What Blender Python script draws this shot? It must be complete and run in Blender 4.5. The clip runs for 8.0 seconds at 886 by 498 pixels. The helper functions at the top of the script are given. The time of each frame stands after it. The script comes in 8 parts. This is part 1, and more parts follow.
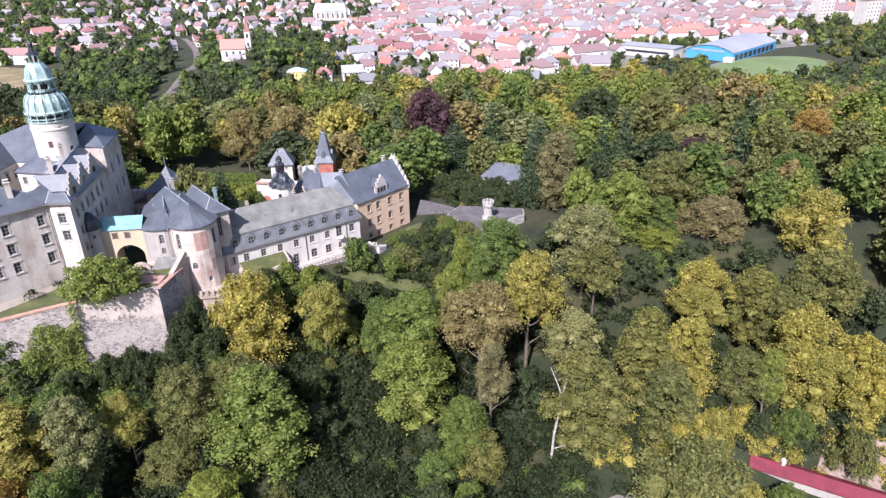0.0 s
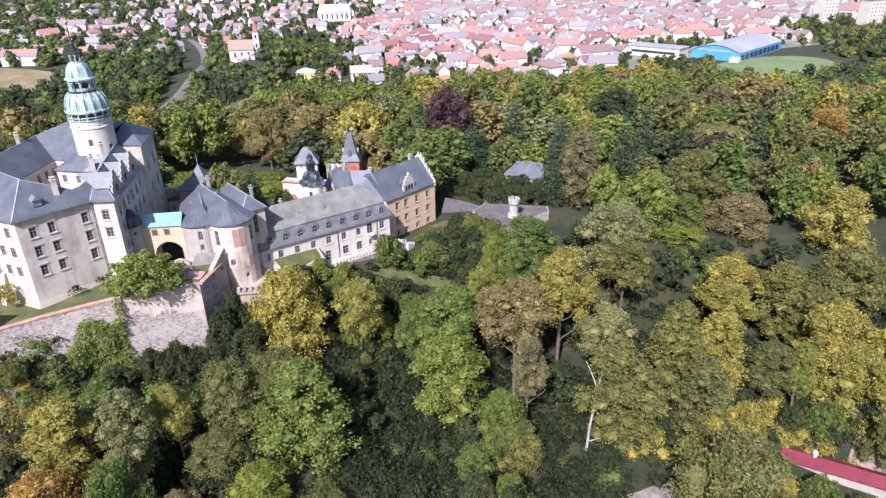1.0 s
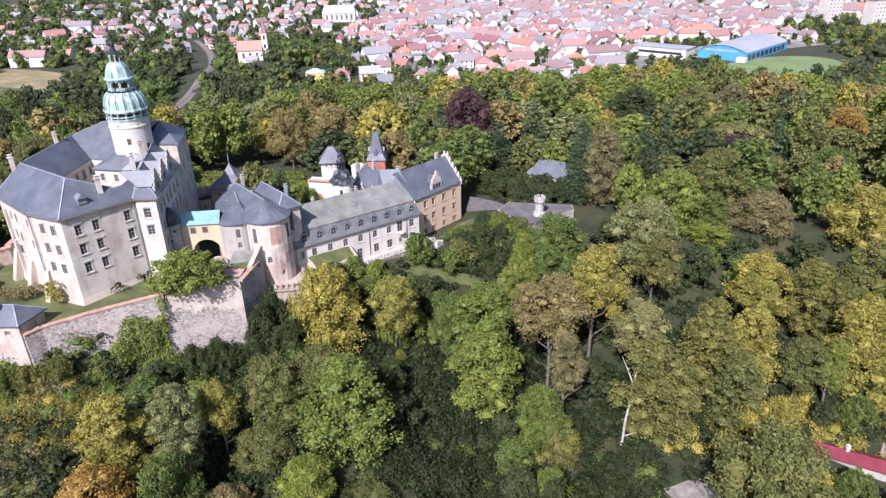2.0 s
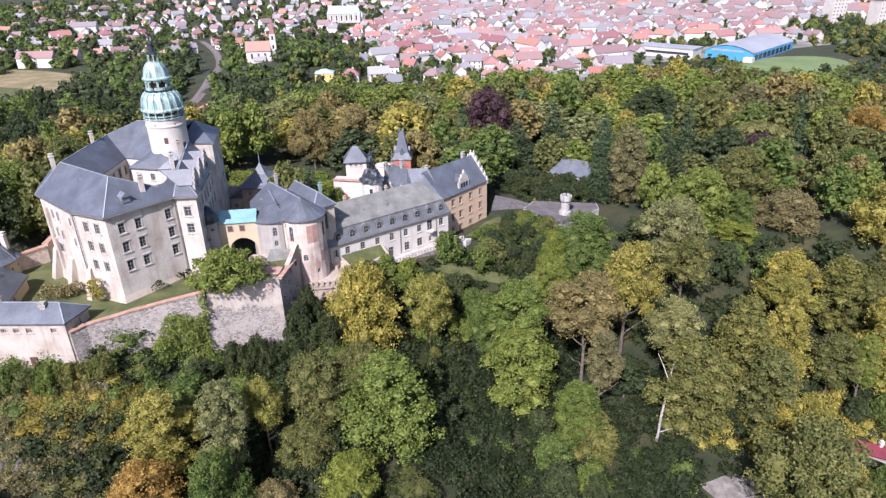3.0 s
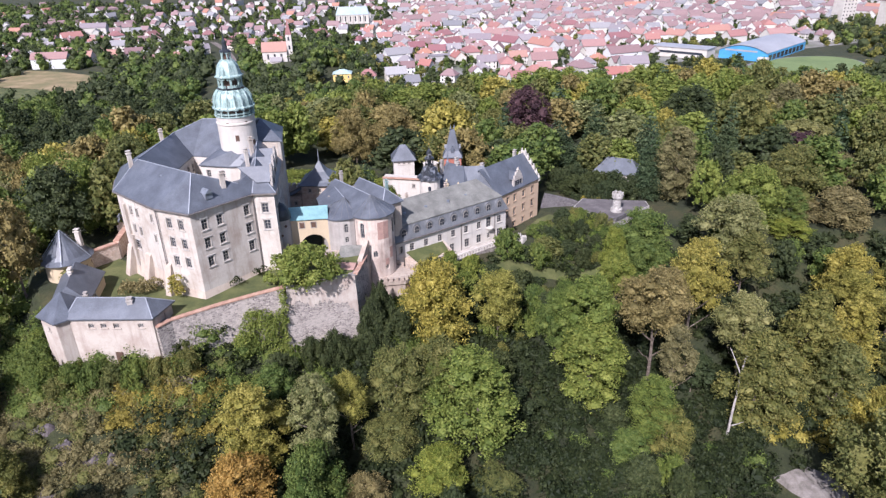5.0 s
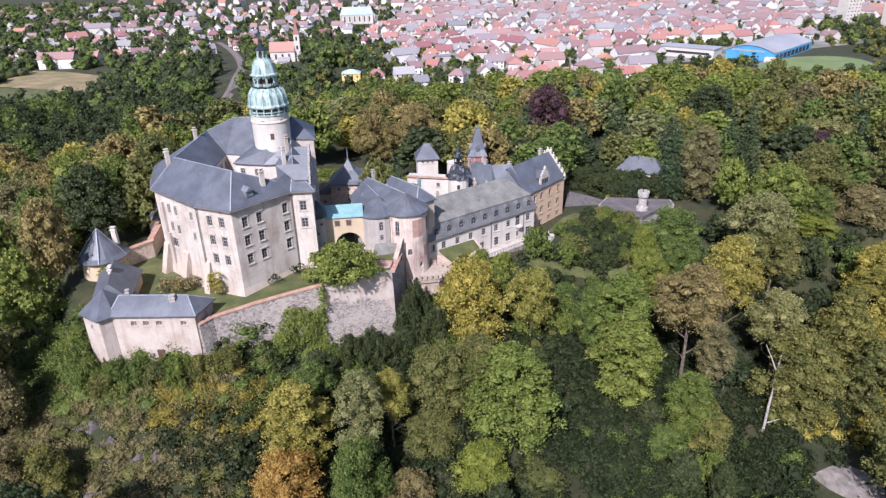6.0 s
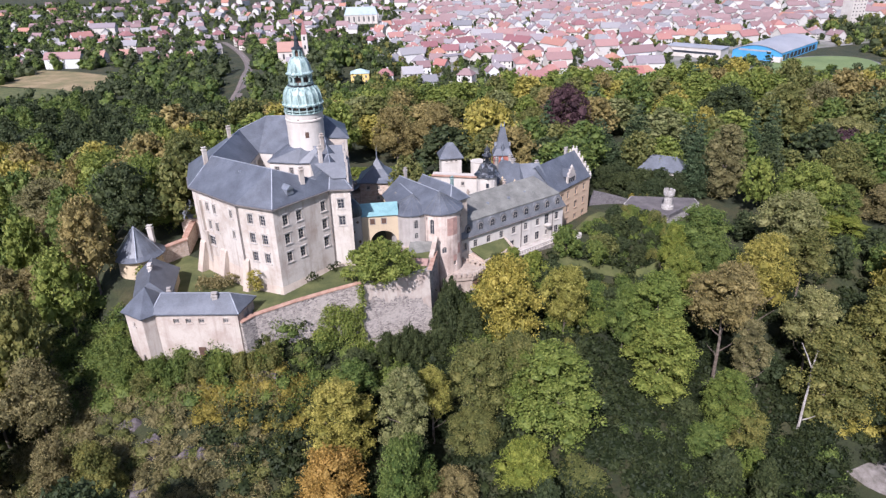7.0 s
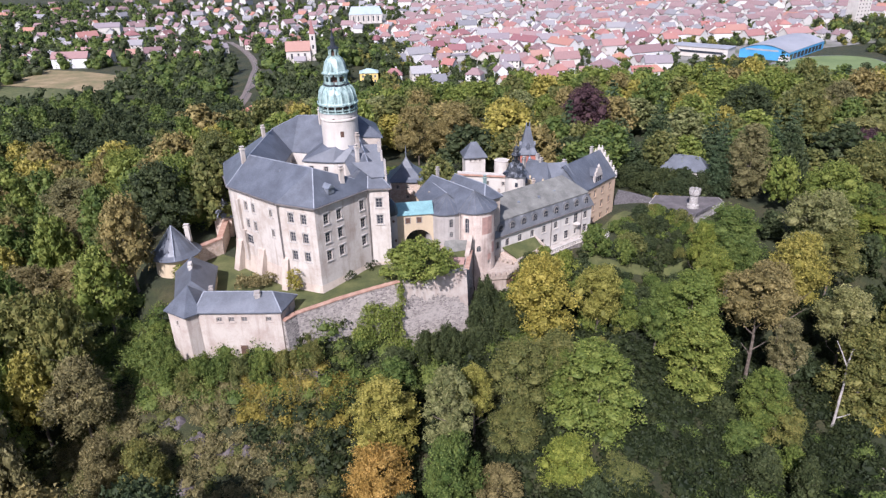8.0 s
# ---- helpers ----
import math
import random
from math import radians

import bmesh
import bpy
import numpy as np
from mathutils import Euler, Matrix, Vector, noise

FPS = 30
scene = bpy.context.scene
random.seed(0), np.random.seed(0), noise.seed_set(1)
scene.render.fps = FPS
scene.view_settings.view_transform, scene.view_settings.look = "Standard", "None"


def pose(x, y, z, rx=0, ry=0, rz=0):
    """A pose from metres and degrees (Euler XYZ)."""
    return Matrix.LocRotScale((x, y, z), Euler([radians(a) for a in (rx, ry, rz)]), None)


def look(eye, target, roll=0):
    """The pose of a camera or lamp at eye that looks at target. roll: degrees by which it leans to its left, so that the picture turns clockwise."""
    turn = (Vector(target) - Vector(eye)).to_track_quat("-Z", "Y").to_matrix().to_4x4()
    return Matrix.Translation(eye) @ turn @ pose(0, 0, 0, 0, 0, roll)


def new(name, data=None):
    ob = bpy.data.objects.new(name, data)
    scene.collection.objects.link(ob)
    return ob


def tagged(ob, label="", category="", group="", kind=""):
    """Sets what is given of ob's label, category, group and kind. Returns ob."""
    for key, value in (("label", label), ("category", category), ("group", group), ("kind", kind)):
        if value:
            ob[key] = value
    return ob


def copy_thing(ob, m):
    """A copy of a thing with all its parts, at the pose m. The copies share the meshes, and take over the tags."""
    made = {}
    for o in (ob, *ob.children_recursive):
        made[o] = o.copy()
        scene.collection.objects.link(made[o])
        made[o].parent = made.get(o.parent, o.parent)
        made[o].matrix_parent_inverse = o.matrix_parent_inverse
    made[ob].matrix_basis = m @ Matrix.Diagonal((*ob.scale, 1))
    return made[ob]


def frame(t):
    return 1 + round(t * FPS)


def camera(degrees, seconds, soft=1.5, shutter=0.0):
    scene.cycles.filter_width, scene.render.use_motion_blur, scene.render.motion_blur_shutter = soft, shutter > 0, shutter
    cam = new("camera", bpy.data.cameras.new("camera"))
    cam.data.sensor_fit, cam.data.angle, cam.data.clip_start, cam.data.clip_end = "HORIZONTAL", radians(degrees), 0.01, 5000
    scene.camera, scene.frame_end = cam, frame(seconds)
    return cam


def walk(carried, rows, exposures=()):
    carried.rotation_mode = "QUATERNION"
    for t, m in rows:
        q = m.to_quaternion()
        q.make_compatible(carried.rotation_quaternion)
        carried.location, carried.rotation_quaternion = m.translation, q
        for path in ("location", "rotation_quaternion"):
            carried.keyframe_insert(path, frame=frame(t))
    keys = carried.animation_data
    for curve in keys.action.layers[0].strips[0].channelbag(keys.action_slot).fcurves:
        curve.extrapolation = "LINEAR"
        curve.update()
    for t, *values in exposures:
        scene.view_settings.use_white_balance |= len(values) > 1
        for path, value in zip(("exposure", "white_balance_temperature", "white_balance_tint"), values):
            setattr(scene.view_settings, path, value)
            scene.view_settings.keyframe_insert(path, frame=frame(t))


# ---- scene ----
cam = camera(69.0, 8.0, 1.35)
# seconds, eye, heading (left), pitch, lean
PATH = [
    (0.0, 80.049, -97.705, 62.700, 1.723, -25.678, -1.034),
    (0.5, 76.587, -98.903, 62.709, 1.689, -25.637, -1.077),
    (1.0, 73.101, -99.946, 62.758, 1.663, -25.601, -1.118),
    (1.5, 69.594, -100.851, 62.826, 1.642, -25.570, -1.157),
    (3.0, 58.968, -102.895, 62.982, 1.582, -25.490, -1.247),
    (3.5, 55.397, -103.401, 62.986, 1.556, -25.465, -1.267),
    (4.0, 51.814, -103.842, 62.960, 1.526, -25.440, -1.280),
    (4.5, 48.221, -104.231, 62.905, 1.490, -25.416, -1.288),
    (6.0, 37.394, -105.194, 62.658, 1.357, -25.358, -1.285),
    (6.5, 33.773, -105.482, 62.595, 1.309, -25.348, -1.277),
    (7.0, 30.146, -105.767, 62.577, 1.263, -25.347, -1.268),
    (7.5, 26.515, -106.059, 62.629, 1.222, -25.357, -1.260),
    (8.0, 22.881, -106.363, 62.782, 1.190, -25.381, -1.254),
]


def aim(x, y, z, yaw, pitch, roll):
    a, p = radians(yaw), radians(pitch)
    ahead = Vector((-math.sin(a) * math.cos(p), math.cos(a) * math.cos(p), math.sin(p)))
    eye = Vector((x, y, z))
    return look(eye, eye + 100 * ahead, roll)


walk(cam, [(t, aim(*row)) for t, *row in PATH], ((0, 0.94, 5720, 23), (4, 0.73, 5720, 23), (8, 0.58, 5720, 23)))

# ---- light ----
SUN_AZ, SUN_EL = 198.0, 43.0  # degrees: compass-like turn from +y towards +x, and height
sun_way = Vector((math.sin(radians(SUN_AZ)) * math.cos(radians(SUN_EL)), math.cos(radians(SUN_AZ)) * math.cos(radians(SUN_EL)), math.sin(radians(SUN_EL))))
world = bpy.data.worlds.new("sky")
world.use_nodes = True
scene.world = world
sky = world.node_tree.nodes.new("ShaderNodeTexSky")
sky.sky_type, sky.sun_disc = "NISHITA", False
sky.sun_elevation, sky.sun_rotation = radians(SUN_EL), radians(SUN_AZ)
sky.altitude, sky.dust_density = 300, 2.0
world.node_tree.links.new(sky.outputs[0], world.node_tree.nodes["Background"].inputs[0])
world.node_tree.nodes["Background"].inputs[1].default_value = 0.095
sun_data = bpy.data.lights.new("sun", "SUN")
sun_data.energy, sun_data.angle, sun_data.color = 5.0, radians(0.6), (1.0, 0.95, 0.87)
sun = new("sun", sun_data)
sun.matrix_world = look(sun_way * 200, (0, 0, 0))


# ---- materials ----
def nodes_of(name):
    m = bpy.data.materials.new(name)
    m.use_nodes = True
    return m, m.node_tree.nodes, m.node_tree.links, m.node_tree.nodes["Principled BSDF"]


def noise_node(N, L, scale, detail=4.0, rough=0.6, coords=None, stretch=None):
    n = N.new("ShaderNodeTexNoise")
    n.inputs["Scale"].default_value, n.inputs["Detail"].default_value, n.inputs["Roughness"].default_value = scale, detail, rough
    if coords is None:
        coords = N.new("ShaderNodeTexCoord").outputs["Object"]
    if stretch:
        mp = N.new("ShaderNodeMapping")
        mp.inputs["Scale"].default_value = stretch
        L.new(coords, mp.inputs["Vector"])
        coords = mp.outputs[0]
    L.new(coords, n.inputs["Vector"])
    return n.outputs["Fac"]


def ramp(N, L, fac, stops):
    r = N.new("ShaderNodeValToRGB")
    e = r.color_ramp.elements
    while len(e) < len(stops):
        e.new(0.5)
    for el, (p, c) in zip(e, stops):
        el.position, el.color = p, (*c, 1)
    L.new(fac, r.inputs[0])
    return r.outputs[0]


def mixc(N, L, fac, a, b, mode="MIX"):
    m = N.new("ShaderNodeMix")
    m.data_type, m.blend_type = "RGBA", mode
    for sock, v in ((m.inputs[0], fac), (m.inputs[6], a), (m.inputs[7], b)):
        if isinstance(v, (int, float)):
            sock.default_value = v
        elif isinstance(v, tuple):
            sock.default_value = (*v, 1)
        else:
            L.new(v, sock)
    return m.outputs[2]


def bumped(N, L, bsdf, height, strength, dist=0.05):
    b = N.new("ShaderNodeBump")
    b.inputs["Strength"].default_value, b.inputs["Distance"].default_value = strength, dist
    L.new(height, b.inputs["Height"])
    L.new(b.outputs[0], bsdf.inputs["Normal"])


def surface(name, base, dark, light=None, big=0.15, fine=3.0, rough=0.85, bump=0.4, vary=0.0, metal=0.0, streak=None):
    """Mottled surface: two scales of noise between three tones, with relief; vary: spread of tone from object to object."""
    m, N, L, b = nodes_of(name)
    light = light or tuple(min(1, c * 1.12) for c in base)
    pos = N.new("ShaderNodeNewGeometry").outputs["Position"]
    big_n = noise_node(N, L, big, 5, 0.65, pos, streak)
    fine_n = noise_node(N, L, fine, 6, 0.7, pos)
    c = ramp(N, L, big_n, [(0.32, dark), (0.5, base), (0.68, light)])
    f = ramp(N, L, fine_n, [(0.3, (0.78, 0.78, 0.78)), (0.6, (1, 1, 1))])
    c = mixc(N, L, 1.0, c, f, "MULTIPLY")
    if vary:
        oi = N.new("ShaderNodeObjectInfo")
        v = ramp(N, L, oi.outputs["Random"], [(0.0, (1 - vary, 1 - vary, 1 - vary)), (1.0, (1, 1, 1))])
        c = mixc(N, L, 1.0, c, v, "MULTIPLY")
    L.new(c, b.inputs["Base Color"])
    b.inputs["Roughness"].default_value, b.inputs["Metallic"].default_value = rough, metal
    bumped(N, L, b, fine_n, bump)
    return m


def plaster(name, base, stain, amount=0.5):
    """Weathered lime plaster: large stains, streaks running down, bare patches."""
    m, N, L, b = nodes_of(name)
    pos = N.new("ShaderNodeNewGeometry").outputs["Position"]
    blot = noise_node(N, L, 0.22, 6, 0.7, pos)
    run = noise_node(N, L, 1.0, 4, 0.6, pos, (1.2, 1.2, 0.12))
    grain = noise_node(N, L, 9.0, 4, 0.7, pos)
    c = mixc(N, L, ramp(N, L, blot, [(0.42, (0, 0, 0)), (0.72, (amount,) * 3)]), base, stain)
    c = mixc(N, L, ramp(N, L, run, [(0.5, (0, 0, 0)), (0.8, (amount * 0.8,) * 3)]), c, tuple(s * 0.8 for s in stain))
    c = mixc(N, L, 1.0, c, ramp(N, L, grain, [(0.3, (0.86, 0.86, 0.86)), (0.6, (1, 1, 1))]), "MULTIPLY")
    L.new(c, b.inputs["Base Color"])
    b.inputs["Roughness"].default_value = 0.92
    bumped(N, L, b, grain, 0.3, 0.03)
    return m


def slate(name, base, dark, rough=0.55, rows=3.2):
    """Small slates in courses, patchy with age; courses follow the height."""
    m, N, L, b = nodes_of(name)
    pos = N.new("ShaderNodeNewGeometry").outputs["Position"]
    blot = noise_node(N, L, 0.35, 5, 0.65, pos)
    fine = noise_node(N, L, 5.0, 5, 0.75, pos, (1, 1, 2.2))
    w = N.new("ShaderNodeTexWave")
    w.bands_direction, w.wave_profile = "Z", "SAW"
    w.inputs["Scale"].default_value, w.inputs["Distortion"].default_value = rows, 0.6
    L.new(pos, w.inputs["Vector"])
    c = ramp(N, L, blot, [(0.3, dark), (0.52, base), (0.74, tuple(min(1, v * 1.4) for v in base))])
    c = mixc(N, L, 1.0, c, ramp(N, L, fine, [(0.28, (0.62, 0.63, 0.65)), (0.62, (1.06, 1.06, 1.05))]), "MULTIPLY")
    L.new(c, b.inputs["Base Color"])
    b.inputs["Roughness"].default_value = rough
    b.inputs["Specular IOR Level"].default_value = 0.55
    add = N.new("ShaderNodeMath")
    add.operation = "ADD"
    L.new(w.outputs["Fac"], add.inputs[0])
    L.new(fine, add.inputs[1])
    bumped(N, L, b, add.outputs[0], 0.35, 0.03)
    return m


def masonry(name, base, dark, light, scale=1.6, gap=(0.30, 0.27, 0.24)):
    """Rubble stone: irregular cells with mortar between."""
    m, N, L, b = nodes_of(name)
    pos = N.new("ShaderNodeNewGeometry").outputs["Position"]
    mp = N.new("ShaderNodeMapping")
    mp.inputs["Scale"].default_value = (1, 1, 1.7)
    L.new(pos, mp.inputs["Vector"])
    v = N.new("ShaderNodeTexVoronoi")
    v.inputs["Scale"].default_value = scale
    L.new(mp.outputs[0], v.inputs["Vector"])
    e = N.new("ShaderNodeTexVoronoi")
    e.feature = "DISTANCE_TO_EDGE"
    e.inputs["Scale"].default_value = scale
    L.new(mp.outputs[0], e.inputs["Vector"])
    sep = N.new("ShaderNodeSeparateColor")
    L.new(v.outputs["Color"], sep.inputs[0])
    c = ramp(N, L, sep.outputs[0], [(0.0, dark), (0.5, base), (1.0, light)])
    blot = noise_node(N, L, 0.3, 5, 0.7, pos)
    c = mixc(N, L, ramp(N, L, blot, [(0.45, (0, 0, 0)), (0.65, (0.75,) * 3)]), c, light)
    edge = ramp(N, L, e.outputs["Distance"], [(0.0, (1, 1, 1)), (0.08, (0, 0, 0))])
    c = mixc(N, L, edge, c, gap)
    L.new(c, b.inputs["Base Color"])
    b.inputs["Roughness"].default_value = 0.95
    bumped(N, L, b, e.outputs["Distance"], 0.6, 0.15)
    return m


def leafage(name, dark, mid, light, spread=0.55):
    """Leaves: tone shifts from tree to tree and from leaf to leaf; thin enough to let some light through."""
    m, N, L, b = nodes_of(name)
    oi = N.new("ShaderNodeObjectInfo").outputs["Random"]
    isl = N.new("ShaderNodeNewGeometry").outputs["Random Per Island"]
    pos = N.new("ShaderNodeNewGeometry").outputs["Position"]
    patch = noise_node(N, L, 0.35, 3, 0.6, pos)
    add = N.new("ShaderNodeMath")
    add.operation = "MULTIPLY_ADD"
    L.new(isl, add.inputs[0])
    add.inputs[1].default_value = spread
    mid_n = N.new("ShaderNodeMath")
    mid_n.operation = "MULTIPLY_ADD"
    L.new(patch, mid_n.inputs[0])
    mid_n.inputs[1].default_value, mid_n.inputs[2].default_value = 1.0, -0.22
    L.new(mid_n.outputs[0], add.inputs[2])
    c = ramp(N, L, add.outputs[0], [(0.2, dark), (0.52, mid), (0.85, light)])
    fine = noise_node(N, L, 2.6, 2, 0.6, pos)
    c = mixc(N, L, 1.0, c, ramp(N, L, fine, [(0.3, (0.75, 0.76, 0.78)), (0.7, (1.18, 1.16, 1.1))]), "MULTIPLY")
    tone = ramp(N, L, oi, [(0.0, (0.87, 0.9, 1.09)), (0.5, (1.06, 1, 1.19)), (1.0, (1.21, 1.1, 1.1))])
    c = mixc(N, L, 1.0, c, tone, "MULTIPLY")
    L.new(c, b.inputs["Base Color"])
    b.inputs["Roughness"].default_value = 0.65
    b.inputs["Specular IOR Level"].default_value = 0.25
    tr = N.new("ShaderNodeBsdfTranslucent")
    L.new(c, tr.inputs["Color"])
    mx = N.new("ShaderNodeMixShader")
    mx.inputs[0].default_value = 0.34
    L.new(b.outputs[0], mx.inputs[1])
    L.new(tr.outputs[0], mx.inputs[2])
    L.new(mx.outputs[0], N["Material Output"].inputs["Surface"])
    return m


M_white = plaster("white_plaster", (0.549, 0.511, 0.453), (0.334, 0.275, 0.220), 0.45)
M_keep = plaster("keep_plaster", (0.520, 0.472, 0.408), (0.294, 0.223, 0.170), 0.85)
M_wash = plaster("dirty_whitewash", (0.473, 0.415, 0.351), (0.295, 0.214, 0.169), 0.85)
M_cream = plaster("cream_plaster", (0.514, 0.411, 0.270), (0.353, 0.270, 0.180), 0.35)
M_ochre = plaster("ochre_plaster", (0.6, 0.435, 0.29), (0.45, 0.325, 0.22), 0.35)
M_rose = plaster("rose_plaster", (0.476, 0.399, 0.321), (0.296, 0.231, 0.187), 0.75)
M_grey = plaster("grey_plaster", (0.385, 0.353, 0.315), (0.224, 0.193, 0.167), 0.75)
M_rubble = masonry("rubble_wall", (0.235, 0.205, 0.185), (0.11, 0.092, 0.083), (0.38, 0.335, 0.29), 2.3, (0.34, 0.3, 0.255))
M_stone = masonry("brown_stone", (0.5, 0.37, 0.28), (0.36, 0.26, 0.2), (0.58, 0.47, 0.38), 1.8, (0.415, 0.349, 0.282))
M_buff = plaster("buff_stone_render", (0.428, 0.357, 0.292), (0.243, 0.178, 0.136), 0.85)
M_slate = slate("blue_slate", (0.1, 0.109, 0.126), (0.072, 0.078, 0.091), 0.48)
M_oldslate = slate("old_grey_slate", (0.18, 0.176, 0.153), (0.117, 0.113, 0.099), 0.75)
M_mansard = slate("mansard_slate", (0.14, 0.143, 0.147), (0.0911, 0.0948, 0.0994))
M_copper = surface("green_copper", (0.306, 0.414, 0.378), (0.09, 0.135, 0.126), (0.504, 0.594, 0.549), 0.9, 4, 0.55, 0.2, metal=0.15, streak=(2.25, 2.25, 0.315))
M_newcopper = surface("turquoise_sheet", (0.17, 0.31, 0.315), (0.13, 0.25, 0.26), None, 0.6, 3, 0.5, 0.1)
M_brick = surface("red_brick", (0.36, 0.13, 0.09), (0.26, 0.09, 0.06), None, 0.8, 6, 0.9, 0.4)
M_tilecap = surface("coping_tile", (0.40, 0.235, 0.165), (0.30, 0.17, 0.12), (0.48, 0.32, 0.24), 0.8, 5, 0.85, 0.5)
M_trim = surface("stone_trim", (0.46, 0.41, 0.36), (0.33, 0.29, 0.25), None, 0.8, 6, 0.9, 0.3)
M_frame = surface("window_timber", (0.27, 0.245, 0.215), (0.2, 0.175, 0.15), None, 1, 8, 0.6, 0.1)
M_darkwood = surface("dark_wood", (0.10, 0.055, 0.035), (0.06, 0.035, 0.025), None, 1, 8, 0.7, 0.3)
M_lead = surface("lead_sheet", (0.22, 0.24, 0.27), (0.15, 0.16, 0.18), None, 0.7, 5, 0.45, 0.2, metal=0.3)
M_ridge = surface("ridge_sheet", (0.27, 0.285, 0.31), (0.2, 0.21, 0.23), None, 0.9, 5, 0.5, 0.2)
M_black = surface("black_roof_sheet", (0.035, 0.04, 0.045), (0.02, 0.022, 0.026), None, 0.8, 5, 0.35, 0.2, metal=0.2)
M_gold = surface("gilt", (0.7, 0.5, 0.15), (0.5, 0.33, 0.1), None, 2, 6, 0.35, 0.1, metal=0.9)
M_pipe = surface("drainpipe_sheet", (0.25, 0.22, 0.2), (0.18, 0.16, 0.15), None, 1, 6, 0.5, 0.1, metal=0.4)
M_bark = surface("bark", (0.13, 0.10, 0.075), (0.07, 0.055, 0.04), (0.2, 0.17, 0.14), 1.2, 8, 0.95, 0.8)
M_birch = surface("pale_bark", (0.338, 0.307, 0.27), (0.15, 0.135, 0.12), (0.45, 0.42, 0.375), 1.5, 8, 0.9, 0.4)
M_rock = surface("basalt_rock", (0.088, 0.073, 0.072), (0.042, 0.034, 0.034), (0.17, 0.145, 0.14), 0.5, 2.5, 0.95, 1.0)
M_gravel = surface("gravel", (0.19, 0.167, 0.146), (0.11, 0.098, 0.08), (0.27, 0.24, 0.215), 0.6, 6, 0.95, 0.4)
M_asphalt = surface("asphalt", (0.16, 0.155, 0.15), (0.11, 0.105, 0.10), (0.24, 0.23, 0.22), 0.15, 4, 0.9, 0.2)
M_grass = surface("mown_grass", (0.082, 0.092, 0.026), (0.05, 0.062, 0.017), (0.13, 0.13, 0.045), 0.25, 5, 0.95, 0.5)
M_field = surface("sports_turf", (0.14, 0.19, 0.065), (0.115, 0.16, 0.055), (0.17, 0.22, 0.08), 0.05, 2, 0.95, 0.2)
M_meadow = surface("dry_meadow", (0.22, 0.17, 0.08), (0.13, 0.13, 0.05), (0.32, 0.24, 0.13), 0.06, 2, 0.95, 0.3)
M_glass, _n, _l, _b = nodes_of("window_glass")
_b.inputs["Base Color"].default_value, _b.inputs["Roughness"].default_value = (0.035, 0.04, 0.05, 1), 0.12

L_green = leafage("leaves_green", (0.0497, 0.0886, 0.0159), (0.102, 0.147, 0.0282), (0.18, 0.228, 0.0453))
L_bright = leafage("leaves_bright_green", (0.0771, 0.111, 0.0157), (0.153, 0.2, 0.0327), (0.259, 0.296, 0.0557))
L_olive = leafage("leaves_olive", (0.0615, 0.0791, 0.0188), (0.13, 0.145, 0.0345), (0.218, 0.216, 0.057))
L_yellow = leafage("leaves_yellowing", (0.11, 0.115, 0.019), (0.255, 0.24, 0.04), (0.43, 0.385, 0.08))
L_brown = leafage("leaves_turning_brown", (0.092, 0.086, 0.031), (0.188, 0.168, 0.058), (0.3, 0.262, 0.098))
L_orange = leafage("leaves_orange", (0.165, 0.112, 0.021), (0.335, 0.22, 0.042), (0.48, 0.325, 0.078))
L_gold = leafage("leaves_dull_gold", (0.085, 0.083, 0.016), (0.19, 0.172, 0.031), (0.31, 0.27, 0.06))
# Undergrowth green, darkened below its leaf colour to carry the shade under trees.
L_shaded = leafage("leaves_green_shade_darkened", (0.0135, 0.0225, 0.006), (0.0255, 0.038, 0.0105), (0.05, 0.066, 0.019))
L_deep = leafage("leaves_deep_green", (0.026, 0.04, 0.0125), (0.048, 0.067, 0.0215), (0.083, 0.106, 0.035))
L_needle = leafage("needles", (0.03, 0.052, 0.019), (0.06, 0.092, 0.034), (0.115, 0.155, 0.06))
L_purple = leafage("leaves_purple", (0.035, 0.02, 0.02), (0.072, 0.04, 0.04), (0.121, 0.072, 0.061))
L_pale = leafage("leaves_pale", (0.09, 0.104, 0.031), (0.185, 0.2, 0.06), (0.31, 0.31, 0.11))


# ---- building tools ----
def mesh_of(name, verts, faces, material=None, smooth=False):
    me = bpy.data.meshes.new(name)
    me.from_pydata([tuple(v) for v in verts], [], [tuple(f) for f in faces])
    if material:
        me.materials.append(material)
    if smooth:
        me.shade_smooth()
    return me


def part(name, geo, material, parent=None, label=""):
    """One mesh object from a bmesh or from (verts, faces), under a thing or a part."""
    if isinstance(geo, tuple):
        me = mesh_of(name, geo[0], geo[1], material)
    else:
        me = bpy.data.meshes.new(name)
        geo.to_mesh(me)
        geo.free()
        me.materials.append(material)
    ob = new(name, me)
    ob.parent = parent
    if label:
        ob["label"] = label
    return ob


def thing(name, label, category, x=0, y=0, z=0, group="", kind=""):
    ob = new(name)
    ob.matrix_basis = pose(x, y, z)
    return tagged(ob, label, category, group, kind)


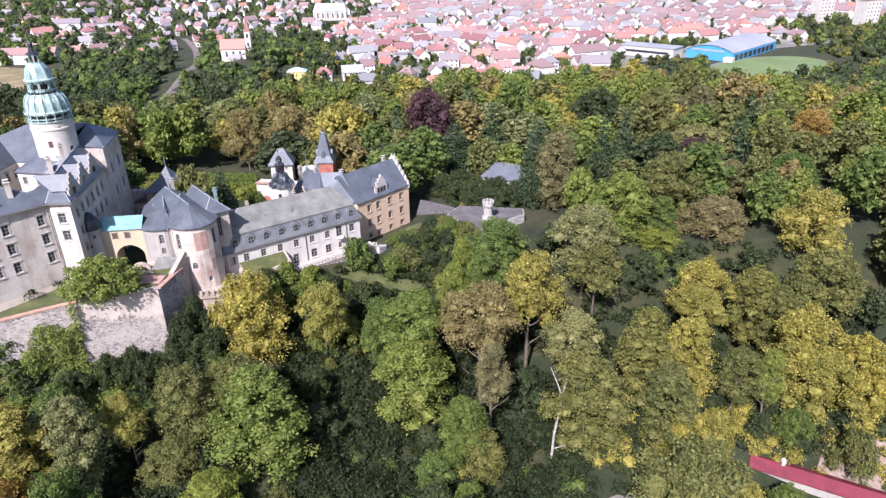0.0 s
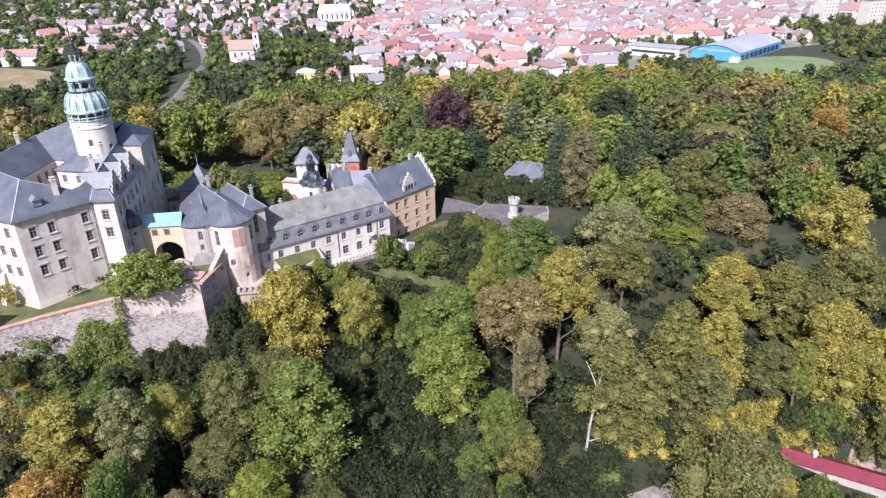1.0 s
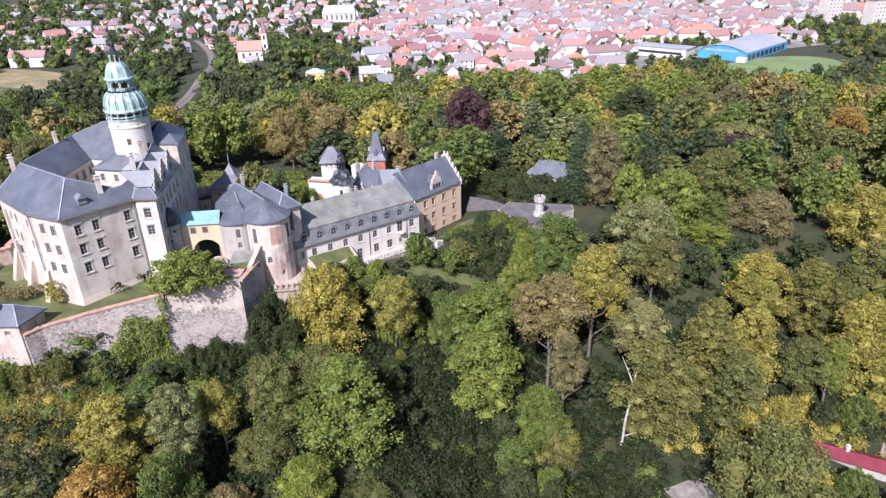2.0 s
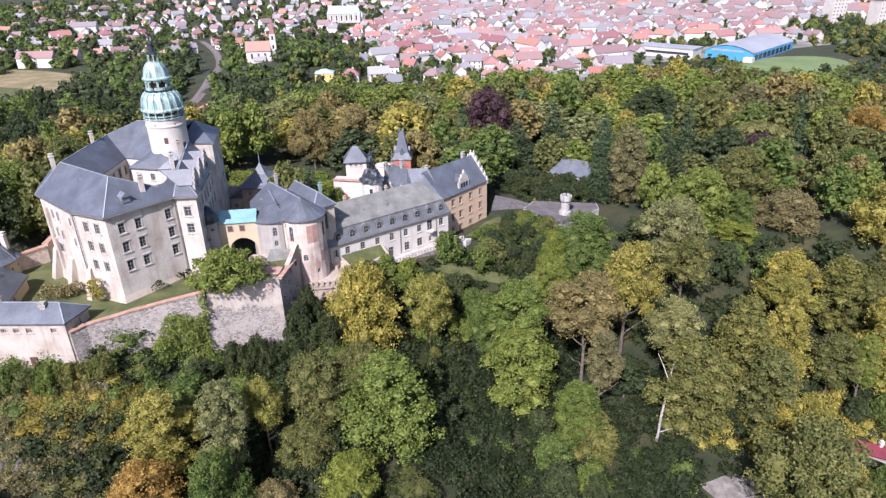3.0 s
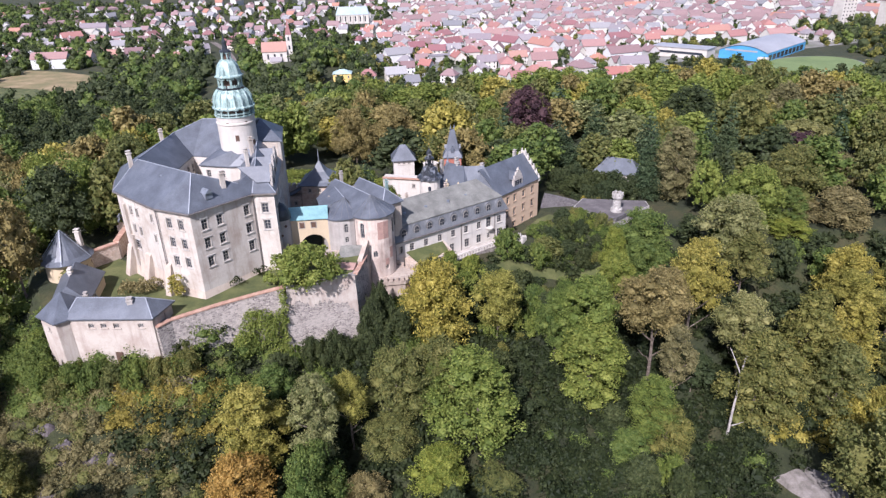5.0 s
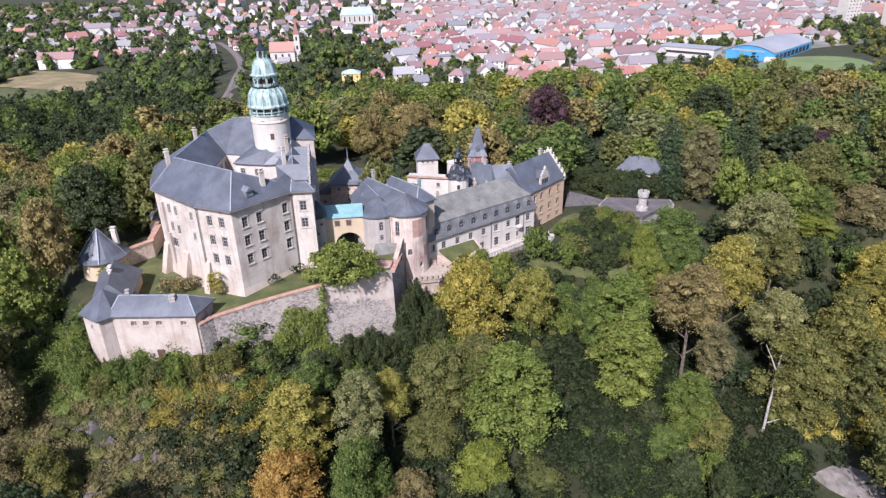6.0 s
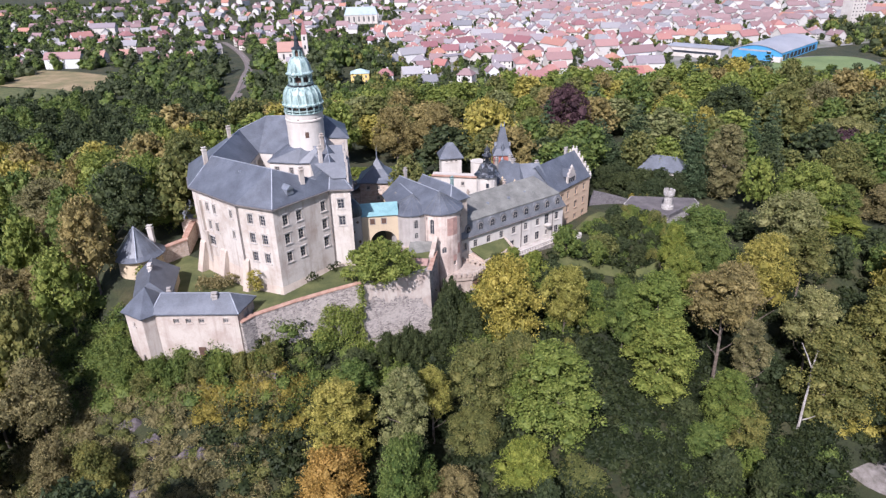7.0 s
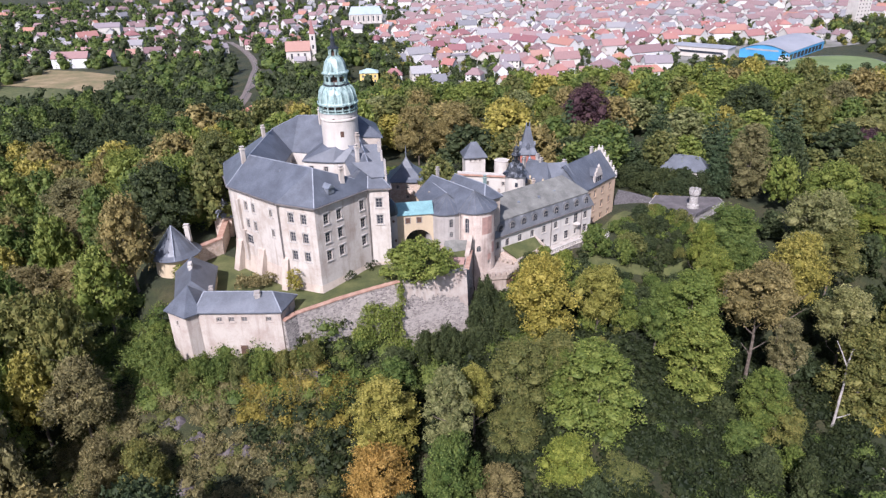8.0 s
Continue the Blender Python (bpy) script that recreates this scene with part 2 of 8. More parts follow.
class Geo:
    """Collects faces of one mesh."""

    def __init__(self):
        self.v, self.f = [], []

    def quad(self, *pts):
        n = len(self.v)
        self.v += [tuple(p) for p in pts]
        self.f.append(tuple(range(n, n + len(pts))))

    def loft(self, rings, cap0=True, cap1=True):
        """Closed rings of equal length, skinned in order."""
        n, k = len(self.v), len(rings[0])
        for r in rings:
            self.v += [tuple(p) for p in r]
        for i in range(len(rings) - 1):
            for j in range(k):
                a, b = n + i * k + j, n + i * k + (j + 1) % k
                self.f.append((a, b, b + k, a + k))
        if cap0:
            self.f.append(tuple(range(n + k - 1, n - 1, -1)))
        if cap1:
            m = n + (len(rings) - 1) * k
            self.f.append(tuple(range(m, m + k)))
        return self

    def prism(self, poly, z0, z1):
        return self.loft([[(x, y, z0) for x, y in poly], [(x, y, z1) for x, y in poly]])

    def lattice(self, xs, zs, y0, y1):
        """Bars of one connected frame: every second strip of the grid is solid."""
        nx, nz, n = len(xs), len(zs), len(self.v)
        for y in (y0, y1):
            self.v += [(x, y, z) for z in zs for x in xs]
        at = lambda i, j, k: n + k * nx * nz + j * nx + i
        solid = lambda i, j: 0 <= i < nx - 1 and 0 <= j < nz - 1 and (i % 2 == 0 or j % 2 == 0)
        for j in range(nz - 1):
            for i in range(nx - 1):
                if not solid(i, j):
                    continue
                self.f.append((at(i, j, 0), at(i + 1, j, 0), at(i + 1, j + 1, 0), at(i, j + 1, 0)))
                self.f.append((at(i, j, 1), at(i, j + 1, 1), at(i + 1, j + 1, 1), at(i + 1, j, 1)))
                for di, dj, p, q in ((-1, 0, (i, j + 1), (i, j)), (1, 0, (i + 1, j), (i + 1, j + 1)), (0, -1, (i, j), (i + 1, j)), (0, 1, (i + 1, j + 1), (i, j + 1))):
                    if not solid(i + di, j + dj):
                        self.f.append((at(*q, 0), at(*p, 0), at(*p, 1), at(*q, 1)))
        return self

    def box(self, x0, x1, y0, y1, z0, z1):
        return self.prism([(x0, y0), (x1, y0), (x1, y1), (x0, y1)], z0, z1)

    def bar(self, p, q, w, h):
        """A bar of width w and height h (centred) from p to q, level or sloping."""
        p, q = Vector(p), Vector(q)
        d = (q - p).normalized()
        s = d.cross(Vector((0, 0, 1)))
        s = s.normalized() if s.length > 1e-4 else Vector((1, 0, 0))
        u = s.cross(d)
        ring = lambda c: [c - s * w / 2 - u * h / 2, c + s * w / 2 - u * h / 2, c + s * w / 2 + u * h / 2, c - s * w / 2 + u * h / 2]
        return self.loft([ring(p), ring(q)])

    def lathe(self, profile, cx=0, cy=0, n=24, a0=0.0):
        rings = [[(cx + r * math.cos(a0 + 2 * math.pi * i / n), cy + r * math.sin(a0 + 2 * math.pi * i / n), z) for i in range(n)] for r, z in profile]
        return self.loft(rings)

    def out(self):
        return self.v, self.f


def along(p, q):
    """Unit way from p to q in plan, the outward side on its right, and the length."""
    d = Vector((q[0] - p[0], q[1] - p[1]))
    n = d.length
    d /= n
    return d, Vector((d.y, -d.x)), n


WALL = 0.45


def facade(g, p, q, z0, z1, holes):
    """One upright wall face with openings (u0, u1, v0, v1) and their reveals, into g."""
    d, o, n = along(p, q)
    at = lambda u, v, k=0.0: (p[0] + d.x * u - o.x * k, p[1] + d.y * u - o.y * k, v)
    us = sorted({0.0, n, *[h[0] for h in holes], *[h[1] for h in holes]})
    vs = sorted({z0, z1, *[h[2] for h in holes], *[h[3] for h in holes]})
    for a, b in zip(us, us[1:]):
        for c, e in zip(vs, vs[1:]):
            mu, mv = (a + b) / 2, (c + e) / 2
            if not any(h[0] < mu < h[1] and h[2] < mv < h[3] for h in holes):
                g.quad(at(a, c), at(b, c), at(b, e), at(a, e))
    for a, b, c, e in holes:
        k = WALL
        g.quad(at(a, c), at(a, e), at(a, e, k), at(a, c, k))
        g.quad(at(b, e), at(b, c), at(b, c, k), at(b, e, k))
        g.quad(at(b, c), at(a, c), at(a, c, k), at(b, c, k))
        g.quad(at(a, e), at(b, e), at(b, e, k), at(a, e, k))


window_meshes = {}


def window_set(w, h, style, material, trim):
    """Shared meshes of one window: timber frame with its bars, glass, and the stone surround. Origin: middle of the sill; x along, -y outwards."""
    key = (round(w, 2), round(h, 2), style, material.name, trim.name)
    if key in window_meshes:
        return window_meshes[key]
    fr, gl, su = Geo(), Geo(), Geo()
    t = 0.12
    xs, zs = [-w / 2, -w / 2 + t, -0.045, 0.045, w / 2 - t, w / 2], [0, t, h * 0.3, h * 0.3 + 0.06, h * 0.62, h * 0.62 + 0.1, h - t, h]
    if style == "blind" or w < 0.6:
        xs, zs = [-w / 2, -w / 2 + t * 0.7, w / 2 - t * 0.7, w / 2], [0, t * 0.7, h - t * 0.7, h]
    fr.lattice(xs, zs, 0.16, 0.25)
    gl.box(-w / 2 + 0.02, w / 2 - 0.02, 0.20, 0.23, 0.02, h - 0.02)
    s = 0.13
    su.box(-w / 2 - s, -w / 2, -0.05, 0.1, -0.02, h + s).box(w / 2, w / 2 + s, -0.05, 0.1, -0.02, h + s)
    su.box(-w / 2, w / 2, -0.05, 0.1, h, h + s)
    su.box(-w / 2 - 0.25, w / 2 + 0.25, -0.16, 0.1, -0.18, -0.02)
    if style == "hood":
        su.box(-w / 2 - 0.24, w / 2 + 0.24, -0.15, 0.05, h + s + 0.1, h + s + 0.22)
    if style == "arch":
        su = Geo()
        n, r = 8, w / 2
        arch = [(-r * math.cos(math.pi * i / n), h - r + r * math.sin(math.pi * i / n)) for i in range(n + 1)]
        su.loft([[(x, y, z) for x, z in arch + [(r, h + 0.002), (-r, h + 0.002)]] for y in (0.0, 0.4)])
    window_meshes[key] = (mesh_of("window", *fr.out(), M_frame), mesh_of("pane", *gl.out(), M_glass if style != "blind" else material), mesh_of("surround", *su.out(), material if style == "arch" else trim))
    return window_meshes[key]


def windows(parent, p, q, holes, style="hood", material=None, trim=None):
    d, o, _ = along(p, q)
    for a, b, c, e in holes:
        fr, gl, su = window_set(b - a, e - c, style, material or M_trim, trim or M_trim)
        m = Matrix(((d.x, -o.x, 0, p[0] + d.x * (a + b) / 2), (d.y, -o.y, 0, p[1] + d.y * (a + b) / 2), (0, 0, 1, c), (0, 0, 0, 1)))
        w = new("window", fr)
        w.parent, w.matrix_basis = parent, m
        for nm, me in (("pane", gl), ("surround", su)):
            k = new(nm, me)
            k.parent = w


def hole(u, z, w, h):
    return (u - w / 2, u + w / 2, z - h / 2, z + h / 2)


def grid(us, zs, w, h):
    return [hole(u, z, w, h) for u in us for z in zs]


def walls(parent, poly, z0, z1, openings, material, name="wall", styles=None, top=True, trim=None):
    """A closed ring of facades over poly (anticlockwise); openings: {side: holes}."""
    g = Geo()
    n = len(poly)
    for i in range(n):
        facade(g, poly[i], poly[(i + 1) % n], z0, z1, openings.get(i, []))
    if top:
        g.quad(*[(x, y, z1 - 0.05) for x, y in poly])
    ob = part(name, g.out(), material, parent)
    for i, hs in openings.items():
        windows(parent, poly[i], poly[(i + 1) % n], hs, (styles or {}).get(i, "hood"), material, trim)
    return ob


def inset(poly, d):
    """poly (anticlockwise) moved outwards by d (inwards where negative)."""
    n, res = len(poly), []
    for i in range(n):
        a, b, c = poly[i - 1], poly[i], poly[(i + 1) % n]
        d1, o1, _ = along(a, b)
        d2, o2, _ = along(b, c)
        k = o1 + o2
        k = k / max(0.35, k.dot(o1))
        res.append((b[0] + k.x * d, b[1] + k.y * d))
    return res


def roof(parent, faces, material, name="roof", thick=0.22, label=""):
    """A roof shell from sloping faces, given thickness downwards."""
    bm = bmesh.new()
    seen = {}
    for f in faces:
        vs = []
        for p in f:
            k = (round(p[0], 3), round(p[1], 3), round(p[2], 3))
            if k not in seen:
                seen[k] = bm.verts.new(k)
            vs.append(seen[k])
        bm.faces.new(vs)
    bmesh.ops.recalc_face_normals(bm, faces=bm.faces)
    up = sum(f.normal.z for f in bm.faces)
    if up < 0:
        bmesh.ops.reverse_faces(bm, faces=bm.faces)
    r = bmesh.ops.extrude_face_region(bm, geom=bm.faces[:])
    bmesh.ops.translate(bm, verts=[v for v in r["geom"] if isinstance(v, bmesh.types.BMVert)], vec=(0, 0, thick))
    bmesh.ops.recalc_face_normals(bm, faces=bm.faces)
    return part(name, bm, material, parent, label)


def chimney(parent, x, y, z0, z1, w=0.9, d=0.7, material=None, turn=0.0):
    g = Geo()
    g.box(-w / 2, w / 2, -d / 2, d / 2, z0, z1)
    g.box(-w / 2 - 0.12, w / 2 + 0.12, -d / 2 - 0.12, d / 2 + 0.12, z1, z1 + 0.2)
    g.box(-w / 2 + 0.1, w / 2 - 0.1, -d / 2 + 0.1, d / 2 - 0.1, z1 + 0.2, z1 + 0.55)
    g.box(-w / 2 - 0.05, w / 2 + 0.05, -d / 2 - 0.05, d / 2 + 0.05, z1 + 0.55, z1 + 0.65)
    ob = part("chimney", g.out(), material or M_white, parent)
    ob.matrix_basis = pose(x, y, 0, 0, 0, turn)
    return ob


def pipe(parent, x, y, z0, z1, r=0.1, name="drainpipe"):
    ob = part(name, Geo().lathe([(r, z0), (r, z1), (r * 2.2, z1 + 0.1), (r * 2.2, z1 + 0.45)], x, y, 8).out(), M_pipe, parent)
    return ob


def cone_roof(parent, cx, cy, r, z0, z1, n, material, name="roof", a0=0.0, flare=1.12, sag=0.0, label=""):
    """A pointed roof with a slight kick at its eaves."""
    h = z1 - z0
    prof = [(r * 0.9, z0 - 0.05), (r * flare, z0), (r * flare, z0 + 0.12), (r * 0.9, z0 + h * 0.13), (r * (0.45 - sag), z0 + h * 0.52), (0.06, z1), (0.02, z1 + 0.05)]
    return part(name, Geo().lathe(prof, cx, cy, n, a0).out(), material, parent, label)


def caps(parent, lines_, w=0.18, material=None):
    """Sheet-metal caps along hips and ridges."""
    for p, q in lines_:
        g = Geo()
        g.bar((p[0], p[1], p[2] + 0.22), (q[0], q[1], q[2] + 0.22), w, 0.1)
        part("ridge_cap", g.out(), material or M_ridge, parent)


# ---- ground ----
PLATEAU = [(-36, 0), (-22, -9), (-6, -8.5), (12, 2.2), (22.5, 7.5), (27.5, 18), (43, 25), (58, 38), (72, 50), (100, 46), (160, 48), (260, 62), (330, 110), (300, 180), (150, 200), (40, 180), (-40, 130), (-52, 60), (-44, 14)]
EDGES = [(Vector(a), Vector(b)) for a, b in zip(PLATEAU, PLATEAU[1:] + PLATEAU[:1])]


def smooth(a, b, x):
    t = max(0.0, min(1.0, (x - a) / (b - a)))
    return t * t * (3 - 2 * t)


def off_plateau(x, y):
    """Distance outside the castle hill's flat top; negative inside."""
    p, inside, best = Vector((x, y)), False, 1e9
    for a, b in EDGES:
        ab = b - a
        k = max(0.0, min(1.0, (p - a).dot(ab) / ab.length_squared))
        best = min(best, (a + ab * k - p).length)
        if (a.y > y) != (b.y > y) and x < a.x + (y - a.y) * ab.x / ab.y:
            inside = not inside
    return -best if inside else best


def height(x, y):
    s = 0.77 * x + 0.64 * y
    top = 4.6 - 7.4 * smooth(12, 48, s) - 2.6 * smooth(48, 80, s)
    d = off_plateau(x, y)
    bottom = -29.0 if y < 120 else -32.0
    bottom -= 3.0 * smooth(200, 320, y)
    if y > 500:
        bottom += 14 * smooth(800, 1500, y)
    z = top
    if d > 0:
        step = (3.5 + 4.7 * smooth(-5, 14, x)) * smooth(34, 25, x) * smooth(26, 14, y)
        lip = top - step * smooth(0.0, 2.2, d)
        z = lip + (bottom - lip) * (1 - math.exp(-d / 31.0))
        rough = smooth(2, 14, d) * (1 - smooth(90, 200, d))
        z += rough * (2.2 * noise.noise((x * 0.06, y * 0.06, 3.1)) + 0.9 * noise.noise((x * 0.2, y * 0.2, 1.7)))
    z -= 5.0 * smooth(6, -12, y) * smooth(85, 108, x) * smooth(260, 190, x)
    if y > 300:
        church = math.exp(-((x + 85) ** 2 + (y - 425) ** 2) / (2 * 38 ** 2))
        z += 14 * church
    return z


def lines(marks):
    res = []
    for a, b, step in marks:
        n = max(1, round((b - a) / step))
        res += [a + (b - a) * i / n for i in range(n)]
    return res + [marks[-1][1]]


gx = lines([(-5000, -1400, 600), (-1400, -400, 100), (-400, -110, 29), (-110, 175, 2.5), (175, 420, 25), (420, 1400, 98), (1400, 5000, 600)])
gy = lines([(-5000, -400, 575), (-400, -60, 34), (-60, 90, 2.5), (90, 260, 8.5), (260, 620, 24), (620, 1600, 70), (1600, 5000, 425)])
gv = [(x, y, height(x, y)) for y in gy for x in gx]
gf = [(j * len(gx) + i, j * len(gx) + i + 1, (j + 1) * len(gx) + i + 1, (j + 1) * len(gx) + i) for j in range(len(gy) - 1) for i in range(len(gx) - 1)]
M_ground, N_, L_, B_ = nodes_of("woodland_ground")
pos_ = N_.new("ShaderNodeNewGeometry").outputs["Position"]
n1 = noise_node(N_, L_, 0.09, 6, 0.7, pos_)
n2 = noise_node(N_, L_, 1.4, 6, 0.75, pos_)
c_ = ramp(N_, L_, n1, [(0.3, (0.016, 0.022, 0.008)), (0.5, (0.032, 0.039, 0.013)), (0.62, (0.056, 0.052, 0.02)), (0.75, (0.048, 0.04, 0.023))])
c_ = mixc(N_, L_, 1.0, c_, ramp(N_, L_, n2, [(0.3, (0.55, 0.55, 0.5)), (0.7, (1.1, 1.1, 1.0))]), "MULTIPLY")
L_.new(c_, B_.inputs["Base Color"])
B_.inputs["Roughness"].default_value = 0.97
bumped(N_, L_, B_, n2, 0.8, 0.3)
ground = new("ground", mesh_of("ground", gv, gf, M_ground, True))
tagged(ground, "dark woodland floor and grassy slopes of the castle hill", "ground", kind="structure")


def drape(name, poly, material, label, category, lift=0.06, step=3.0, kind="structure", level=None):
    """A sheet that follows the ground inside poly."""
    bm = bmesh.new()
    xs, ys = [p[0] for p in poly], [p[1] for p in poly]
    bm.faces.new([bm.verts.new((x, y, 0)) for x, y in poly])
    for axis, lo, hi in ((0, min(xs), max(xs)), (1, min(ys), max(ys))):
        k = lo + step
        while k < hi:
            co, no = ((k, 0, 0), (1, 0, 0)) if axis == 0 else ((0, k, 0), (0, 1, 0))
            bmesh.ops.bisect_plane(bm, geom=bm.verts[:] + bm.edges[:] + bm.faces[:], plane_co=co, plane_no=no)
            k += step
    bmesh.ops.triangulate(bm, faces=bm.faces[:])
    for v in bm.verts:
        v.co.z = (level or height)(v.co.x, v.co.y) + lift
    bmesh.ops.recalc_face_normals(bm, faces=bm.faces[:])
    if bm.faces[:] and sum(f.normal.z for f in bm.faces) < 0:
        bmesh.ops.reverse_faces(bm, faces=bm.faces[:])
    ob = part(name, bm, material)
    return tagged(ob, label, category, kind=kind)


M_buff2 = plaster("patched_apse_plaster", (0.60, 0.50, 0.42), (0.30, 0.22, 0.18), 1.0)
M_brickdust = surface("faded_pink_render", (0.38, 0.235, 0.19), (0.30, 0.19, 0.155), None, 0.6, 4, 0.95, 0.3)
M_sill = surface("plaster_trim", (0.44, 0.405, 0.36), (0.34, 0.31, 0.27), None, 0.8, 6, 0.9, 0.3)
# ---- the keep ----
keep = thing("castle_keep", "tall weathered white castle keep with blue slate roofs round a courtyard", "castle")
EAVE = 21.5
OUT = [(-1.6, -2.3), (6.5, 7.3), (10.5, 7.6), (6.7, 27.6), (7.3, 27.9), (4.6, 39.6), (-12, 45), (-23, 38), (-25.5, 24), (-22.8, 16.0), (-20.2, 9.8), (-8.7, 0.6)]
keep_open = {
    0: grid([2.4, 5.4, 11.0], [18.7, 15.1, 11.5], 1.15, 1.9),
    1: grid([2.1], [18.6, 15.2], 1.25, 1.9),
    2: grid([2.5, 5.2, 8, 11, 14, 17], [18.6, 15.2], 1.0, 1.7) + grid([2.5, 8, 14], [11.8], 0.9, 1.5),
    4: grid([3.0, 8.5], [20.5, 15.5], 1.2, 2.0),
    10: grid([4.6, 6.9], [18.6, 14.9], 0.95, 1.8) + grid([4.4], [11.6], 1.9, 1.9) + grid([12.3], [18.9, 14.9], 0.8, 1.5),
    11: grid([2.5, 5.2], [19.0, 15.3, 11.6], 1.15, 1.9),
}
g = Geo()
for i in range(len(OUT)):
    facade(g, OUT[i], OUT[(i + 1) % len(OUT)], 1.0, 25.4 if i in (3, 4, 5) else EAVE, keep_open.get(i, []))
part("outer_wall", g.out(), M_keep, keep, "stained off-white plaster walls")
for i, hs in keep_open.items():
    windows(keep, OUT[i], OUT[(i + 1) % len(OUT)], hs, "hood", M_keep, M_sill)
# battered foot of the walls
lo, hi = inset(OUT, 1.25), inset(OUT, 0.02)
g = Geo()
for i in (11, 0, 1, 10, 9):
    j = (i + 1) % len(OUT)
    hz_ = 8.3 if i in (10, 9) else 6.2
    g.quad((*lo[i], 0.5), (*lo[j], 0.5), (*hi[j], hz_), (*hi[i], hz_))
part("battered_foot", g.out(), M_rose, keep, "sloping patched plaster foot")
# courtyard walls
YARD = [(-0.8, 8.6), (-11.9, 13.8), (-12.1, 21.0), (-12.3, 29.0), (-8.4, 28.0), (-0.4, 24.0), (2.8, 13.0)]
YE = 22.2
g = Geo()
yard_open = {1: grid([2.0, 5.2], [20.2], 1.0, 1.7), 2: grid([1.4, 4.2, 6.8], [20.2], 1.0, 1.7)}
for i in range(len(YARD)):
    facade(g, YARD[i], YARD[(i + 1) % len(YARD)], 8.0, YE, yard_open.get(i, []))
g.quad(*[(x, y, 8.0) for x, y in reversed(YARD)])
part("courtyard_wall", g.out(), M_white, keep, "cream plaster courtyard walls")
for i, hs in yard_open.items():
    windows(keep, YARD[i], YARD[(i + 1) % len(YARD)], hs, "hood", M_white, M_sill)
E_ = [(*p, EAVE) for p in inset(OUT, 0.45)]
for i in (4, 5):
    E_[i] = (E_[i][0], E_[i][1], 25.5)
C_ = [(x, y, YE) for x, y in YARD]
r1, r6, r5, r4 = (-2.4, 3.4, 26.8), (-16.6, 13.4, 26.4), (-16.8, 31.9, 26.6), (-11.8, 36.5, 28.4)
nk = (1.6, 34.6, 28.8)
# low junction of the south wing, then the hipped end and ridge of the east wing
vj, ea, eb = (4.46, 6.92, 23.49), (6.4, 11.8, 25.2), (2.4, 28.2, 26.2)
south = [(E_[11], E_[0], r1, r6), (E_[10], E_[11], r6), (E_[0], E_[1], vj, r1), (r6, r1, C_[0], C_[1]), (r1, vj, C_[0])]
roof(keep, south, M_slate, "south_roof", label="dark blue slate roof")
roof(keep, [(E_[1], E_[2], ea), (E_[1], ea, vj), (E_[2], E_[3], eb, ea), (ea, eb, C_[5], C_[6]), (vj, ea, C_[6]), (vj, C_[6], C_[0])], M_slate, "east_roof")
roof(keep, [(E_[9], E_[10], r6), (E_[8], E_[9], r6, r5), (E_[7], E_[8], r5), (r5, r6, C_[1], C_[3])], M_slate, "west_roof")
roof(keep, [(E_[6], E_[7], r5, r4), (E_[5], E_[6], r4, nk), (E_[4], E_[5], nk), (E_[4], nk, (0.5, 28.6, 25.6)), (r5, r4, C_[3]), (nk, r4, C_[3], C_[4])], M_slate, "north_roof")
g = Geo()
g.quad((6.7, 27.6, EAVE - 0.3), (7.3, 27.9, EAVE - 0.3), (7.3, 27.9, 25.4), (0.5, 28.2, 25.4), (0.5, 28.0, EAVE - 0.3))
part("north_wing_gable", g.out(), M_keep, keep)
caps(keep, [(E_[0], r1), (r1, vj), (ea, E_[2]), (ea, eb), (r1, r6), (r6, E_[10]), (r6, r5), (r5, r4), (r4, nk), (ea, E_[1])])
# roof edge and gutters
g = Geo()
Eg = [(*p, EAVE) for p in inset(OUT, 0.55)]
for i in (9, 10, 11, 0, 1, 2):
    g.bar(Eg[i], Eg[(i + 1) % 12], 0.22, 0.2)
part("gutter", g.out(), M_pipe, keep)
for x, y in ((6.6, 7.0), (-8.8, 0.3)):
    pipe(keep, x, y, 4.0, 21.0, 0.11)
# flue shaft down the south-west face
d_, o_, _ = along(OUT[10], OUT[11])
g = Geo()
for u, z0, z1, w in ((2.4, 13.0, 19.6, 0.9), (3.1, 7.0, 13.4, 1.0)):
    c = Vector(OUT[10]) + d_ * u
    g.prism([tuple(c - d_ * w / 2 + o_ * 0.5), tuple(c - d_ * w / 2), tuple(c + d_ * w / 2), tuple(c + d_ * w / 2 + o_ * 0.5)][::-1], z0, z1)
part("flue_shaft", g.out(), M_keep, keep)
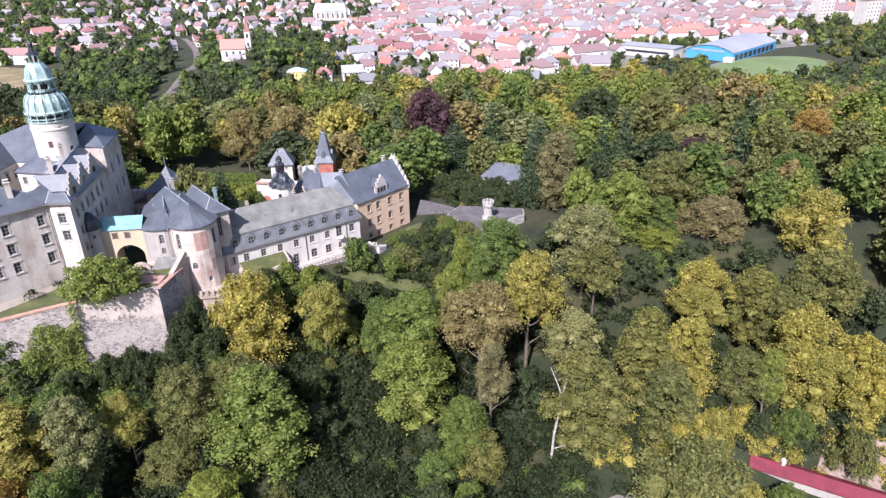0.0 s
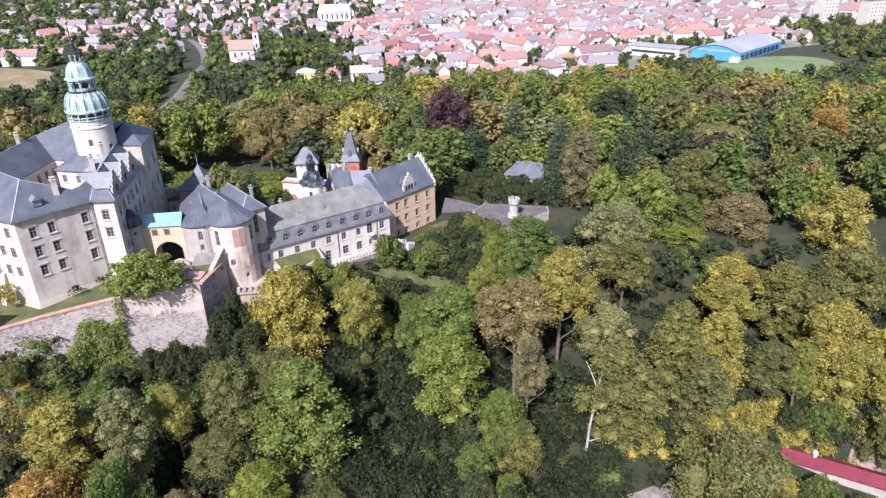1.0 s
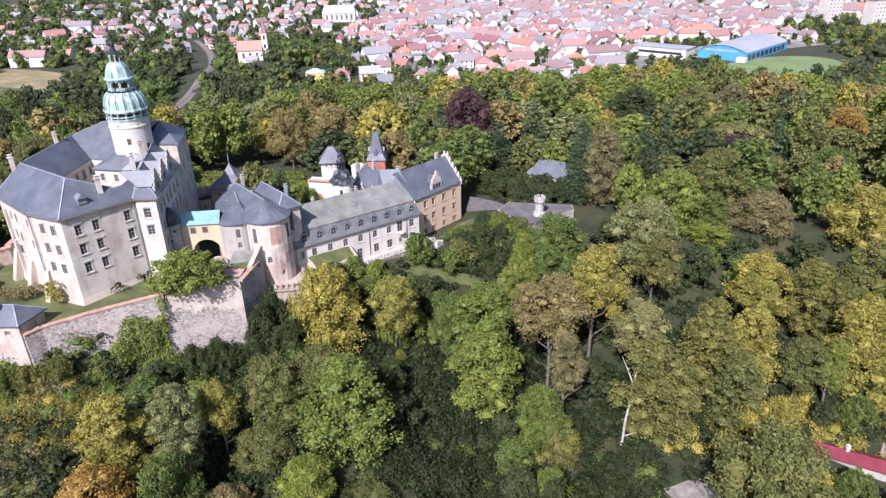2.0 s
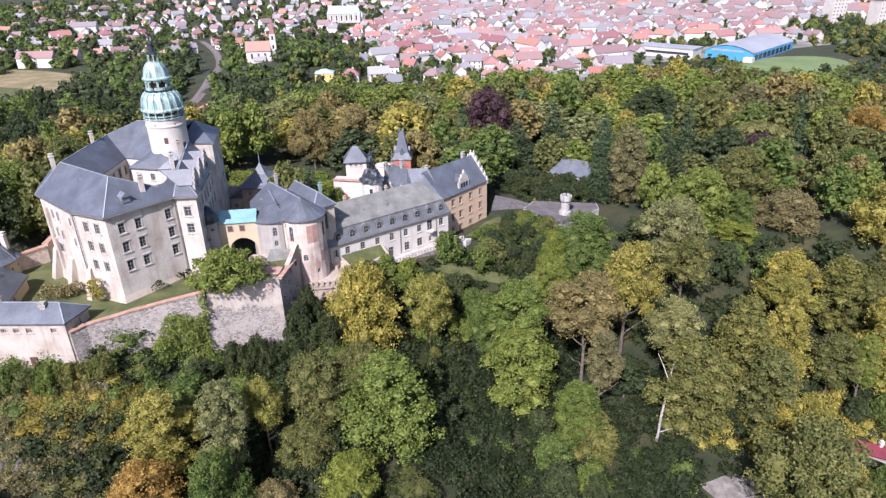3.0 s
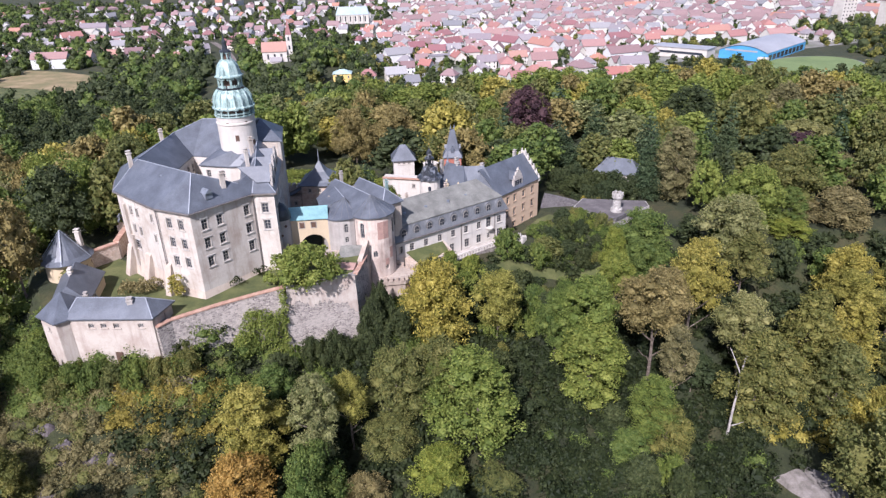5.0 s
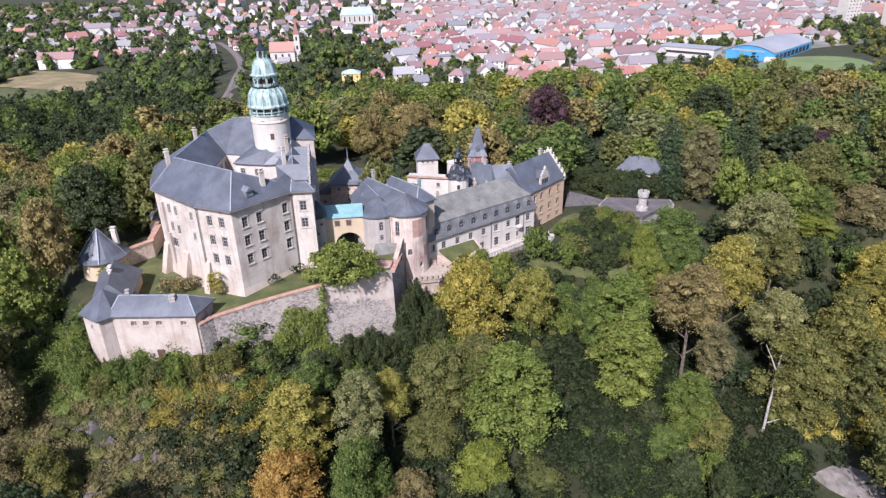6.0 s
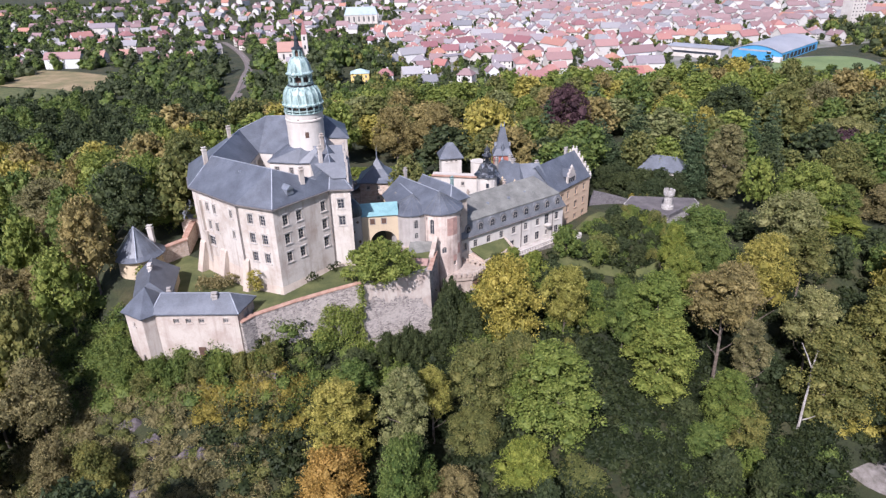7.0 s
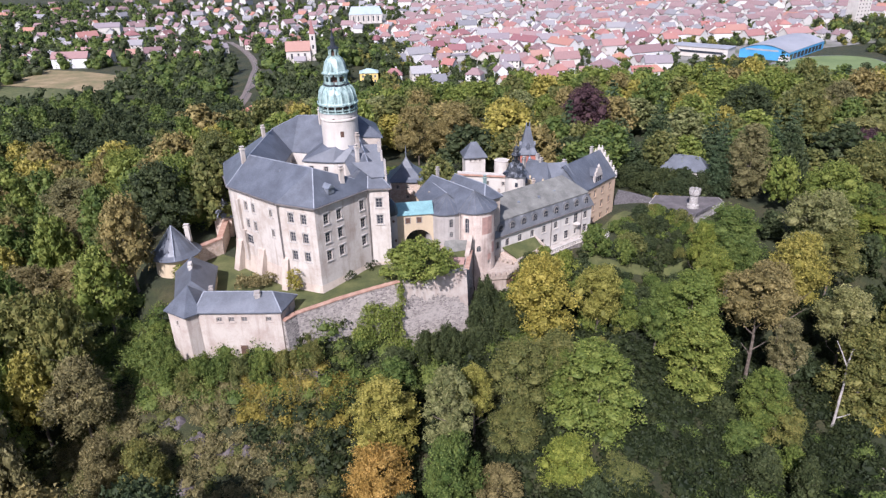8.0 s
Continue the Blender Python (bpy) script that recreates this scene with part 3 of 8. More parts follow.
# buttresses
for i, u, w, reach in ((11, 0.3, 1.3, 2.6), (10, 8.0, 1.8, 3.0), (10, 1.0, 1.6, 3.2)):
    d_, o_, _ = along(OUT[i], OUT[(i + 1) % 12])
    c = Vector(OUT[i]) + d_ * u
    a, b = c - d_ * w / 2, c + d_ * w / 2
    g = Geo()
    g.loft([[(*(a + o_ * reach), 1.0), (*(b + o_ * reach), 1.0), (*b, 1.0), (*a, 1.0)], [(*(a + o_ * 0.4), 10.5), (*(b + o_ * 0.4), 10.5), (*b, 10.8), (*a, 10.8)]])
    part("buttress", g.out(), M_rose, keep)
for x, y, z0, z1, w in ((2.4, 4.8, 22.9, 26.6, 1.0), (4.0, 15.0, 23.6, 27.6, 0.8), (3.4, 20.5, 24.0, 28.4, 0.8), (-17.6, 12.6, 25.0, 28.2, 0.9), (-17.4, 27.0, 25.6, 28.6, 0.8), (-6.4, 34.0, 27, 30.6, 0.9)):
    chimney(keep, x, y, z0, z1 - 0.3, w * 0.85, w * 0.6, M_keep, 40)
# roof hatches
for x, y, z in ((0.2, 1.9, 23.6), (-9.0, 6.6, 25.4)):
    g = Geo()
    g.box(-0.6, 0.6, -0.9, 0.5, -0.6, 0.35)
    g.loft([[(-0.75, -1.1, 0.35), (0.75, -1.1, 0.35), (0.75, 0.5, 0.35), (-0.75, 0.5, 0.35)], [(-0.05, -1.1, 0.95), (0.05, -1.1, 0.95), (0.05, 0.5, 0.95), (-0.05, 0.5, 0.95)]])
    d1 = part("roof_dormer", g.out(), M_lead, keep)
    d1.matrix_basis = pose(x, y, z, 0, 0, 50 if x > 0 else -35) @ Matrix.Diagonal((1.15, 1.15, 1.15, 1) if x > 0 else (0.45, 0.5, 0.45, 1))
# three gabled dormers with crow-stepped fronts on the east roof
for k in range(3):
    c = Vector((10.0, 11.0)).lerp(Vector((7.6, 22.6)), k / 2)
    dm = new("gabled_dormer")
    dm.parent, dm.matrix_basis = keep, pose(c.x - 0.5, c.y, 21.7, 0, 0, 98) @ Matrix.Diagonal((1.15, 1.15, 1.35, 1))
    g = Geo()
    w = 1.9
    for i, (ww, z0, z1) in enumerate(((w, -0.6, 1.2), (w * 0.78, 1.2, 1.9), (w * 0.52, 1.9, 2.6), (w * 0.28, 2.6, 3.2))):
        g.box(-ww, ww, -0.35, 0.0, z0, z1)
    part("stepped_gable", g.out(), M_grey, dm, "crow-stepped gable front")
    roof(dm, [((-w, 0, 1.1), (0, 0, 2.9), (0, 5.2, 2.9), (-w, 2.2, 1.1)), ((0, 0, 2.9), (w, 0, 1.1), (w, 2.2, 1.1), (0, 5.2, 2.9))], M_slate, "dormer_roof", 0.1)
    part("pane", Geo().box(-0.5, 0.5, -0.4, -0.36, 0.0, 1.2).out(), M_glass, dm)

# ---- the round tower of the keep ----
TX, TY = -0.95, 26.7
tower = thing("round_tower", "round cream tower with green copper domes and lanterns", "tower", TX, TY, 0)
part("shaft", Geo().lathe([(3.8, 14), (3.8, 30.2), (3.95, 30.35), (3.95, 30.6), (3.8, 30.75), (3.85, 31.9)], 0, 0, 40).out(), M_white, tower, "smooth cream plaster shaft")
part("gallery_floor", Geo().lathe([(3.8, 31.8), (4.05, 31.9), (4.05, 32.1), (3.0, 32.15)], 0, 0, 32).out(), M_copper, tower)
# This dark drum stands in for the shade behind the gallery openings.
part("gallery_core", Geo().lathe([(3.0, 31.9), (3.0, 33.5)], 0, 0, 24).out(), M_darkwood, tower)
for i in range(16):
    a = 2 * math.pi * i / 16
    g = Geo().box(-0.1, 0.1, -0.1, 0.1, 32.1, 33.45).box(-0.45, 0.45, -0.08, 0.08, 33.2, 33.45)
    pst = part("gallery_post", g.out(), M_copper, tower)
    pst.matrix_basis = pose(3.85 * math.cos(a), 3.85 * math.sin(a), 0, 0, 0, math.degrees(a) + 90)
part("gallery_rail", Geo().lathe([(3.85, 32.45), (3.98, 32.45), (3.98, 32.6), (3.85, 32.6)], 0, 0, 32).out(), M_copper, tower)
part("lower_dome", Geo().lathe([(3.4, 33.35), (4.2, 33.4), (4.25, 33.65), (3.9, 33.95), (3.85, 34.7), (3.65, 35.7), (3.2, 36.6), (2.65, 37.1), (2.5, 37.3)], 0, 0, 16).out(), M_copper, tower, "ribbed green copper dome")
for i in range(16):
    a = 2 * math.pi * i / 16
    g = Geo()
    pts = [(4.25, 33.7), (3.95, 34.0), (3.9, 34.7), (3.7, 35.75), (3.25, 36.65), (2.6, 37.2)]
    for (ra, za), (rb, zb) in zip(pts, pts[1:]):
        g.bar((ra * math.cos(a), ra * math.sin(a), za), (rb * math.cos(a), rb * math.sin(a), zb), 0.2, 0.16)
    part("dome_rib", g.out(), M_copper, tower)
part("lantern_floor", Geo().lathe([(2.4, 37.1), (2.7, 37.15), (2.7, 37.4), (2.2, 37.45)], 0, 0, 16).out(), M_black, tower)
part("lantern_core", Geo().lathe([(1.4, 37.4), (1.4, 39.7)], 0, 0, 12).out(), M_darkwood, tower)
for i in range(8):
    a = 2 * math.pi * (i + 0.5) / 8
    g = Geo().box(-0.2, 0.2, -0.16, 0.16, 37.4, 39.5).box(-0.7, 0.7, -0.12, 0.12, 39.05, 39.5).box(-0.8, 0.8, -0.1, 0.1, 37.5, 38.0)
    pst = part("lantern_post", g.out(), M_copper, tower)
    pst.matrix_basis = pose(2.25 * math.cos(a), 2.25 * math.sin(a), 0, 0, 0, math.degrees(a) + 90)
part("upper_dome", Geo().lathe([(2.3, 39.4), (2.8, 39.45), (2.85, 39.7), (2.45, 40.0), (2.3, 40.8), (2.05, 41.7), (1.6, 42.4), (1.25, 42.7)], 0, 0, 8, math.pi / 8).out(), M_copper, tower, "pale green copper bell roof")
part("small_lantern_core", Geo().lathe([(0.5, 42.6), (0.5, 44.3)], 0, 0, 8).out(), M_darkwood, tower)
part("small_lantern_floor", Geo().lathe([(1.25, 42.6), (1.25, 42.8), (0.7, 42.85)], 0, 0, 8).out(), M_copper, tower)
for i in range(6):
    a = 2 * math.pi * i / 6
    pst = part("small_lantern_post", Geo().box(-0.1, 0.1, -0.1, 0.1, 42.8, 44.3).box(-0.3, 0.3, -0.07, 0.07, 43.95, 44.3).out(), M_copper, tower)
    pst.matrix_basis = pose(0.9 * math.cos(a), 0.9 * math.sin(a), 0, 0, 0, math.degrees(a) + 90)
part("spire", Geo().lathe([(0.8, 44.2), (1.2, 44.25), (1.15, 44.45), (0.55, 44.8), (0.42, 45.6), (0.45, 46.2), (0.2, 46.7), (0.12, 47.4), (0.07, 49.8)], 0, 0, 8).out(), M_black, tower)
part("finial", Geo().lathe([(0.05, 49.6), (0.28, 49.85), (0.33, 50.05), (0.25, 50.25), (0.05, 50.4), (0.03, 51.6)], 0, 0, 10).out(), M_gold, tower, "gilt ball finial")
for a, z in ((-75, 27.7), (-20, 26.2), (-98, 30.6), (-40, 30.6)):
    a = radians(a)
    w = 0.38 if z < 30 else 0.22
    ob = part("tower_window", Geo().box(-w, w, -0.06, 0.3, -w * 1.6, w * 1.6).out(), M_darkwood, tower)
    ob.matrix_basis = pose(3.75 * math.cos(a), 3.75 * math.sin(a), z, 0, 0, math.degrees(a) + 90)
SK = [(-7.6, -3.6), (-1.2, -4.9), (3.4, -4.6), (4.4, 2.0), (-1.0, 5.6), (-7.6, 4.0)]
walls(tower, SK, 8.0, 22.1, {0: grid([1.6, 4.8], [20.4], 0.9, 1.5)}, M_white, "base_wall", {0: "plain"}, True, M_sill)
ske = [(*p, 22.05) for p in inset(SK, 0.35)]
skt = [(3.75 * math.cos(radians(q)), 3.75 * math.sin(radians(q)), 25.0) for q in (205, 262, 310, 20, 100, 155)]
roof(tower, [(ske[i], ske[(i + 1) % 6], skt[(i + 1) % 6], skt[i]) for i in range(6)], M_slate, "skirt_roof", label="slate skirt roof round the shaft")

# ---- stair turret and covered bridge ----
turret = thing("stair_turret", "slim round plastered stair turret with a dark bell roof", "turret", 9.6, 13.2, 0)
part("shaft", Geo().lathe([(1.75, 1), (1.7, 14.0), (1.85, 14.2)], 0, 0, 20).out(), M_grey, turret)
part("roof", Geo().lathe([(1.6, 14.1), (2.0, 14.15), (1.9, 15.0), (1.6, 16.1), (0.9, 17.0), (0.1, 17.5)], 0, 0, 20).out(), M_black, turret)
for a, z in ((-50, 12.9), (-80, 11.0), (-40, 8.6)):
    a = radians(a)
    w = part("turret_window", Geo().lathe([(0.28, -0.05), (0.28, 0.12)], 0, 0, 12).out(), M_darkwood, turret)
    w.matrix_basis = pose(1.72 * math.cos(a), 1.72 * math.sin(a), z, 90, 0, math.degrees(a) + 90)
bridge = thing("covered_bridge", "ochre covered bridge with a turquoise roof over a round arch", "bridge")
bp, bq = Vector((10.8, 13.7)), Vector((18.6, 14.9))
d_, o_, n_ = along(bp, bq)
back = -o_ * 4.2
g = Geo()
N_ARCH, R_ARCH, CA = 14, 2.75, 4.7
base_z, spring, top_z = 3.0, 7.2, 13.3
for side in (Vector((0, 0)), back):
    at = lambda u, z: (*(bp + d_ * u + side), z)
    prof = [(CA - R_ARCH, base_z)] + [(CA - R_ARCH * math.cos(math.pi * i / N_ARCH), spring + R_ARCH * math.sin(math.pi * i / N_ARCH)) for i in range(N_ARCH + 1)] + [(CA + R_ARCH, base_z)]
    g.quad(at(0, base_z), at(CA - R_ARCH, base_z), at(CA - R_ARCH, top_z), at(0, top_z))
    g.quad(at(CA + R_ARCH, base_z), at(n_, base_z), at(n_, top_z), at(CA + R_ARCH, top_z))
    for (u0, z0), (u1, z1) in zip(prof[1:], prof[2:-1]):
        g.quad(at(u0, z0), at(u1, z1), at(u1, top_z), at(u0, top_z))
f3 = lambda u, z, s: (*(bp + d_ * u + s), z)
for (u0, z0), (u1, z1) in zip(prof, prof[1:]):
    g.quad(f3(u0, z0, Vector((0, 0))), f3(u0, z0, back), f3(u1, z1, back), f3(u1, z1, Vector((0, 0))))
part("arched_wall", g.out(), M_cream, bridge, "ochre plaster wall with a tall arch")
for u in (2.6, 4.9):
    g = Geo().box(-0.6, 0.6, -0.06, 0.05, -0.7, 0.7)
    s_ = part("shuttered_window", g.out(), M_frame, bridge)
    s_.matrix_basis = pose(*(bp + d_ * u), 12.1, 0, 0, math.degrees(math.atan2(d_.y, d_.x)))
    part("pane", Geo().box(-0.45, 0.45, -0.09, -0.06, -0.55, 0.55).out(), M_darkwood, s_, "brown closed shutter")
a_, b_ = bp - d_ * 0.3 + o_ * 0.35, bq + o_ * 0.35
ridge0, ridge1 = bp - o_ * 2.1, bq - o_ * 2.1
c1_, c2_ = bp - o_ * 4.5, bq - o_ * 4.5
roof(bridge, [((*a_, 13.3), (*b_, 13.3), (*ridge1, 15.2), (*ridge0, 15.2)), ((*ridge0, 15.2), (*ridge1, 15.2), (*c2_, 13.3), (*c1_, 13.3))], M_newcopper, "roof", 0.12, "turquoise sheet-metal roof")

# ---- chapel with two apses ----
chapel = thing("castle_chapel", "cream chapel with two rounded apses and slate roofs", "chapel")


def apse(cx, cy, r, a0, a1, z0, z1, n, material, name, wins):
    """An apse: a ring of flat facets with tall arched windows set in some of them."""
    g = Geo()
    pts = [(cx + r * math.cos(radians(a0 + (a1 - a0) * i / n)), cy + r * math.sin(radians(a0 + (a1 - a0) * i / n))) for i in range(n + 1)]
    for i in range(n):
        facade(g, pts[i], pts[i + 1], z0, z1, wins.get(i, []))
    part(name, g.out(), material, chapel)
    for i, hs in wins.items():
        windows(chapel, pts[i], pts[i + 1], hs, "arch", material)
    return pts


apse(26.9, 18.6, 4.5, -150, 42, -9.0, 13.4, 12, M_buff2, "large_apse", {2: [hole(0.626, 10.6, 0.95, 3.3)], 8: [hole(0.626, 10.6, 0.9, 3.3)], 4: [hole(0.626, 5.4, 1.0, 1.4)], 6: [hole(0.626, 2.0, 0.8, 1.0)]})
apse(20.9, 18.4, 4.3, 178, 318, -2.0, 13.2, 7, M_grey, "small_apse", {5: [hole(0.747, 11.2, 0.85, 1.9), hole(0.747, 8.7, 0.8, 1.3)]})
ax_, bx_ = Vector((0.66, -0.75)), Vector((0.75, 0.66))
ca = Vector((26.9, 18.6))
nb = ca - ax_ * 13.5
walls(chapel, [tuple(nb - bx_ * 4.6), tuple(ca - bx_ * 4.6), tuple(ca + bx_ * 4.6), tuple(nb + bx_ * 4.6)], -2.0, 13.3, {}, M_cream, "nave_wall")
top0, top1 = (*ca, 16.5), (*nb, 16.6)
ang = [-130 + 172 * i / 8 for i in range(9)]
eave_ = [(26.9 + 4.95 * math.cos(radians(q)), 18.6 + 4.95 * math.sin(radians(q)), 13.3) for q in ang]
roof(chapel, [(eave_[i], eave_[i + 1], top0) for i in range(8)] + [(eave_[8], (*(nb + bx_ * 5.1), 13.3), top1, top0), ((*(nb - bx_ * 5.1), 13.3), eave_[0], top0, top1)], M_slate, "nave_roof")
caps(chapel, [((21.3, 19.8, 15.6), (20.9 + 4.65 * math.cos(radians(q)), 18.4 + 4.65 * math.sin(radians(q)), 13.12)) for q in range(187, 320, 22)], 0.1, M_mansard)
cb_ = Vector((30.9, 21.6))
kb = cb_ - ax_ * 12.0
walls(chapel, [tuple(kb - bx_ * 2.4), tuple(cb_ - bx_ * 2.4), tuple(cb_ + bx_ * 2.4), tuple(kb + bx_ * 2.4)], -6.0, 13.6, {1: [hole(2.6, 10.6, 0.9, 4.2), hole(2.6, 5.2, 1.0, 1.8), hole(2.6, 1.2, 1.0, 1.6)]}, M_rose, "aisle_wall", {1: "arch"})
e0, e1, e2, e3 = [(*v, 13.55) for v in (kb - bx_ * 2.8, cb_ - bx_ * 2.8 + ax_ * 0.5, cb_ + bx_ * 2.8 + ax_ * 0.5, kb + bx_ * 2.8)]
h0, h1 = (*kb, 16.2), (*(cb_ - ax_ * 2.2), 16.2)
roof(chapel, [(e0, e1, h1, h0), (e1, e2, h1), (e2, e3, h0, h1)], M_slate, "aisle_roof")
roof(chapel, [((20.9 + 4.7 * math.cos(radians(q)), 18.4 + 4.7 * math.sin(radians(q)), 13.1), (20.9 + 4.7 * math.cos(radians(q + 22)), 18.4 + 4.7 * math.sin(radians(q + 22)), 13.1), (21.3, 19.8, 15.6)) for q in range(165, 319, 22)], M_slate, "small_apse_roof")
roof(chapel, [((16.2, 19.4, 13.2), (21.3, 19.8, 15.6), (18.2, 26.5, 15.6), (14.4, 25.0, 13.4)), ((21.3, 19.8, 15.6), (24.4, 17.8, 13.9), (20.6, 24.0, 14.4), (18.2, 26.5, 15.6))], M_slate, "link_roof")
for a, z, w, h in ((-62, 10.4, 0.61, 1.9), (-46, 10.4, 0.61, 1.9), (-46, 3.2, 0.45, 0.7), (-30, 5.0, 0.45, 1.2)):
    k = part("faded_panel", Geo().box(-w, w, -0.05, 0.1, -h, h).out(), M_brickdust, chapel, "faded pink wall panel")
    k.matrix_basis = pose(26.9 + 4.45 * math.cos(radians(a)), 18.6 + 4.45 * math.sin(radians(a)), z, 0, 0, a + 90)
pipe(chapel, 24.0, 14.0, -2, 13.0, 0.08)
pipe(chapel, 31.2, 17.9, -4, 13.2, 0.08)
caps(chapel, [(top0, e) for e in eave_], 0.1, M_mansard)
caps(chapel, [(top0, top1), (h0, h1), (h1, e1), (h1, e2), ((21.3, 19.8, 15.6), (18.2, 26.5, 15.6))], 0.22)
chimney(chapel, 29.5, 26.0, 14.0, 16.8, 0.6, 0.5, M_copper, 40)
chimney(chapel, 19.2, 29.8, 14, 17.6, 0.6, 0.5, M_grey, 40)
for q in ((17.6, 23.4, 14.6), (22.6, 24.6, 16.2), (27.2, 26.6, 15.6), (24.4, 18.9, 14.9)):
    part("skylight", Geo().box(q[0] - 0.3, q[0] + 0.3, q[1] - 0.35, q[1] + 0.35, q[2] - 0.3, q[2] + 0.3).out(), M_frame, chapel)
# lower terraces and stair walls under the apses
forebuilding = thing("chapel_forebuilding", "pinkish ruined stair walls and porch below the chapel", "ruined wall")
# a block whose east wall climbs from the bastion to the apse, with a lean-to terrace behind broken arches
fb = [(17.6, 9.4), (25.2, 6.6), (26.5, 13.9), (18.6, 14.2)]
g = Geo().loft([[(*p, -7) for p in inset(fb, 0.4)], [(*p, 0.0) for p in fb], [(*p, z) for p, z in zip(fb, (4.6, 5.3, 6.6, 6.4))]])
part("stair_block", g.out(), M_buff, forebuilding, "patched pinkish render over rubble")
steps = [(6.4, 5.6), (8.4, 6.0), (9.8, 6.6), (11.4, 7.3), (12.7, 8.0), (14.0, 8.6)]
for (y0, z0), (y1, z1) in zip(steps, steps[1:]):
    x0, x1 = 25.1 + (y0 - 6.6) * 0.18, 25.1 + (y1 - 6.6) * 0.18
    g = Geo().loft([[(x0 - 0.7, y0, 4.0), (x0 + 0.02, y0, 4.0), (x1 + 0.02, y1, 4.0), (x1 - 0.7, y1, 4.0)], [(x0 - 0.7, y0, z0), (x0 + 0.02, y0, z0), (x1 + 0.02, y1, z1), (x1 - 0.7, y1, z1)]])
    part("rising_wall", g.out(), M_buff, forebuilding)
    g = Geo()
    g.bar((x0 - 0.34, y0, z0 + 0.1), (x1 - 0.34, y1, z1 + 0.1), 0.95, 0.18)
    part("coping", g.out(), M_buff, forebuilding)
roof(forebuilding, [((20.4, 11.4, 5.9), (25.5, 10.8, 6.0), (26.0, 14.2, 7.4), (20.8, 14.3, 7.4))], M_oldslate, "porch_roof", 0.14, "grey slate lean-to")
# broken arch walls on the stair's west side
for k, (x, y, z, r) in enumerate(((18.6, 11.2, 6.2, 1.3), (20.2, 9.2, 5.2, 1.5))):
    n = 9
    arc = [(-r * math.cos(math.pi * i / n), r * math.sin(math.pi * i / n) * 0.8) for i in range(n + 1)]
    outer = [(-r * 1.35, -0.6)] + [(u * 1.3, v * 1.35 + 0.15) for u, v in arc] + [(r * 1.35, -0.6)]
    g = Geo().loft([[(u, w, v) for u, v in outer] for w in (-0.25, 0.25)])
    ob = part("broken_arch", g.out(), M_rose, forebuilding, "stump of a plastered arch")
    ob.matrix_basis = pose(x, y, z, 0, 0, 18)
    nz = part("niche", Geo().loft([[(u * 0.8, w, v * 0.8) for u, v in arc] for w in (-0.31, -0.22)]).out(), M_darkwood, forebuilding)
    nz.matrix_basis = pose(x, y, z, 0, 0, 18)
part("tiled_lean_to", Geo().loft([[(19.8, 5.2, 6.2), (24.6, 5.2, 6.2), (24.9, 8.0, 6.2), (20.0, 8.4, 6.2)], [(19.9, 5.3, 6.45), (24.5, 5.3, 6.45), (24.8, 7.9, 6.7), (20.1, 8.3, 6.7)]]).out(), M_brickdust, forebuilding, "faded red tiled ledge")
part("pool_sheet", Geo().box(20.6, 22.6, 9.2, 10.1, 4.6, 5.7).out(), M_newcopper, forebuilding, "small turquoise sheet roof")
for y, z in ((9.6, 5.2), (12.2, 5.6)):
    x = 25.2 + (y - 6.6) * 0.178
    part("slit_window", Geo().box(x - 0.3, x + 0.06, y - 0.45, y + 0.45, z - 0.8, z + 0.7).out(), M_glass, forebuilding)
pipe(forebuilding, 26.75, 13.6, -3, 7.4, 0.08)

# ---- curtain wall, bastion, outworks ----
bastion = thing("bastion_wall", "rubble bastion with patchy render and a red tile coping", "wall")
pts = [(-6.4, -12.6), (-4.8, -10.4), (2.0, -6.2), (8.0, -3.2), (12.6, -1.4)]
tops = [4.9, 5.0, 5.4, 5.8, 6.2]
for i in range(len(pts) - 1):
    d_, o_, n_ = along(pts[i], pts[i + 1])
    a, b = Vector(pts[i]), Vector(pts[i + 1])
    g = Geo()
    g.loft([[(*(a + o_ * 1.0), -9), (*(b + o_ * 1.0), -9), (*(b - o_ * 0.9), -9), (*(a - o_ * 0.9), -9)], [(*a, tops[i]), (*b, tops[i + 1]), (*(b - o_ * 0.9), tops[i + 1]), (*(a - o_ * 0.9), tops[i])]])
    part("retaining_wall", g.out(), M_rubble, bastion)
    g = Geo()
    g.bar((*(a - o_ * 0.35), tops[i] + 0.14), (*(b - o_ * 0.35), tops[i + 1] + 0.14), 1.0, 0.2)
    part("coping", g.out(), M_tilecap, bastion, "orange-red tile coping")
g = Geo()
g.loft([[(12.2, -3.6, -10), (25.6, 2.3, -10), (27.3, 12, -10), (12.2, 8, -10)], [(13.2, -2.0, 6.3), (25.0, 3.6, 6.2), (26.0, 12, 6.0), (13.0, 8, 6.3)]])
part("bastion_block", g.out(), M_rubble, bastion, "high rubble bastion with remains of white render")
g = Geo()
g.bar((13.2, -1.6, 6.42), (25.0, 4.0, 6.32), 1.0, 0.22)
part("wall_top", g.out(), M_rubble, bastion)
g = Geo()
g.bar((25.1, 3.6, 6.35), (26.0, 12, 6.2), 0.9, 0.3)
part("coping", g.out(), M_tilecap, bastion)
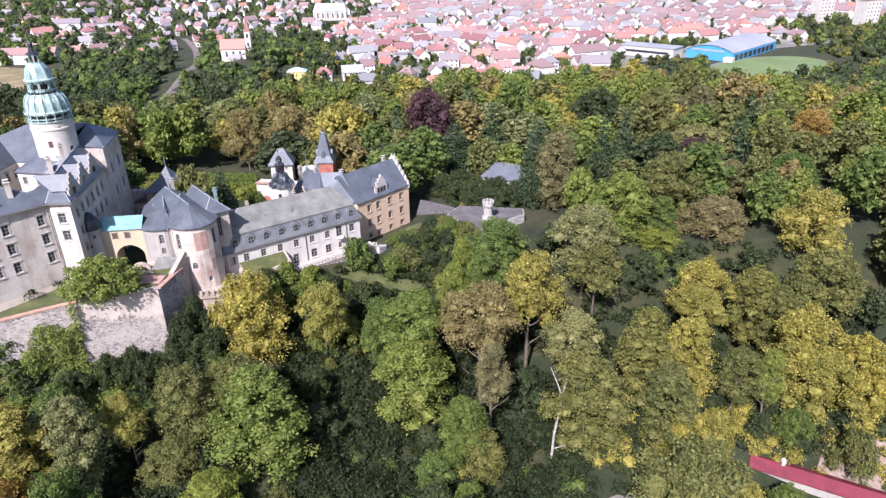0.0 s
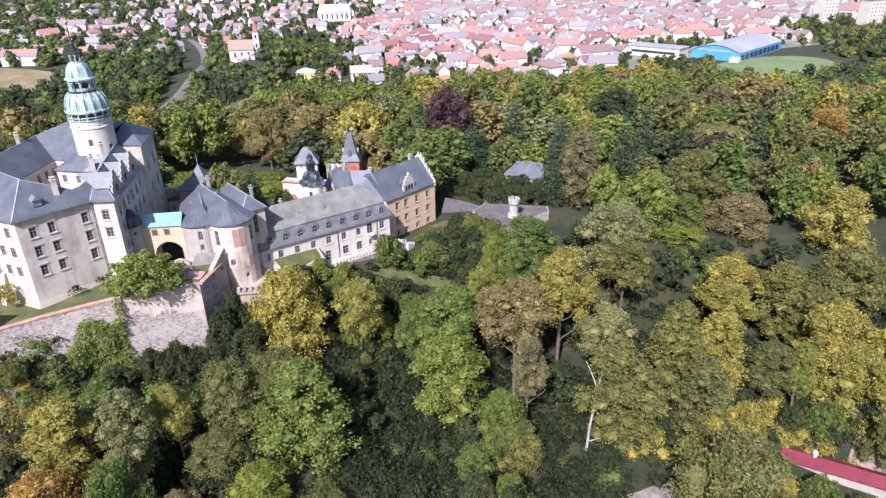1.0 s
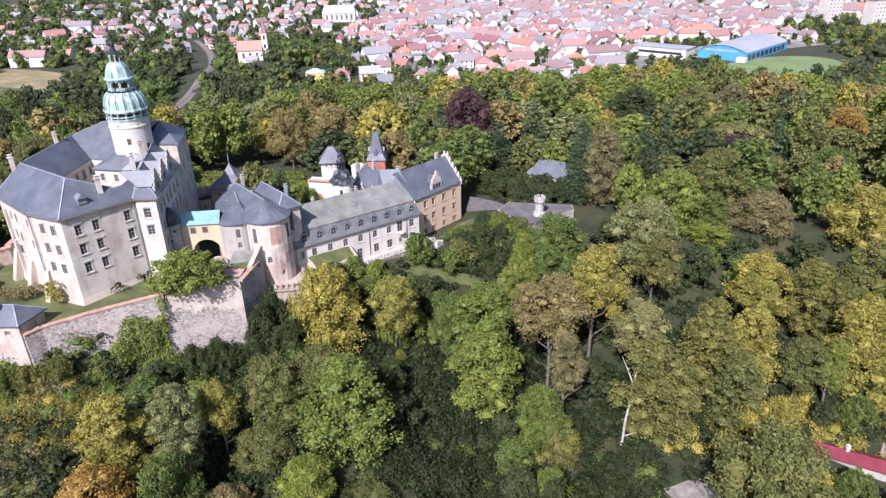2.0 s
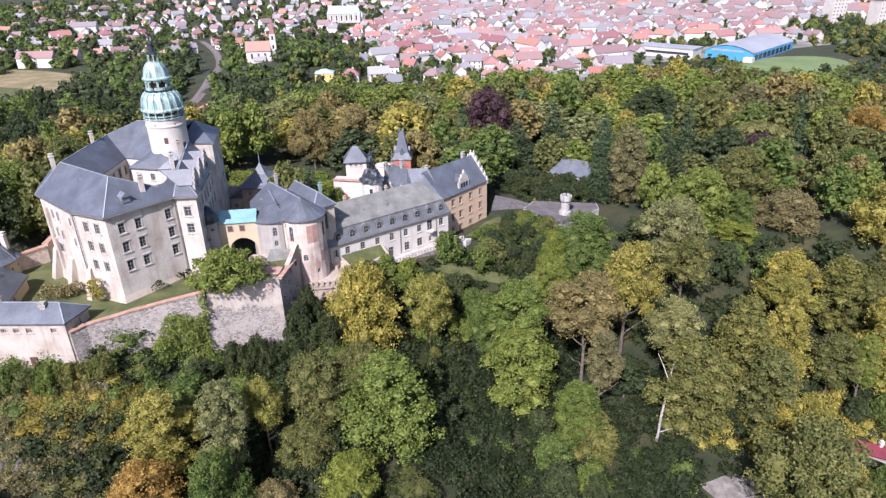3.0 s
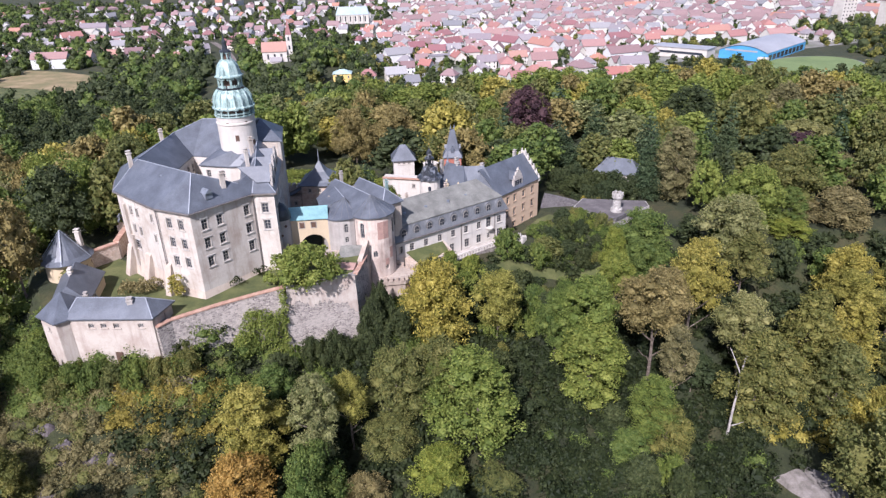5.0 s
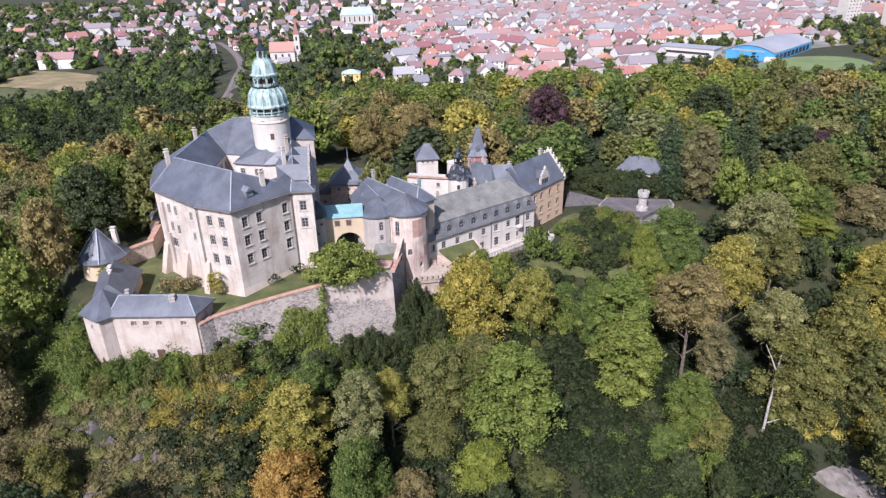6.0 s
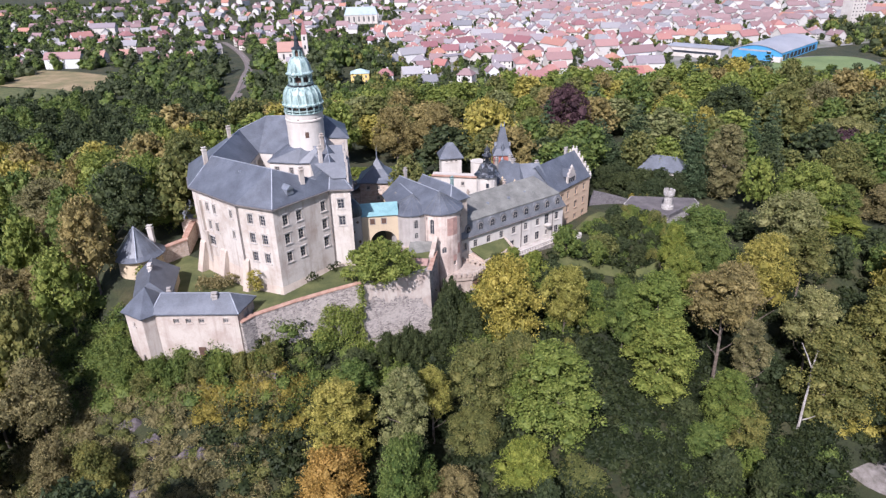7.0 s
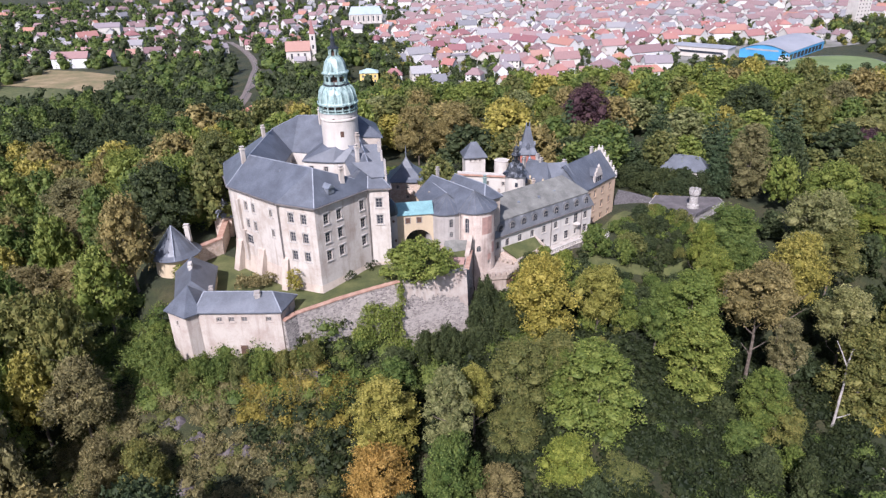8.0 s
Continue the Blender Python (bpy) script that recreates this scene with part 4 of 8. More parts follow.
# old render clings to the upper half and ends in a ragged edge
foot_a, foot_b, top_a, top_b = Vector((12.2, -3.6, -10)), Vector((25.6, 2.3, -10)), Vector((13.2, -2.0, 6.3)), Vector((25.0, 3.6, 6.2))
o3 = (foot_b - foot_a).cross(top_a - foot_a).normalized() * 0.05
cols_ = [i / 60 for i in range(61)]
edge_ = [0.72 + 0.14 * noise.noise((u * 7, 0.3, 2.0)) + 0.06 * noise.noise((u * 31, 1.3, 5.0)) - 0.12 * smooth(0.55, 1.0, u) + 0.1 * smooth(0.3, 0.0, u) for u in cols_]
at_ = lambda u, v: foot_a.lerp(foot_b, u).lerp(top_a.lerp(top_b, u), v)
g = Geo()
for (u0, v0), (u1, v1) in zip(zip(cols_, edge_), zip(cols_[1:], edge_[1:])):
    base_q = [at_(u0, v0), at_(u1, v1), at_(u1, 0.998), at_(u0, 0.998)]
    g.loft([[p - o3 for p in base_q], [p + o3 for p in base_q]])
part("old_render", g.out(), M_wash, bastion, "patchy pale render over the rubble")
part("bastion_turf", Geo().prism([(13.8, -0.6), (24.4, 4.6), (25.2, 11.8), (13.4, 8)], 6.28, 6.42).out(), M_grass, bastion, "grassy top")

outwork = thing("outwork_building", "low whitewashed outwork with slate roofs on the hill edge", "outbuilding")
ow = [(-21.0, -12.6), (-6.9, -12.6), (-5.7, -7.4), (-20.0, -7.0)]
walls(outwork, ow, -12.0, 6.9, {0: [hole(3.5, 5.5, 0.95, 0.9), hole(5.6, 5.5, 0.95, 0.9), hole(7.8, 5.5, 0.95, 0.9), hole(12.0, 5.5, 0.9, 0.85)], 1: [hole(2.6, 5.0, 1.6, 2.4)]}, M_wash, "wall", {0: "plain", 1: "blind"}, True, M_wash)
oe = [(*p, 6.85) for p in inset(ow, 0.45)]
q0, q1 = (-20.5, -9.7, 9.2), (-8.6, -9.9, 9.2)
caps(outwork, [(oe[0], q0), (q0, q1), (q1, oe[1]), (q1, oe[2])], 0.2)
roof(outwork, [(oe[0], oe[1], q1, q0), (oe[1], oe[2], q1), (oe[2], oe[3], q0, q1)], M_slate, "roof")
chimney(outwork, -11.0, -10.6, 7.8, 9.2, 0.9, 0.8, M_grey, 10)
chimney(outwork, -19.6, -8.6, 8.0, 9.2, 0.6, 0.6, M_grey, 10)
part("weep_arch", Geo().box(-14.6, -13.4, -12.75, -12.0, -1.4, 0.2).out(), M_darkwood, outwork)
corner = thing("corner_bastion", "small whitewashed corner bastion with a pyramid slate roof", "tower")
cb = [(-26.6, -11.6), (-22.6, -14.0), (-20.9, -12.4), (-20.6, -7.5), (-25.5, -6.5)]
walls(corner, cb, -12.0, 6.9, {0: [hole(2.2, 5.0, 0.35, 0.8)]}, M_wash, "wall", {0: "plain"})
ce = [(*p, 6.8) for p in inset(cb, 0.5)]
roof(corner, [(ce[i], ce[(i + 1) % 5], (-23.2, -9.6, 10.4)) for i in range(5)], M_slate, "roof")
west = thing("outwork_lodge", "slate-roofed outwork lodge behind the hill-edge wall", "outbuilding")
wl = [(-20.5, -7.0), (-23.2, 3.6), (-29.8, 1.6), (-26.2, -8.2)]
walls(west, [wl[3], wl[0], wl[1], wl[2]], -10.0, 7.2, {1: [hole(4, 6.0, 0.9, 0.8)]}, M_cream, "wall", {1: "plain"})
we = [(*p, 7.1) for p in inset([wl[3], wl[0], wl[1], wl[2]], 0.4)]
p0, p1 = (-23.5, -7.2, 10.0), (-26.4, 1.4, 10.6)
roof(west, [(we[1], we[2], p1, p0), (we[0], we[1], p0), (we[3], we[0], p0, p1), (we[2], we[3], p1)], M_slate, "roof")
chimney(west, -25.2, -2.6, 8.6, 10.8, 0.6, 1.3, M_white, 15)
rt = thing("round_bastion", "round outwork tower with a conical slate roof, ivy on its foot", "tower", -32.6, 8.6, 0)
part("shaft", Geo().lathe([(5.2, -14), (4.3, 3.0), (4.0, 8.2), (4.2, 8.4)], 0, 0, 28).out(), M_cream, rt)
cone_roof(rt, 0, 0, 4.4, 8.3, 14.0, 20, M_slate)
for i in range(0, 20, 4):
    a = 2 * math.pi * i / 20
    g = Geo()
    g.bar((4.85 * math.cos(a), 4.85 * math.sin(a), 8.5), (0.1 * math.cos(a), 0.1 * math.sin(a), 14.05), 0.12, 0.1)
    part("roof_seam", g.out(), M_lead, rt)
chimney(rt, 2.4, 1.6, 10.0, 13.0, 0.9, 0.8)
for a in (-30, -60, -10, 20):
    w = part("tower_window", Geo().box(-0.25, 0.25, -0.06, 0.2, -0.35, 0.35).out(), M_darkwood, rt)
    w.matrix_basis = pose(4.02 * math.cos(radians(a)), 4.02 * math.sin(radians(a)), 6.6, 0, 0, a + 90)
lw = thing("outwork_wall", "stone enclosure wall between the outwork towers", "wall")
for a, b, z in (((-29.5, 11.0), (-26.0, 15.5), 8.0), ((-26.0, 15.5), (-27.5, 24.0), 8.4)):
    g = Geo()
    g.bar((*a, z - 5), (*b, z - 5), 0.9, 10)
    part("wall_run", g.out(), M_stone, lw)
    g = Geo()
    g.bar((*a, z + 0.15), (*b, z + 0.15), 1.2, 0.3)
    part("coping", g.out(), M_tilecap, lw)
wt = thing("watch_turret", "small square wall turret with a pyramid slate roof", "turret", -28.2, 26.0, 0)
part("shaft", Geo().box(-1.9, 1.9, -1.9, 1.9, 0, 9.4).out(), M_stone, wt)
cone_roof(wt, 0, 0, 3.0, 9.3, 13.0, 4, M_slate, a0=math.pi / 4)

# ---- stone gate tower behind the bridge ----
gt = thing("stone_gate_tower", "square brown-stone tower with a tall slate pyramid roof", "tower", 11.2, 45.0, 0)
gq = [(-4.0, -4.0), (4.0, -4.0), (4.0, 4.0), (-4.0, 4.0)]
gto = {0: [hole(2.0, 9.6, 0.7, 0.9), hole(4.4, 9.6, 0.7, 0.9), hole(4.3, 7.0, 0.7, 0.9)], 1: [hole(3.2, 9.4, 0.7, 0.9)]}
walls(gt, gq, 0, 11.0, gto, M_stone, "wall", {0: "plain", 1: "plain"})
cone_roof(gt, 0, 0, 5.9, 10.9, 16.0, 4, M_slate, a0=math.pi / 4, sag=0.08)
part("finial", Geo().lathe([(0.2, 15.6), (0.1, 16.4), (0.16, 16.8), (0.03, 18.8)], 0, 0, 6).out(), M_lead, gt)
walls(gt, [(-8.4, -5.0), (-4.1, -5.0), (-4.1, 2.0), (-8.4, 2.0)], 0, 8.6, {0: [hole(1.4, 6.8, 0.7, 0.9), hole(3.0, 6.8, 0.7, 0.9)]}, M_stone, "side_wall", {0: "plain"})
roof(gt, [((-8.8, -5.5, 7.6), (-3.9, -5.5, 10.2), (-3.9, 2.2, 10.2), (-8.8, 2.2, 7.6))], M_slate, "side_roof")
cwall = thing("castle_inner_wall", "pale crenellated wall beside the stone gate tower", "wall")
g = Geo()
g.bar((2.0, 43.0, 6.0), (8.0, 43.5, 6.0), 1.0, 8.0)
for i in range(5):
    x = 2.4 + i * 1.3
    g.box(x - 0.4, x + 0.4, 42.6, 43.7, 10, 10.8)
part("wall_run", g.out(), M_rose, cwall)

# ---- white palace wing ----
palace = thing("palace_wing", "long white palace wing with a grey mansard roof and arched dormers", "palace")
pe, pr = Vector((30.9, 21.5)), Vector((56.4, 40.9))
d_, o_, PL = along(pe, pr)
PD = 14.0
pf = lambda u, k: tuple(pe + d_ * u - o_ * k)
PAL = [pf(0, 0), pf(PL, 0), pf(PL, PD), pf(0, PD)]
up_row = grid([1.6, 4.6, 8.4, 12.2, 16.0, 19.8, 23.6], [2.3], 1.2, 1.75) + [hole(26.6, 2.3, 1.5, 2.6)] + grid([29.9], [2.35], 1.3, 1.9)
low_row = grid([20.0, 23.6, 30.0], [-1.2], 1.45, 2.1) + grid([26.6], [-1.1], 0.9, 1.4) + [hole(13.6, -1.4, 1.3, 2.4), hole(15.6, -1.4, 1.3, 2.4)]
walls(palace, PAL, -6.0, 4.4, {0: up_row + low_row, 1: grid([3.0, 7.0, 11.0], [2.2], 1.2, 1.8)}, M_white, "wall", {0: "plain", 1: "plain"}, True, M_white)
e_, b_, r_ = [(*p, 4.35) for p in inset(PAL, 0.4)], [(*p, 7.3) for p in inset(PAL, -0.9)], ((*pf(6.5, PD / 2), 10.7), (*pf(PL - 3.6, PD / 2), 10.7))
roof(palace, [(e_[i], e_[(i + 1) % 4], b_[(i + 1) % 4], b_[i]) for i in range(4)], M_mansard, "mansard", label="steep dark slate mansard")
b2 = [(*p, 7.42) for p in inset(PAL, -0.7)]
roof(palace, [(b2[0], b2[1], r_[1], r_[0]), (b2[1], b2[2], r_[1]), (b2[2], b2[3], r_[0], r_[1]), (b2[3], b2[0], r_[0])], M_oldslate, "upper_roof", label="weathered pale grey slate roof")
for k in range(9):
    u = 2.6 + k * 3.42
    c = pe + d_ * u - o_ * 0.2
    dm = new("arched_dormer")
    dm.parent, dm.matrix_basis = palace, pose(c.x, c.y, 4.75, 0, 0, math.degrees(math.atan2(d_.y, d_.x))) @ Matrix.Diagonal((0.98, 1.0, 1.25, 1))
    g = Geo()
    n = 10
    ring = lambda y, r: [(-r, y, 0.0)] + [(-r * math.cos(math.pi * i / n), y, 1.15 + r * math.sin(math.pi * i / n) * 0.95) for i in range(n + 1)] + [(r, y, 0.0)]
    g.loft([ring(-0.15, 0.95), ring(2.2, 0.95)])
    part("hood", g.out(), M_mansard, dm)
    part("dormer_frame", Geo().loft([ring(-0.22, 0.7), ring(-0.1, 0.7)]).out(), M_frame, dm)
    part("pane", Geo().loft([ring(-0.26, 0.56), ring(-0.2, 0.56)]).out(), M_glass, dm)
    part("mullion", Geo().box(-0.03, 0.03, -0.3, -0.24, 0.1, 1.5).box(-0.5, -0.05, -0.3, -0.24, 0.95, 1.02).box(0.05, 0.5, -0.3, -0.24, 0.95, 1.02).out(), M_frame, dm)
g = Geo()
pg = [(*p, 4.35) for p in inset(PAL, 0.5)]
g.bar(pg[0], pg[1], 0.2, 0.2).bar(pg[1], pg[2], 0.2, 0.2)
part("gutter", g.out(), M_pipe, palace)
for u in (18.2, 28.4, 0.3):
    c = pe + d_ * u + o_ * 0.15
    pipe(palace, c.x, c.y, -4.0, 4.0, 0.09)
for u, k in ((5.0, 3.2), (11, 3.6), (17, 3.2), (22.5, 3.8)):
    c = pf(u, k)
    part("skylight", Geo().box(c[0] - 0.3, c[0] + 0.3, c[1] - 0.3, c[1] + 0.3, 8.4, 8.95 + 0.35).out(), M_lead, palace)
for u in (9, 20):
    c = pf(u, PD / 2 + 1.2)
    chimney(palace, c[0], c[1], 9.8, 10.9, 0.5, 0.45, M_rose, 37)
bay = Vector(pf(26.6, -0.45))
part("bay_window", Geo().lathe([(0.3, 0.2), (0.9, 0.9), (0.9, 1.1)], bay.x, bay.y, 12).out(), M_white, palace, "small rounded oriel foot")
# terrace with balustrade below the wing
terrace = thing("palace_terrace", "paved terrace with a white balustrade along the palace", "terrace")
tp = [pf(14.5, -3.2), pf(PL + 2.5, -2.6), pf(PL + 2.5, 0.3), pf(14.5, 0.3)]
part("terrace_block", Geo().prism(tp, -12.0, -2.9).out(), M_rubble, terrace)
part("paving", Geo().prism(inset(tp, 0.15), -2.9, -2.72).out(), M_trim, terrace)
for i in range(24):
    u = 14.9 + i * 0.86
    c = pf(u, -3.0 + 0.4 * i / 24)
    part("baluster", Geo().lathe([(0.12, -2.72), (0.2, -2.4), (0.1, -2.1), (0.14, -1.9)], c[0], c[1], 6).out(), M_white, terrace)
g = Geo()
g.bar((*pf(14.6, -3.0), -1.82), (*pf(PL + 2.2, -2.6), -1.82), 0.36, 0.18)
part("handrail", g.out(), M_white, terrace)
g = Geo()
for i in range(7):
    c = pf(PL + 2.8 + i * 0.45, -2.0 + i * 0.25)
    g.box(c[0] - 0.9, c[0] + 0.9, c[1] - 0.5, c[1] + 0.5, -9, -3.0 - i * 0.22)
part("stair", g.out(), M_white, terrace)
annex = thing("grass_roof_annex", "low stone annex with a green turf roof beside the palace", "annex")
ax = [pf(2.8, -5.4), pf(12.6, -4.2), pf(12.8, -0.2), pf(2.4, -0.2)]
part("annex_wall", Geo().prism(ax, -10, 0.3).out(), M_stone, annex)
part("turf_roof", Geo().loft([[(*p, z) for p, z in zip(inset(ax, -0.3), (0.35, -0.4, 1.3, 1.5))], [(*p, z + 0.25) for p, z in zip(inset(ax, -0.3), (0.35, -0.4, 1.3, 1.5))]]).out(), M_grass, annex, "green turf roof")
g = Geo()
g.bar((*ax[0], 0.3), (*ax[1], 0.0), 0.35, 0.7).bar((*ax[1], 0.0), (*ax[2], 1.4), 0.35, 0.6)
part("parapet", g.out(), M_rose, annex, "pale stone parapet")
rb = thing("corbelled_terrace", "stone terrace with corbels and battlements under the chapel", "terrace")
rq = [(28.5, 13.0), (33.5, 13.8), (36.0, 17.2), (31.2, 20.8)]
part("terrace_block", Geo().loft([[(*p, -12) for p in inset(rq, 0.8)], [(*p, -1.6) for p in rq], [(*p, -1.2) for p in inset(rq, 0.35)], [(*p, -0.3) for p in inset(rq, 0.35)]]).out(), M_buff, rb)
g = Geo()
rr = inset(rq, 0.3)
for a, b in zip(rr[:3], rr[1:]):
    n = 5
    for i in range(n):
        p = Vector(a).lerp(Vector(b), (i + 0.5) / n)
        part("merlon", Geo().box(p.x - 0.3, p.x + 0.3, p.y - 0.3, p.y + 0.3, -0.35, 0.5).out(), M_buff, rb)

for k in range(3):
    p = Vector(rq[1]).lerp(Vector(rq[2]), (k + 0.7) / 3.6)
    part("loophole", Geo().box(p.x - 0.35, p.x + 0.45, p.y - 0.5, p.y + 0.3, -2.6, -1.9).out(), M_darkwood, rb)

# ---- ochre chateau ----
M_sand = surface("sandstone_trim", (0.40, 0.285, 0.195), (0.31, 0.22, 0.15), None, 0.8, 6, 0.9, 0.3)
chateau = thing("ochre_chateau", "ochre three-storey chateau with a steep slate roof and carved gable", "palace")
ye, yr = Vector((55.2, 47.0)), Vector((66.6, 60.4))
d_, o_, YL = along(ye, yr)
yf = lambda u, k: tuple(ye + d_ * u - o_ * k)
YW = [yf(0, 0), yf(YL, 0), yf(YL, 10), yf(0, 10)]
cols = [3.6, 6.6, 10.6, 14.6]
walls(chateau, YW, -9.0, 5.2, {0: grid(cols, [2.9, -0.9], 1.05, 1.8) + grid(cols, [-4.4], 1.0, 1.3), 1: grid([3, 7], [2.9, -0.9], 1.05, 1.8)}, M_ochre, "wall", None, True, M_sand)
ye_ = [(*p, 5.15) for p in inset(YW, 0.4)]
ra_, rb_ = (*yf(-2.0, 5), 11.5), (*yf(YL - 0.2, 5), 11.3)
roof(chateau, [(ye_[0], (*yf(YL - 0.2, -0.4), 5.15), rb_, ra_), ((*yf(YL - 0.2, 10.4), 5.15), ye_[3], ra_, rb_)], M_slate, "roof")
g = Geo()
for k, (h0, z0, z1) in enumerate(((5.4, 4.6, 6.0), (4.6, 6.0, 7.2), (3.7, 7.2, 8.4), (2.7, 8.4, 9.6), (1.7, 9.6, 10.8), (0.8, 10.8, 12.0))):
    a, b = Vector(yf(YL - 0.25, 5 - h0)), Vector(yf(YL - 0.25, 5 + h0))
    g.bar((*a, (z0 + z1) / 2), (*b, (z0 + z1) / 2), 0.55, z1 - z0)
    for s in (-1, 1):
        c = Vector(yf(YL - 0.25, 5 + s * (h0 - 0.3)))
        g.lathe([(0.28, z1), (0.12, z1 + 0.25), (0.22, z1 + 0.5), (0.03, z1 + 0.75)], c.x, c.y, 6)
part("stepped_gable", g.out(), M_white, chateau, "white crow-stepped gable with finials")
dm = new("roof_dormer")
dm.parent, dm.matrix_basis = chateau, pose(*yf(8.2, 0.5), 6.0, 0, 0, math.degrees(math.atan2(d_.y, d_.x))) @ Matrix.Diagonal((1.35, 1.2, 1.15, 1))
g = Geo().box(-1.5, 1.5, -0.3, 0.1, -0.4, 1.6).box(-1.15, 1.15, -0.3, 0.1, 1.6, 2.4).box(-0.7, 0.7, -0.3, 0.1, 2.4, 3.1).lathe([(0.25, 3.1), (0.35, 3.5), (0.05, 4.1)], 0, -0.1, 6)
part("dormer_front", g.out(), M_trim, dm)
roof(dm, [((-1.5, 0, 1.4), (0, 0, 2.8), (0, 3.6, 2.8), (-1.5, 2.0, 1.4)), ((0, 0, 2.8), (1.5, 0, 1.4), (1.5, 2.0, 1.4), (0, 3.6, 2.8))], M_slate, "dormer_roof", 0.1)
for x in (-0.75, 0.0, 0.75):
    part("pane", Geo().box(x - 0.28, x + 0.28, -0.36, -0.3, 0.1, 1.2).out(), M_glass, dm)
for u, k in ((1.0, 6.4), (YL - 2.2, 6.6)):
    c = yf(u, k)
    chimney(chateau, c[0], c[1], 9.4, 11.8, 0.8, 0.7, M_grey, 50)
# north range of the chateau, with its gables
north_range = thing("chateau_north_range", "cream chateau range with steep slate roofs and carved gables", "palace")
NR = [yf(-7.5, 5.0), yf(0.2, 4.2), yf(0.2, 17), yf(-7.5, 17)]
walls(north_range, NR, -6.0, 4.8, {0: grid([2, 5.2], [2.4, -1.0], 1.0, 1.7), 3: grid([2.5, 6, 9], [2.4], 1.0, 1.7)}, M_cream, "wall")
ne = [(*p, 4.75) for p in inset(NR, 0.35)]
n0, n1 = (*yf(-3.7, 8.6), 12.2), (*yf(-3.7, 14.0), 12.2)
roof(north_range, [(ne[0], ne[1], n0), (ne[1], ne[2], n1, n0), (ne[2], ne[3], n1), (ne[3], ne[0], n0, n1)], M_slate, "roof")
roof(north_range, [((*yf(0, 5), 12.1), (*yf(0, 9.8), 5.0), (*yf(-5.0, 10.5), 8.0), (*yf(-3.7, 8.6), 12.1)), ((*yf(0, 5), 12.1), (*yf(-3.7, 8.6), 12.1), (*yf(-5.0, 5.0), 6.5), (*yf(0, 0.3), 5.3))], M_slate, "link_roof")
for u, k in ((-7.4, 7.2), (-7.4, 11.0)):
    a = Vector(yf(u, k))
    g = Geo()
    for h0, z0, z1 in ((1.5, 3.5, 6.0), (1.1, 6.0, 7.2), (0.6, 7.2, 8.4)):
        p, q = Vector(yf(u, k - h0)), Vector(yf(u, k + h0))
        g.bar((*p, (z0 + z1) / 2), (*q, (z0 + z1) / 2), 0.4, z1 - z0)
    g.lathe([(0.25, 8.4), (0.1, 8.7), (0.3, 9.0), (0.02, 9.6)], a.x, a.y, 6)
    part("carved_gable", g.out(), M_cream, north_range)
for u, k in ((-3.5, 10.5), (-1.2, 13.0), (-5.2, 14.5)):
    c = yf(u, k)
    chimney(north_range, c[0], c[1], 9.5, 12.6, 0.8, 0.7, M_grey, 50)
part("pinnacle", Geo().lathe([(0.35, 11.5), (0.4, 12.5), (0.15, 13.0), (0.02, 16.5)], *yf(-3.7, 13.8), 8).out(), M_lead, north_range)
st = thing("stair_tower", "square cream and red brick tower with a slate spire", "tower", 43.5, 69.6, 0)
sq = [(-2.1, -2.1), (2.1, -2.1), (2.1, 2.1), (-2.1, 2.1)]
part("lower_shaft", Geo().prism(inset(sq, 0.2), -8, 6.0).out(), M_cream, st)
part("brick_stage", Geo().prism(inset(sq, 0.3), 6.0, 9.2).out(), M_brick, st, "red brick top stage")
part("spire", Geo().lathe([(2.9, 9.0), (3.9, 9.1), (3.8, 9.3), (2.6, 10.9), (1.0, 16.0), (0.9, 16.4), (0.5, 16.5)], 0, 0, 4, math.pi / 4).out(), M_slate, st)
for a in (0, 90, 180, 270):
    g = Geo().box(-0.45, 0.45, -0.4, 0.6, 0, 0.9).loft([[(-0.6, -0.5, 0.9), (0.6, -0.5, 0.9), (0.6, 0.6, 0.9), (-0.6, 0.6, 0.9)], [(-0.03, -0.5, 1.9), (0.03, -0.5, 1.9), (0.03, 0.3, 1.9), (-0.03, 0.3, 1.9)]])
    k = part("spire_dormer", g.out(), M_slate, st)
    k.matrix_basis = pose(0, 0, 0, 0, 0, a) @ pose(0, -1.75, 10.4)
for x, y in ((-0.5, -0.5), (0.5, 0.5)):
    part("finial", Geo().lathe([(0.05, 16.4), (0.22, 16.8), (0.03, 17.9)], x, y, 6).out(), M_lead, st)
part("tower_window", Geo().box(-0.4, 0.4, -2.2, -2.0, 0.5, 2.0).out(), M_glass, st)
# black-roofed round turret
ot = thing("onion_turret", "white round turret with a black bell roof and open lantern", "turret", 38.0, 45.0, 1.8)
part("shaft", Geo().lathe([(2.5, -8), (2.5, 9.2), (2.7, 9.4)], 0, 0, 16).out(), M_white, ot)
# Dark tin mottled at random with pale patches.
M_tin = surface("blackened_tin", (0.06, 0.064, 0.07), (0.02, 0.022, 0.025), (0.42, 0.43, 0.45), 1.1, 5, 0.32, 0.2, metal=0.5)
part("bell_roof", Geo().lathe([(2.5, 9.3), (3.2, 9.4), (3.1, 9.7), (2.3, 10.5), (1.95, 11.3), (1.75, 11.9), (1.0, 12.2)], 0, 0, 8).out(), M_tin, ot, "black tin bell roof with pale mottled patches")
part("lantern", Geo().lathe([(0.45, 12.1), (0.45, 14.3)], 0, 0, 8).out(), M_black, ot)
part("lantern_cap", Geo().lathe([(1.0, 14.2), (1.25, 14.3), (1.0, 14.6), (0.6, 14.8), (0.75, 15.3), (0.7, 15.8), (0.3, 16.3), (0.06, 16.6), (0.04, 17.6)], 0, 0, 8).out(), M_tin, ot)
